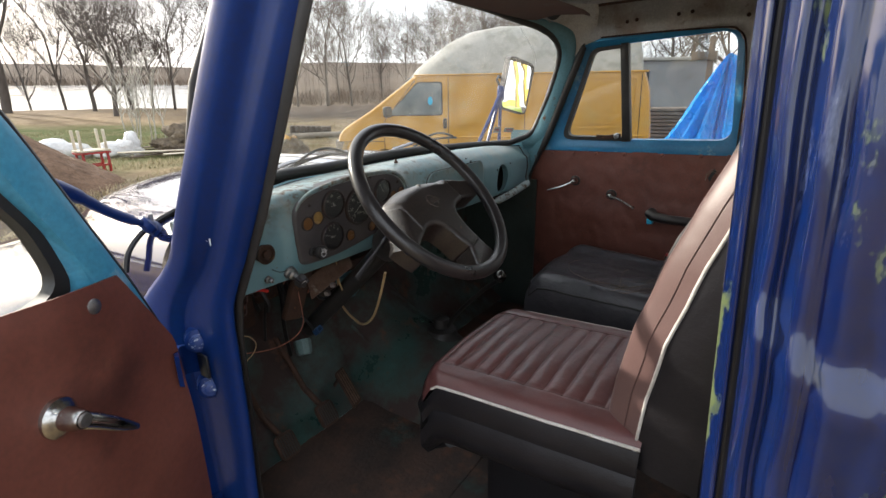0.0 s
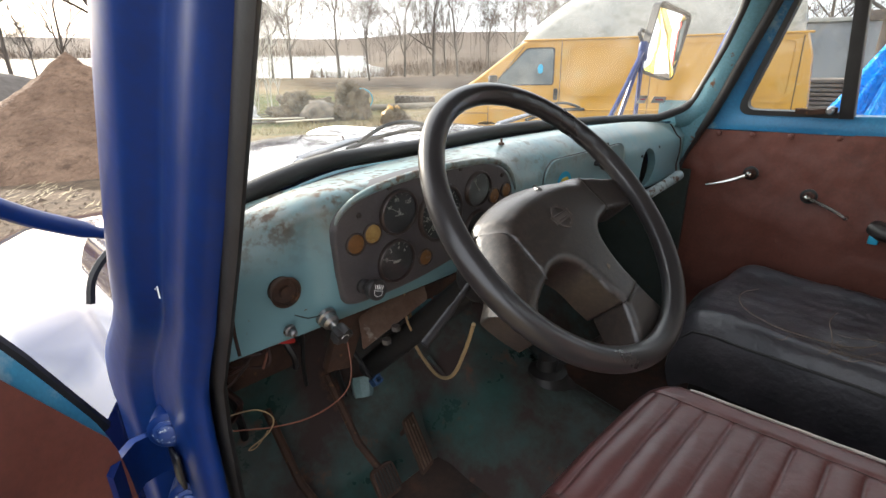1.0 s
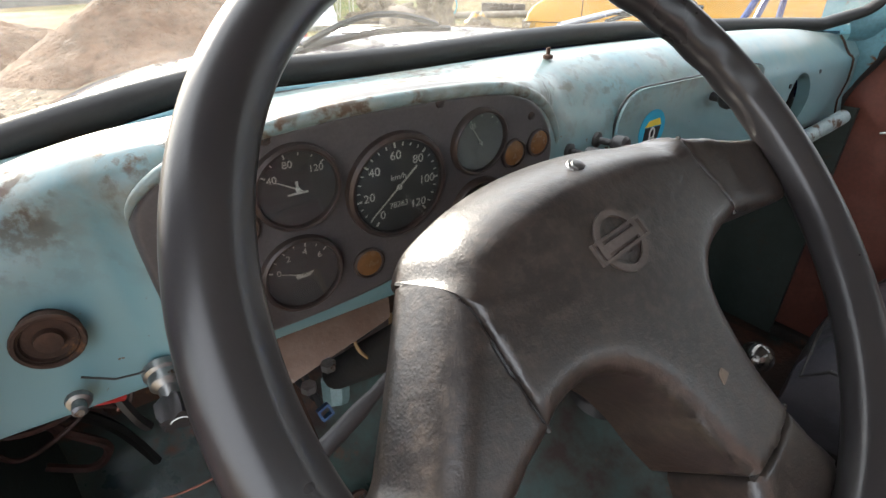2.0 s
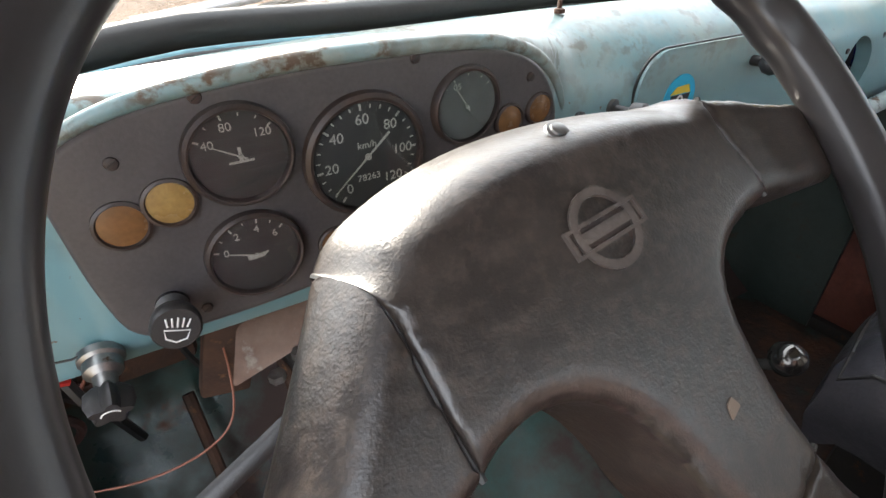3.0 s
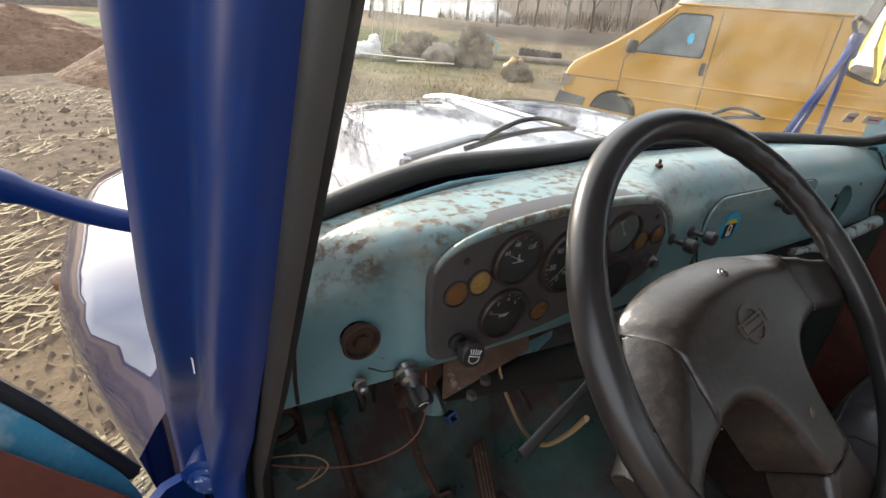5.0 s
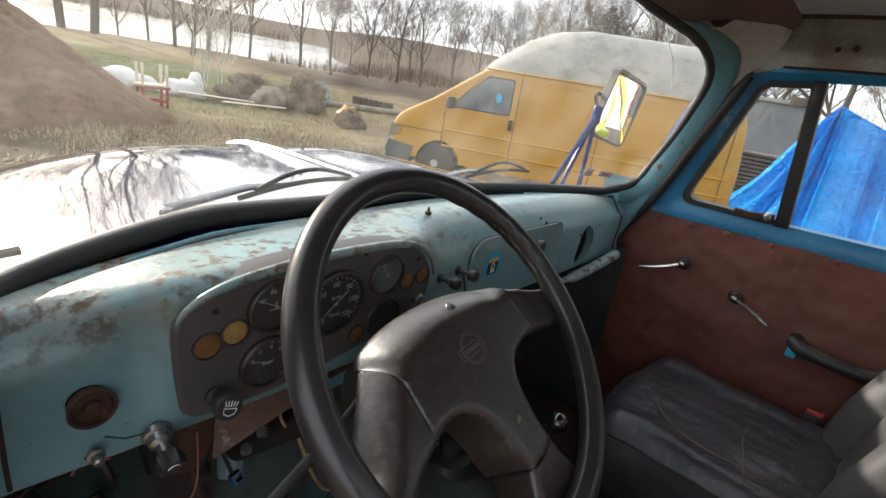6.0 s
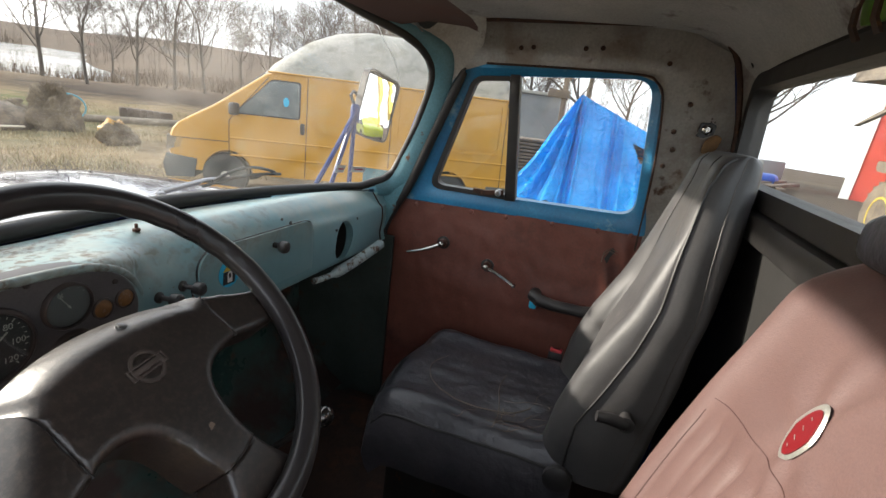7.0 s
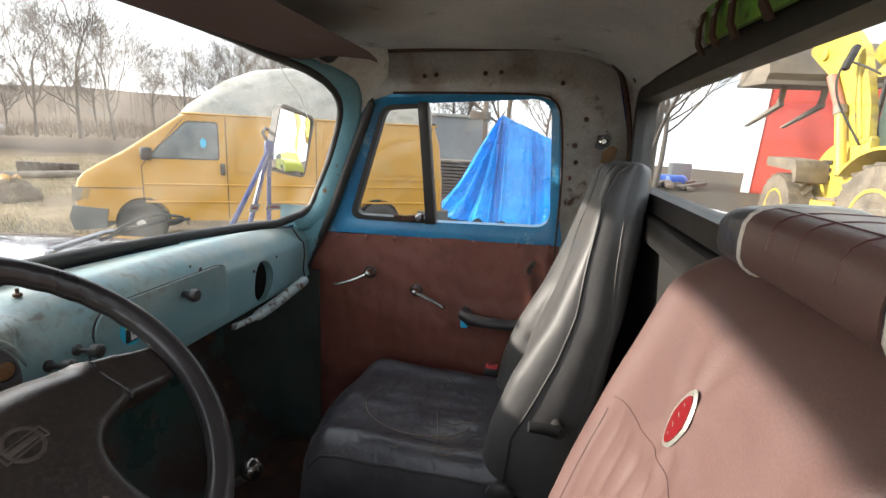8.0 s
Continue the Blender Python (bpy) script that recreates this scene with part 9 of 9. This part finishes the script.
M["barn_red"] = surface("barn_red", (0.62, 0.075, 0.052), (0.54, 0.06, 0.045), 1.0, 0.5, 0, 20, 0.1, 0.004)
barn = thing("red_barn", polar(118, 30, GROUND), "red corrugated barn with a white corner board", "barn")
BR = frame_m(polar(110.6, 28, GROUND - 0.5), (-0.50, -0.87, 0), (0, 0, 1))
if (BR.to_3x3() @ Vector((0, 0, 1))).x > 0:
    BR = BR @ Matrix.Diagonal((1, 1, -1, 1))
part("wall", prism([(0.0, 0), (14, 0), (14, 7.2), (0.25, 5.9)], -9, 0, BR), "barn_red", barn)
for k in range(46):
    v = 0.15 + k * 0.145
    u0 = 0.25 * min(1.0, v / 5.9)
    if v < 6.6:
        part("sheet_rib", box((0, 0, 0), (1, 1, 1), 0, BR @ Matrix.Translation(((u0 + 9.0) / 2 + 0.15, v if v < 5.8 else 5.8, 0.012)) @ Matrix.Diagonal((9.0 - u0, 0.05, 0.03, 1))), "barn_red", barn)
part("corner_board", prism([(-0.15, 0), (0.22, 0), (0.47, 5.95), (0.12, 5.95)], -0.05, 0.06, BR), "white_mark", barn, "white corner board")
part("roof", prism([(0.05, 5.85), (14.2, 7.15), (14.2, 7.4), (-0.1, 6.1)], -9.4, 0.4, BR), "hut_grey", barn)

for k, (az, d) in enumerate(((103.6, 27), (104.2, 26.6), (104.7, 27.4))):
    p = polar(az, d)
    b = thing("barrel", (p.x, p.y, land(p.x, p.y)), "blue plastic barrel lying in the yard", "barrel", "barrels")
    part("shell", lathe([(0.26, -0.45), (0.30, -0.42), (0.30, 0.42), (0.26, 0.45)], Matrix.Translation((p.x, p.y, land(p.x, p.y) + 0.30)) @ Euler((math.pi / 2, 0, 0.5 * k)).to_matrix().to_4x4(), 16), surface("barrel_blue", (0.02, 0.09, 0.42), (0.03, 0.12, 0.5), 3, 0.4) if k == 0 else bpy.data.materials["barrel_blue"], b)
for k in range(9):
    p = polar(101.6 + 1.1 * (k % 5), 24.5 + 1.2 * (k // 3))
    z = land(p.x, p.y)
    b = thing("timber_pile", (p.x, p.y, z), "low pile of weathered timber in the yard", "timber", "yard timber")
    part("beam", box((p.x, p.y, z + 0.12 + 0.05 * (k % 3)), (4.5, 0.3, 0.14), 0.01, Matrix.Rotation(-0.5 + 0.15 * (k % 4), 4, "Z")), "timber", b)
p = polar(104.6, 31)
cr_ = thing("crate", (p.x, p.y, land(p.x, p.y)), "grey crate beside the barrels", "crate")
part("case", box((p.x, p.y, land(p.x, p.y) + 0.6), (1.0, 1.0, 1.2), 0.03), "hut_grey", cr_)
M["film"] = surface("film", (0.55, 0.54, 0.52), (0.7, 0.69, 0.66), 4, 0.35, 0, 20, 0.4, 0.02, waves=(5, 0.8, 0.08))
film_ = thing("plastic_sheet", polar(106, 16.5, GROUND), "crumpled white plastic film on the ground", "plastic sheet")
a0, b0 = polar(102.0, 17.5), polar(110.0, 15.5)
part("sheet", sheet(lambda s, t: a0.lerp(b0, s) + Vector((0.5 * (t - 0.5), 0.9 * (t - 0.5) + 0.2 * math.sin(s * 9), land(0, 0) + 0.06 + 0.18 * abs(noise.noise(Vector((s * 8, t * 2.5, 1)))) * math.sin(math.pi * t))), 60, 14, 0.01), "film", film_)

# ---- rubbish on the grass in front ----
M["stool_red"] = surface("stool_red", (0.40, 0.03, 0.025), (0.30, 0.03, 0.025), 8, 0.5)
M["pale_wood"] = surface("pale_wood", (0.62, 0.56, 0.44), (0.5, 0.44, 0.33), 8, 0.6)
S0 = polar(19.35, 13.4)
for flip, mt, lab in ((0, "stool_red", "small red wooden stool on the grass"), (1, "pale_wood", "pale wooden stool upside down on a red one")):
    st_ = thing("stool", (S0.x, S0.y, GROUND + 0.45 * flip), lab, "stool", "stacked stools")
    zt = GROUND + (0.44 if not flip else 0.49)
    part("seat", box((S0.x, S0.y, zt), (0.62, 0.46, 0.04), 0.008), mt, st_)
    for dx in (-0.25, 0.25):
        for dy in (-0.17, 0.17):
            za, zb = (GROUND, zt) if not flip else (zt, zt + 0.46)
            part("leg", box((S0.x + dx, S0.y + dy, (za + zb) / 2), (0.05, 0.05, zb - za), 0.005), mt, st_)
    if not flip:
        for dy in (-0.17, 0.17):
            part("rail", box((S0.x, S0.y + dy, GROUND + 0.16), (0.48, 0.03, 0.04)), mt, st_)


def lump(name, at, size, seed, mat_name, label, cat, n=3, rough=0.35, twigs=0):
    bm = bmesh.new()
    bmesh.ops.create_icosphere(bm, subdivisions=n, radius=1)
    for v in bm.verts:
        k = 1 + rough * noise.noise(v.co * 1.7 + Vector((seed, 0, 0))) + rough * 0.4 * noise.noise(v.co * 5 + Vector((seed, 3, 0)))
        v.co = Vector((at[0] + v.co.x * size[0] * k, at[1] + v.co.y * size[1] * k, max(at[2] - 0.03, at[2] + size[2] * 0.55 + v.co.z * size[2] * k)))
    if twigs:
        # dry stalks sticking out on all sides
        rq = random.Random(seed)
        for k in range(twigs):
            a, e = rq.uniform(0, 6.3), rq.uniform(0.1, 1.5)
            d = Vector((math.cos(a) * math.cos(e), math.sin(a) * math.cos(e), math.sin(e)))
            p = Vector((at[0] + d.x * size[0] * 0.8, at[1] + d.y * size[1] * 0.8, at[2] + size[2] * 0.5 + d.z * size[2] * 0.8))
            tip = p + (d + Vector((rq.uniform(-1, 1), rq.uniform(-1, 1), rq.uniform(-0.3, 0.8))) * 0.8) * size[2] * rq.uniform(0.25, 0.75)
            w = Vector((math.sin(a), -math.cos(a), 0)) * 0.008
            bm.faces.new([bm.verts.new(q) for q in (p - w, p + w, tip)])
    return tagged(part(name, bm, mat_name, None, sharp=180), label, cat)


def on(az, d):
    p = polar(az, d)
    return (p.x, p.y, land(p.x, p.y))


lump("white_bale", on(17.0, 16.6), (0.85, 0.42, 0.36), 1, "film", "long white plastic-wrapped bundle", "bundle")
lump("white_sack", on(21.9, 16.6), (0.55, 0.35, 0.30), 2, "film", "crumpled white sack on the grass", "sack", rough=0.5)
lump("white_sack", on(23.0, 16.8), (0.30, 0.25, 0.40), 3, "film", "crumpled white sack on the grass", "sack", rough=0.6)
M["hay"] = surface("hay", (0.13, 0.10, 0.07), (0.22, 0.17, 0.11), 6, 0.95, 0, 40, 0.8, 0.05, waves=(12, 0.9, 0.08))
lump("brush_pile", on(28.6, 17.0), (0.95, 0.6, 0.45), 4, "hay", "dark heap of brushwood and rubbish", "heap", 4, 0.8, 500)
lump("brush_pile", on(33.8, 16.2), (0.50, 0.45, 0.62), 5, "hay", "taller dark heap of dry weeds", "heap", 4, 0.8, 600)
lump("brush_pile", on(30.4, 16.0), (0.60, 0.5, 0.40), 8, "mud_tyre", "grey stone half sunk in the grass", "stone", 3, 0.3)
lump("yellow_cover", on(38.2, 14.0), (0.30, 0.25, 0.34), 6, "van_yellow", "dull yellow cover over a small machine", "cover", 3, 0.5)
lump("brush_pile", on(38.6, 13.6), (0.35, 0.3, 0.28), 7, "hay", "dark weeds beside the yellow cover", "heap", 3, 0.7, 300)
p0 = Vector(on(34.9, 17.0))
hoop = thing("hose_coil", p0, "light blue hose coil standing in the weeds", "hose")
part("coil", tube([p0 + Vector((0.34 * math.cos(a), -0.2 * math.cos(a), 0.55 + 0.34 * math.sin(a))) for a in span(0, 2 * math.pi, 28, False)], 0.022, 8, True), surface("hose_blue", (0.08, 0.33, 0.42), (0.1, 0.38, 0.48), 5, 0.4), hoop)
blk = None
for k in range(7):
    p = Vector(on(39.3 + 0.55 * k, 21.0 - 0.15 * k))
    if blk is None:
        blk = thing("concrete_ring", p, "dirty brown hollow concrete block lying in a row", "concrete block", "row of concrete blocks")
        part("body", ring_prism(rounded([(-0.20, 0), (0.20, 0), (0.20, 0.38), (-0.20, 0.38)], 0.03), [(u, v) for u, v in ellipse(0, 0.19, 0.13, 0.13, 24)], -0.2, 0.2, frame_m(p, (0.8, -0.6, 0), (0, 0, 1))), "timber", blk)
    else:
        copy_thing(blk, Matrix.Translation(p))
rnd = random.Random(12)
for k in range(11):
    a, d = 24.5 + rnd.uniform(0, 6), rnd.uniform(15.0, 17.4)
    p = Vector(on(a, d))
    b = thing("board", p, "weathered loose board on the grass", "board", "loose boards")
    part("plank", box(p + Vector((0, 0, 0.06 + 0.015 * k)), (rnd.uniform(1.4, 2.8), 0.14, 0.03), 0.004, Euler((rnd.uniform(-0.03, 0.03), rnd.uniform(-0.05, 0.05), rnd.uniform(-0.8, 0.1))).to_matrix().to_4x4()), "timber" if k % 3 else "pale_wood", b)
M["old_log"] = surface("old_log", (0.26, 0.22, 0.17), (0.18, 0.15, 0.115), 3, 0.9, 0, 30, 0.4, 0.01)
p = Vector(on(42.5, 19.0))
b = thing("log", p, "long pale log lying beyond the van", "log")
part("trunk", tube([p + Vector((-2.2, 1.6, 0.12)), p + Vector((0, 0, 0.14)), p + Vector((2.2, -1.8, 0.12))], 0.11, 10), "old_log", b)


# ---- lime estate car beyond the digger, seen in the wing mirror ----
M["car_lime"] = surface("car_lime", (0.42, 0.50, 0.03), (0.36, 0.44, 0.03), 2, 0.3, 0, 60, 0.05, 0.001, coat=0.4)
lc = Vector((8.4, -14.2, GROUND))
car = thing("estate_car", lc, "small lime yellow estate car parked in the yard", "car")
CM = frame_m(lc, (-0.20, 0.98, 0), (0, 0, 1))
prof = rounded([(-2.05, 0.30), (2.05, 0.30), (2.10, 0.75), (1.95, 0.88), (1.00, 0.98), (0.35, 1.40), (-1.70, 1.42), (-2.02, 0.95)], 0.07, 3)
part("body", loft([[CM @ Vector((u, v, w)) for u, v in prof] for w in (-0.80, -0.76, 0.76, 0.80)]), "car_lime", car)
for sgn in (-1, 1):
    for a, b, c, d in ((0.88, 0.30, -0.55, -0.55), (-0.62, -0.62, -1.60, -1.75)):
        part("window", prism([(a, 0.98), (b, 1.33), (c, 1.34), (d, 0.98)], 0.80 * sgn, 0.806 * sgn, CM), bpy.data.materials["van_pane"], car, "dark side window")
    for u in (-1.25, 1.30):
        wh = part("wheel", lathe([(0.17, -0.09), (0.28, -0.09), (0.30, 0), (0.28, 0.09), (0.17, 0.09)], CM @ Matrix.Translation((u, 0.30, 0.74 * sgn)), 20), "rubber", car, "black car wheel")
        part("hub", lathe([(0.17, -0.085), (0.05, -0.10), (0.05, 0.10), (0.17, 0.085)], CM @ Matrix.Translation((u, 0.30, 0.74 * sgn)), 16), "steel", wh)
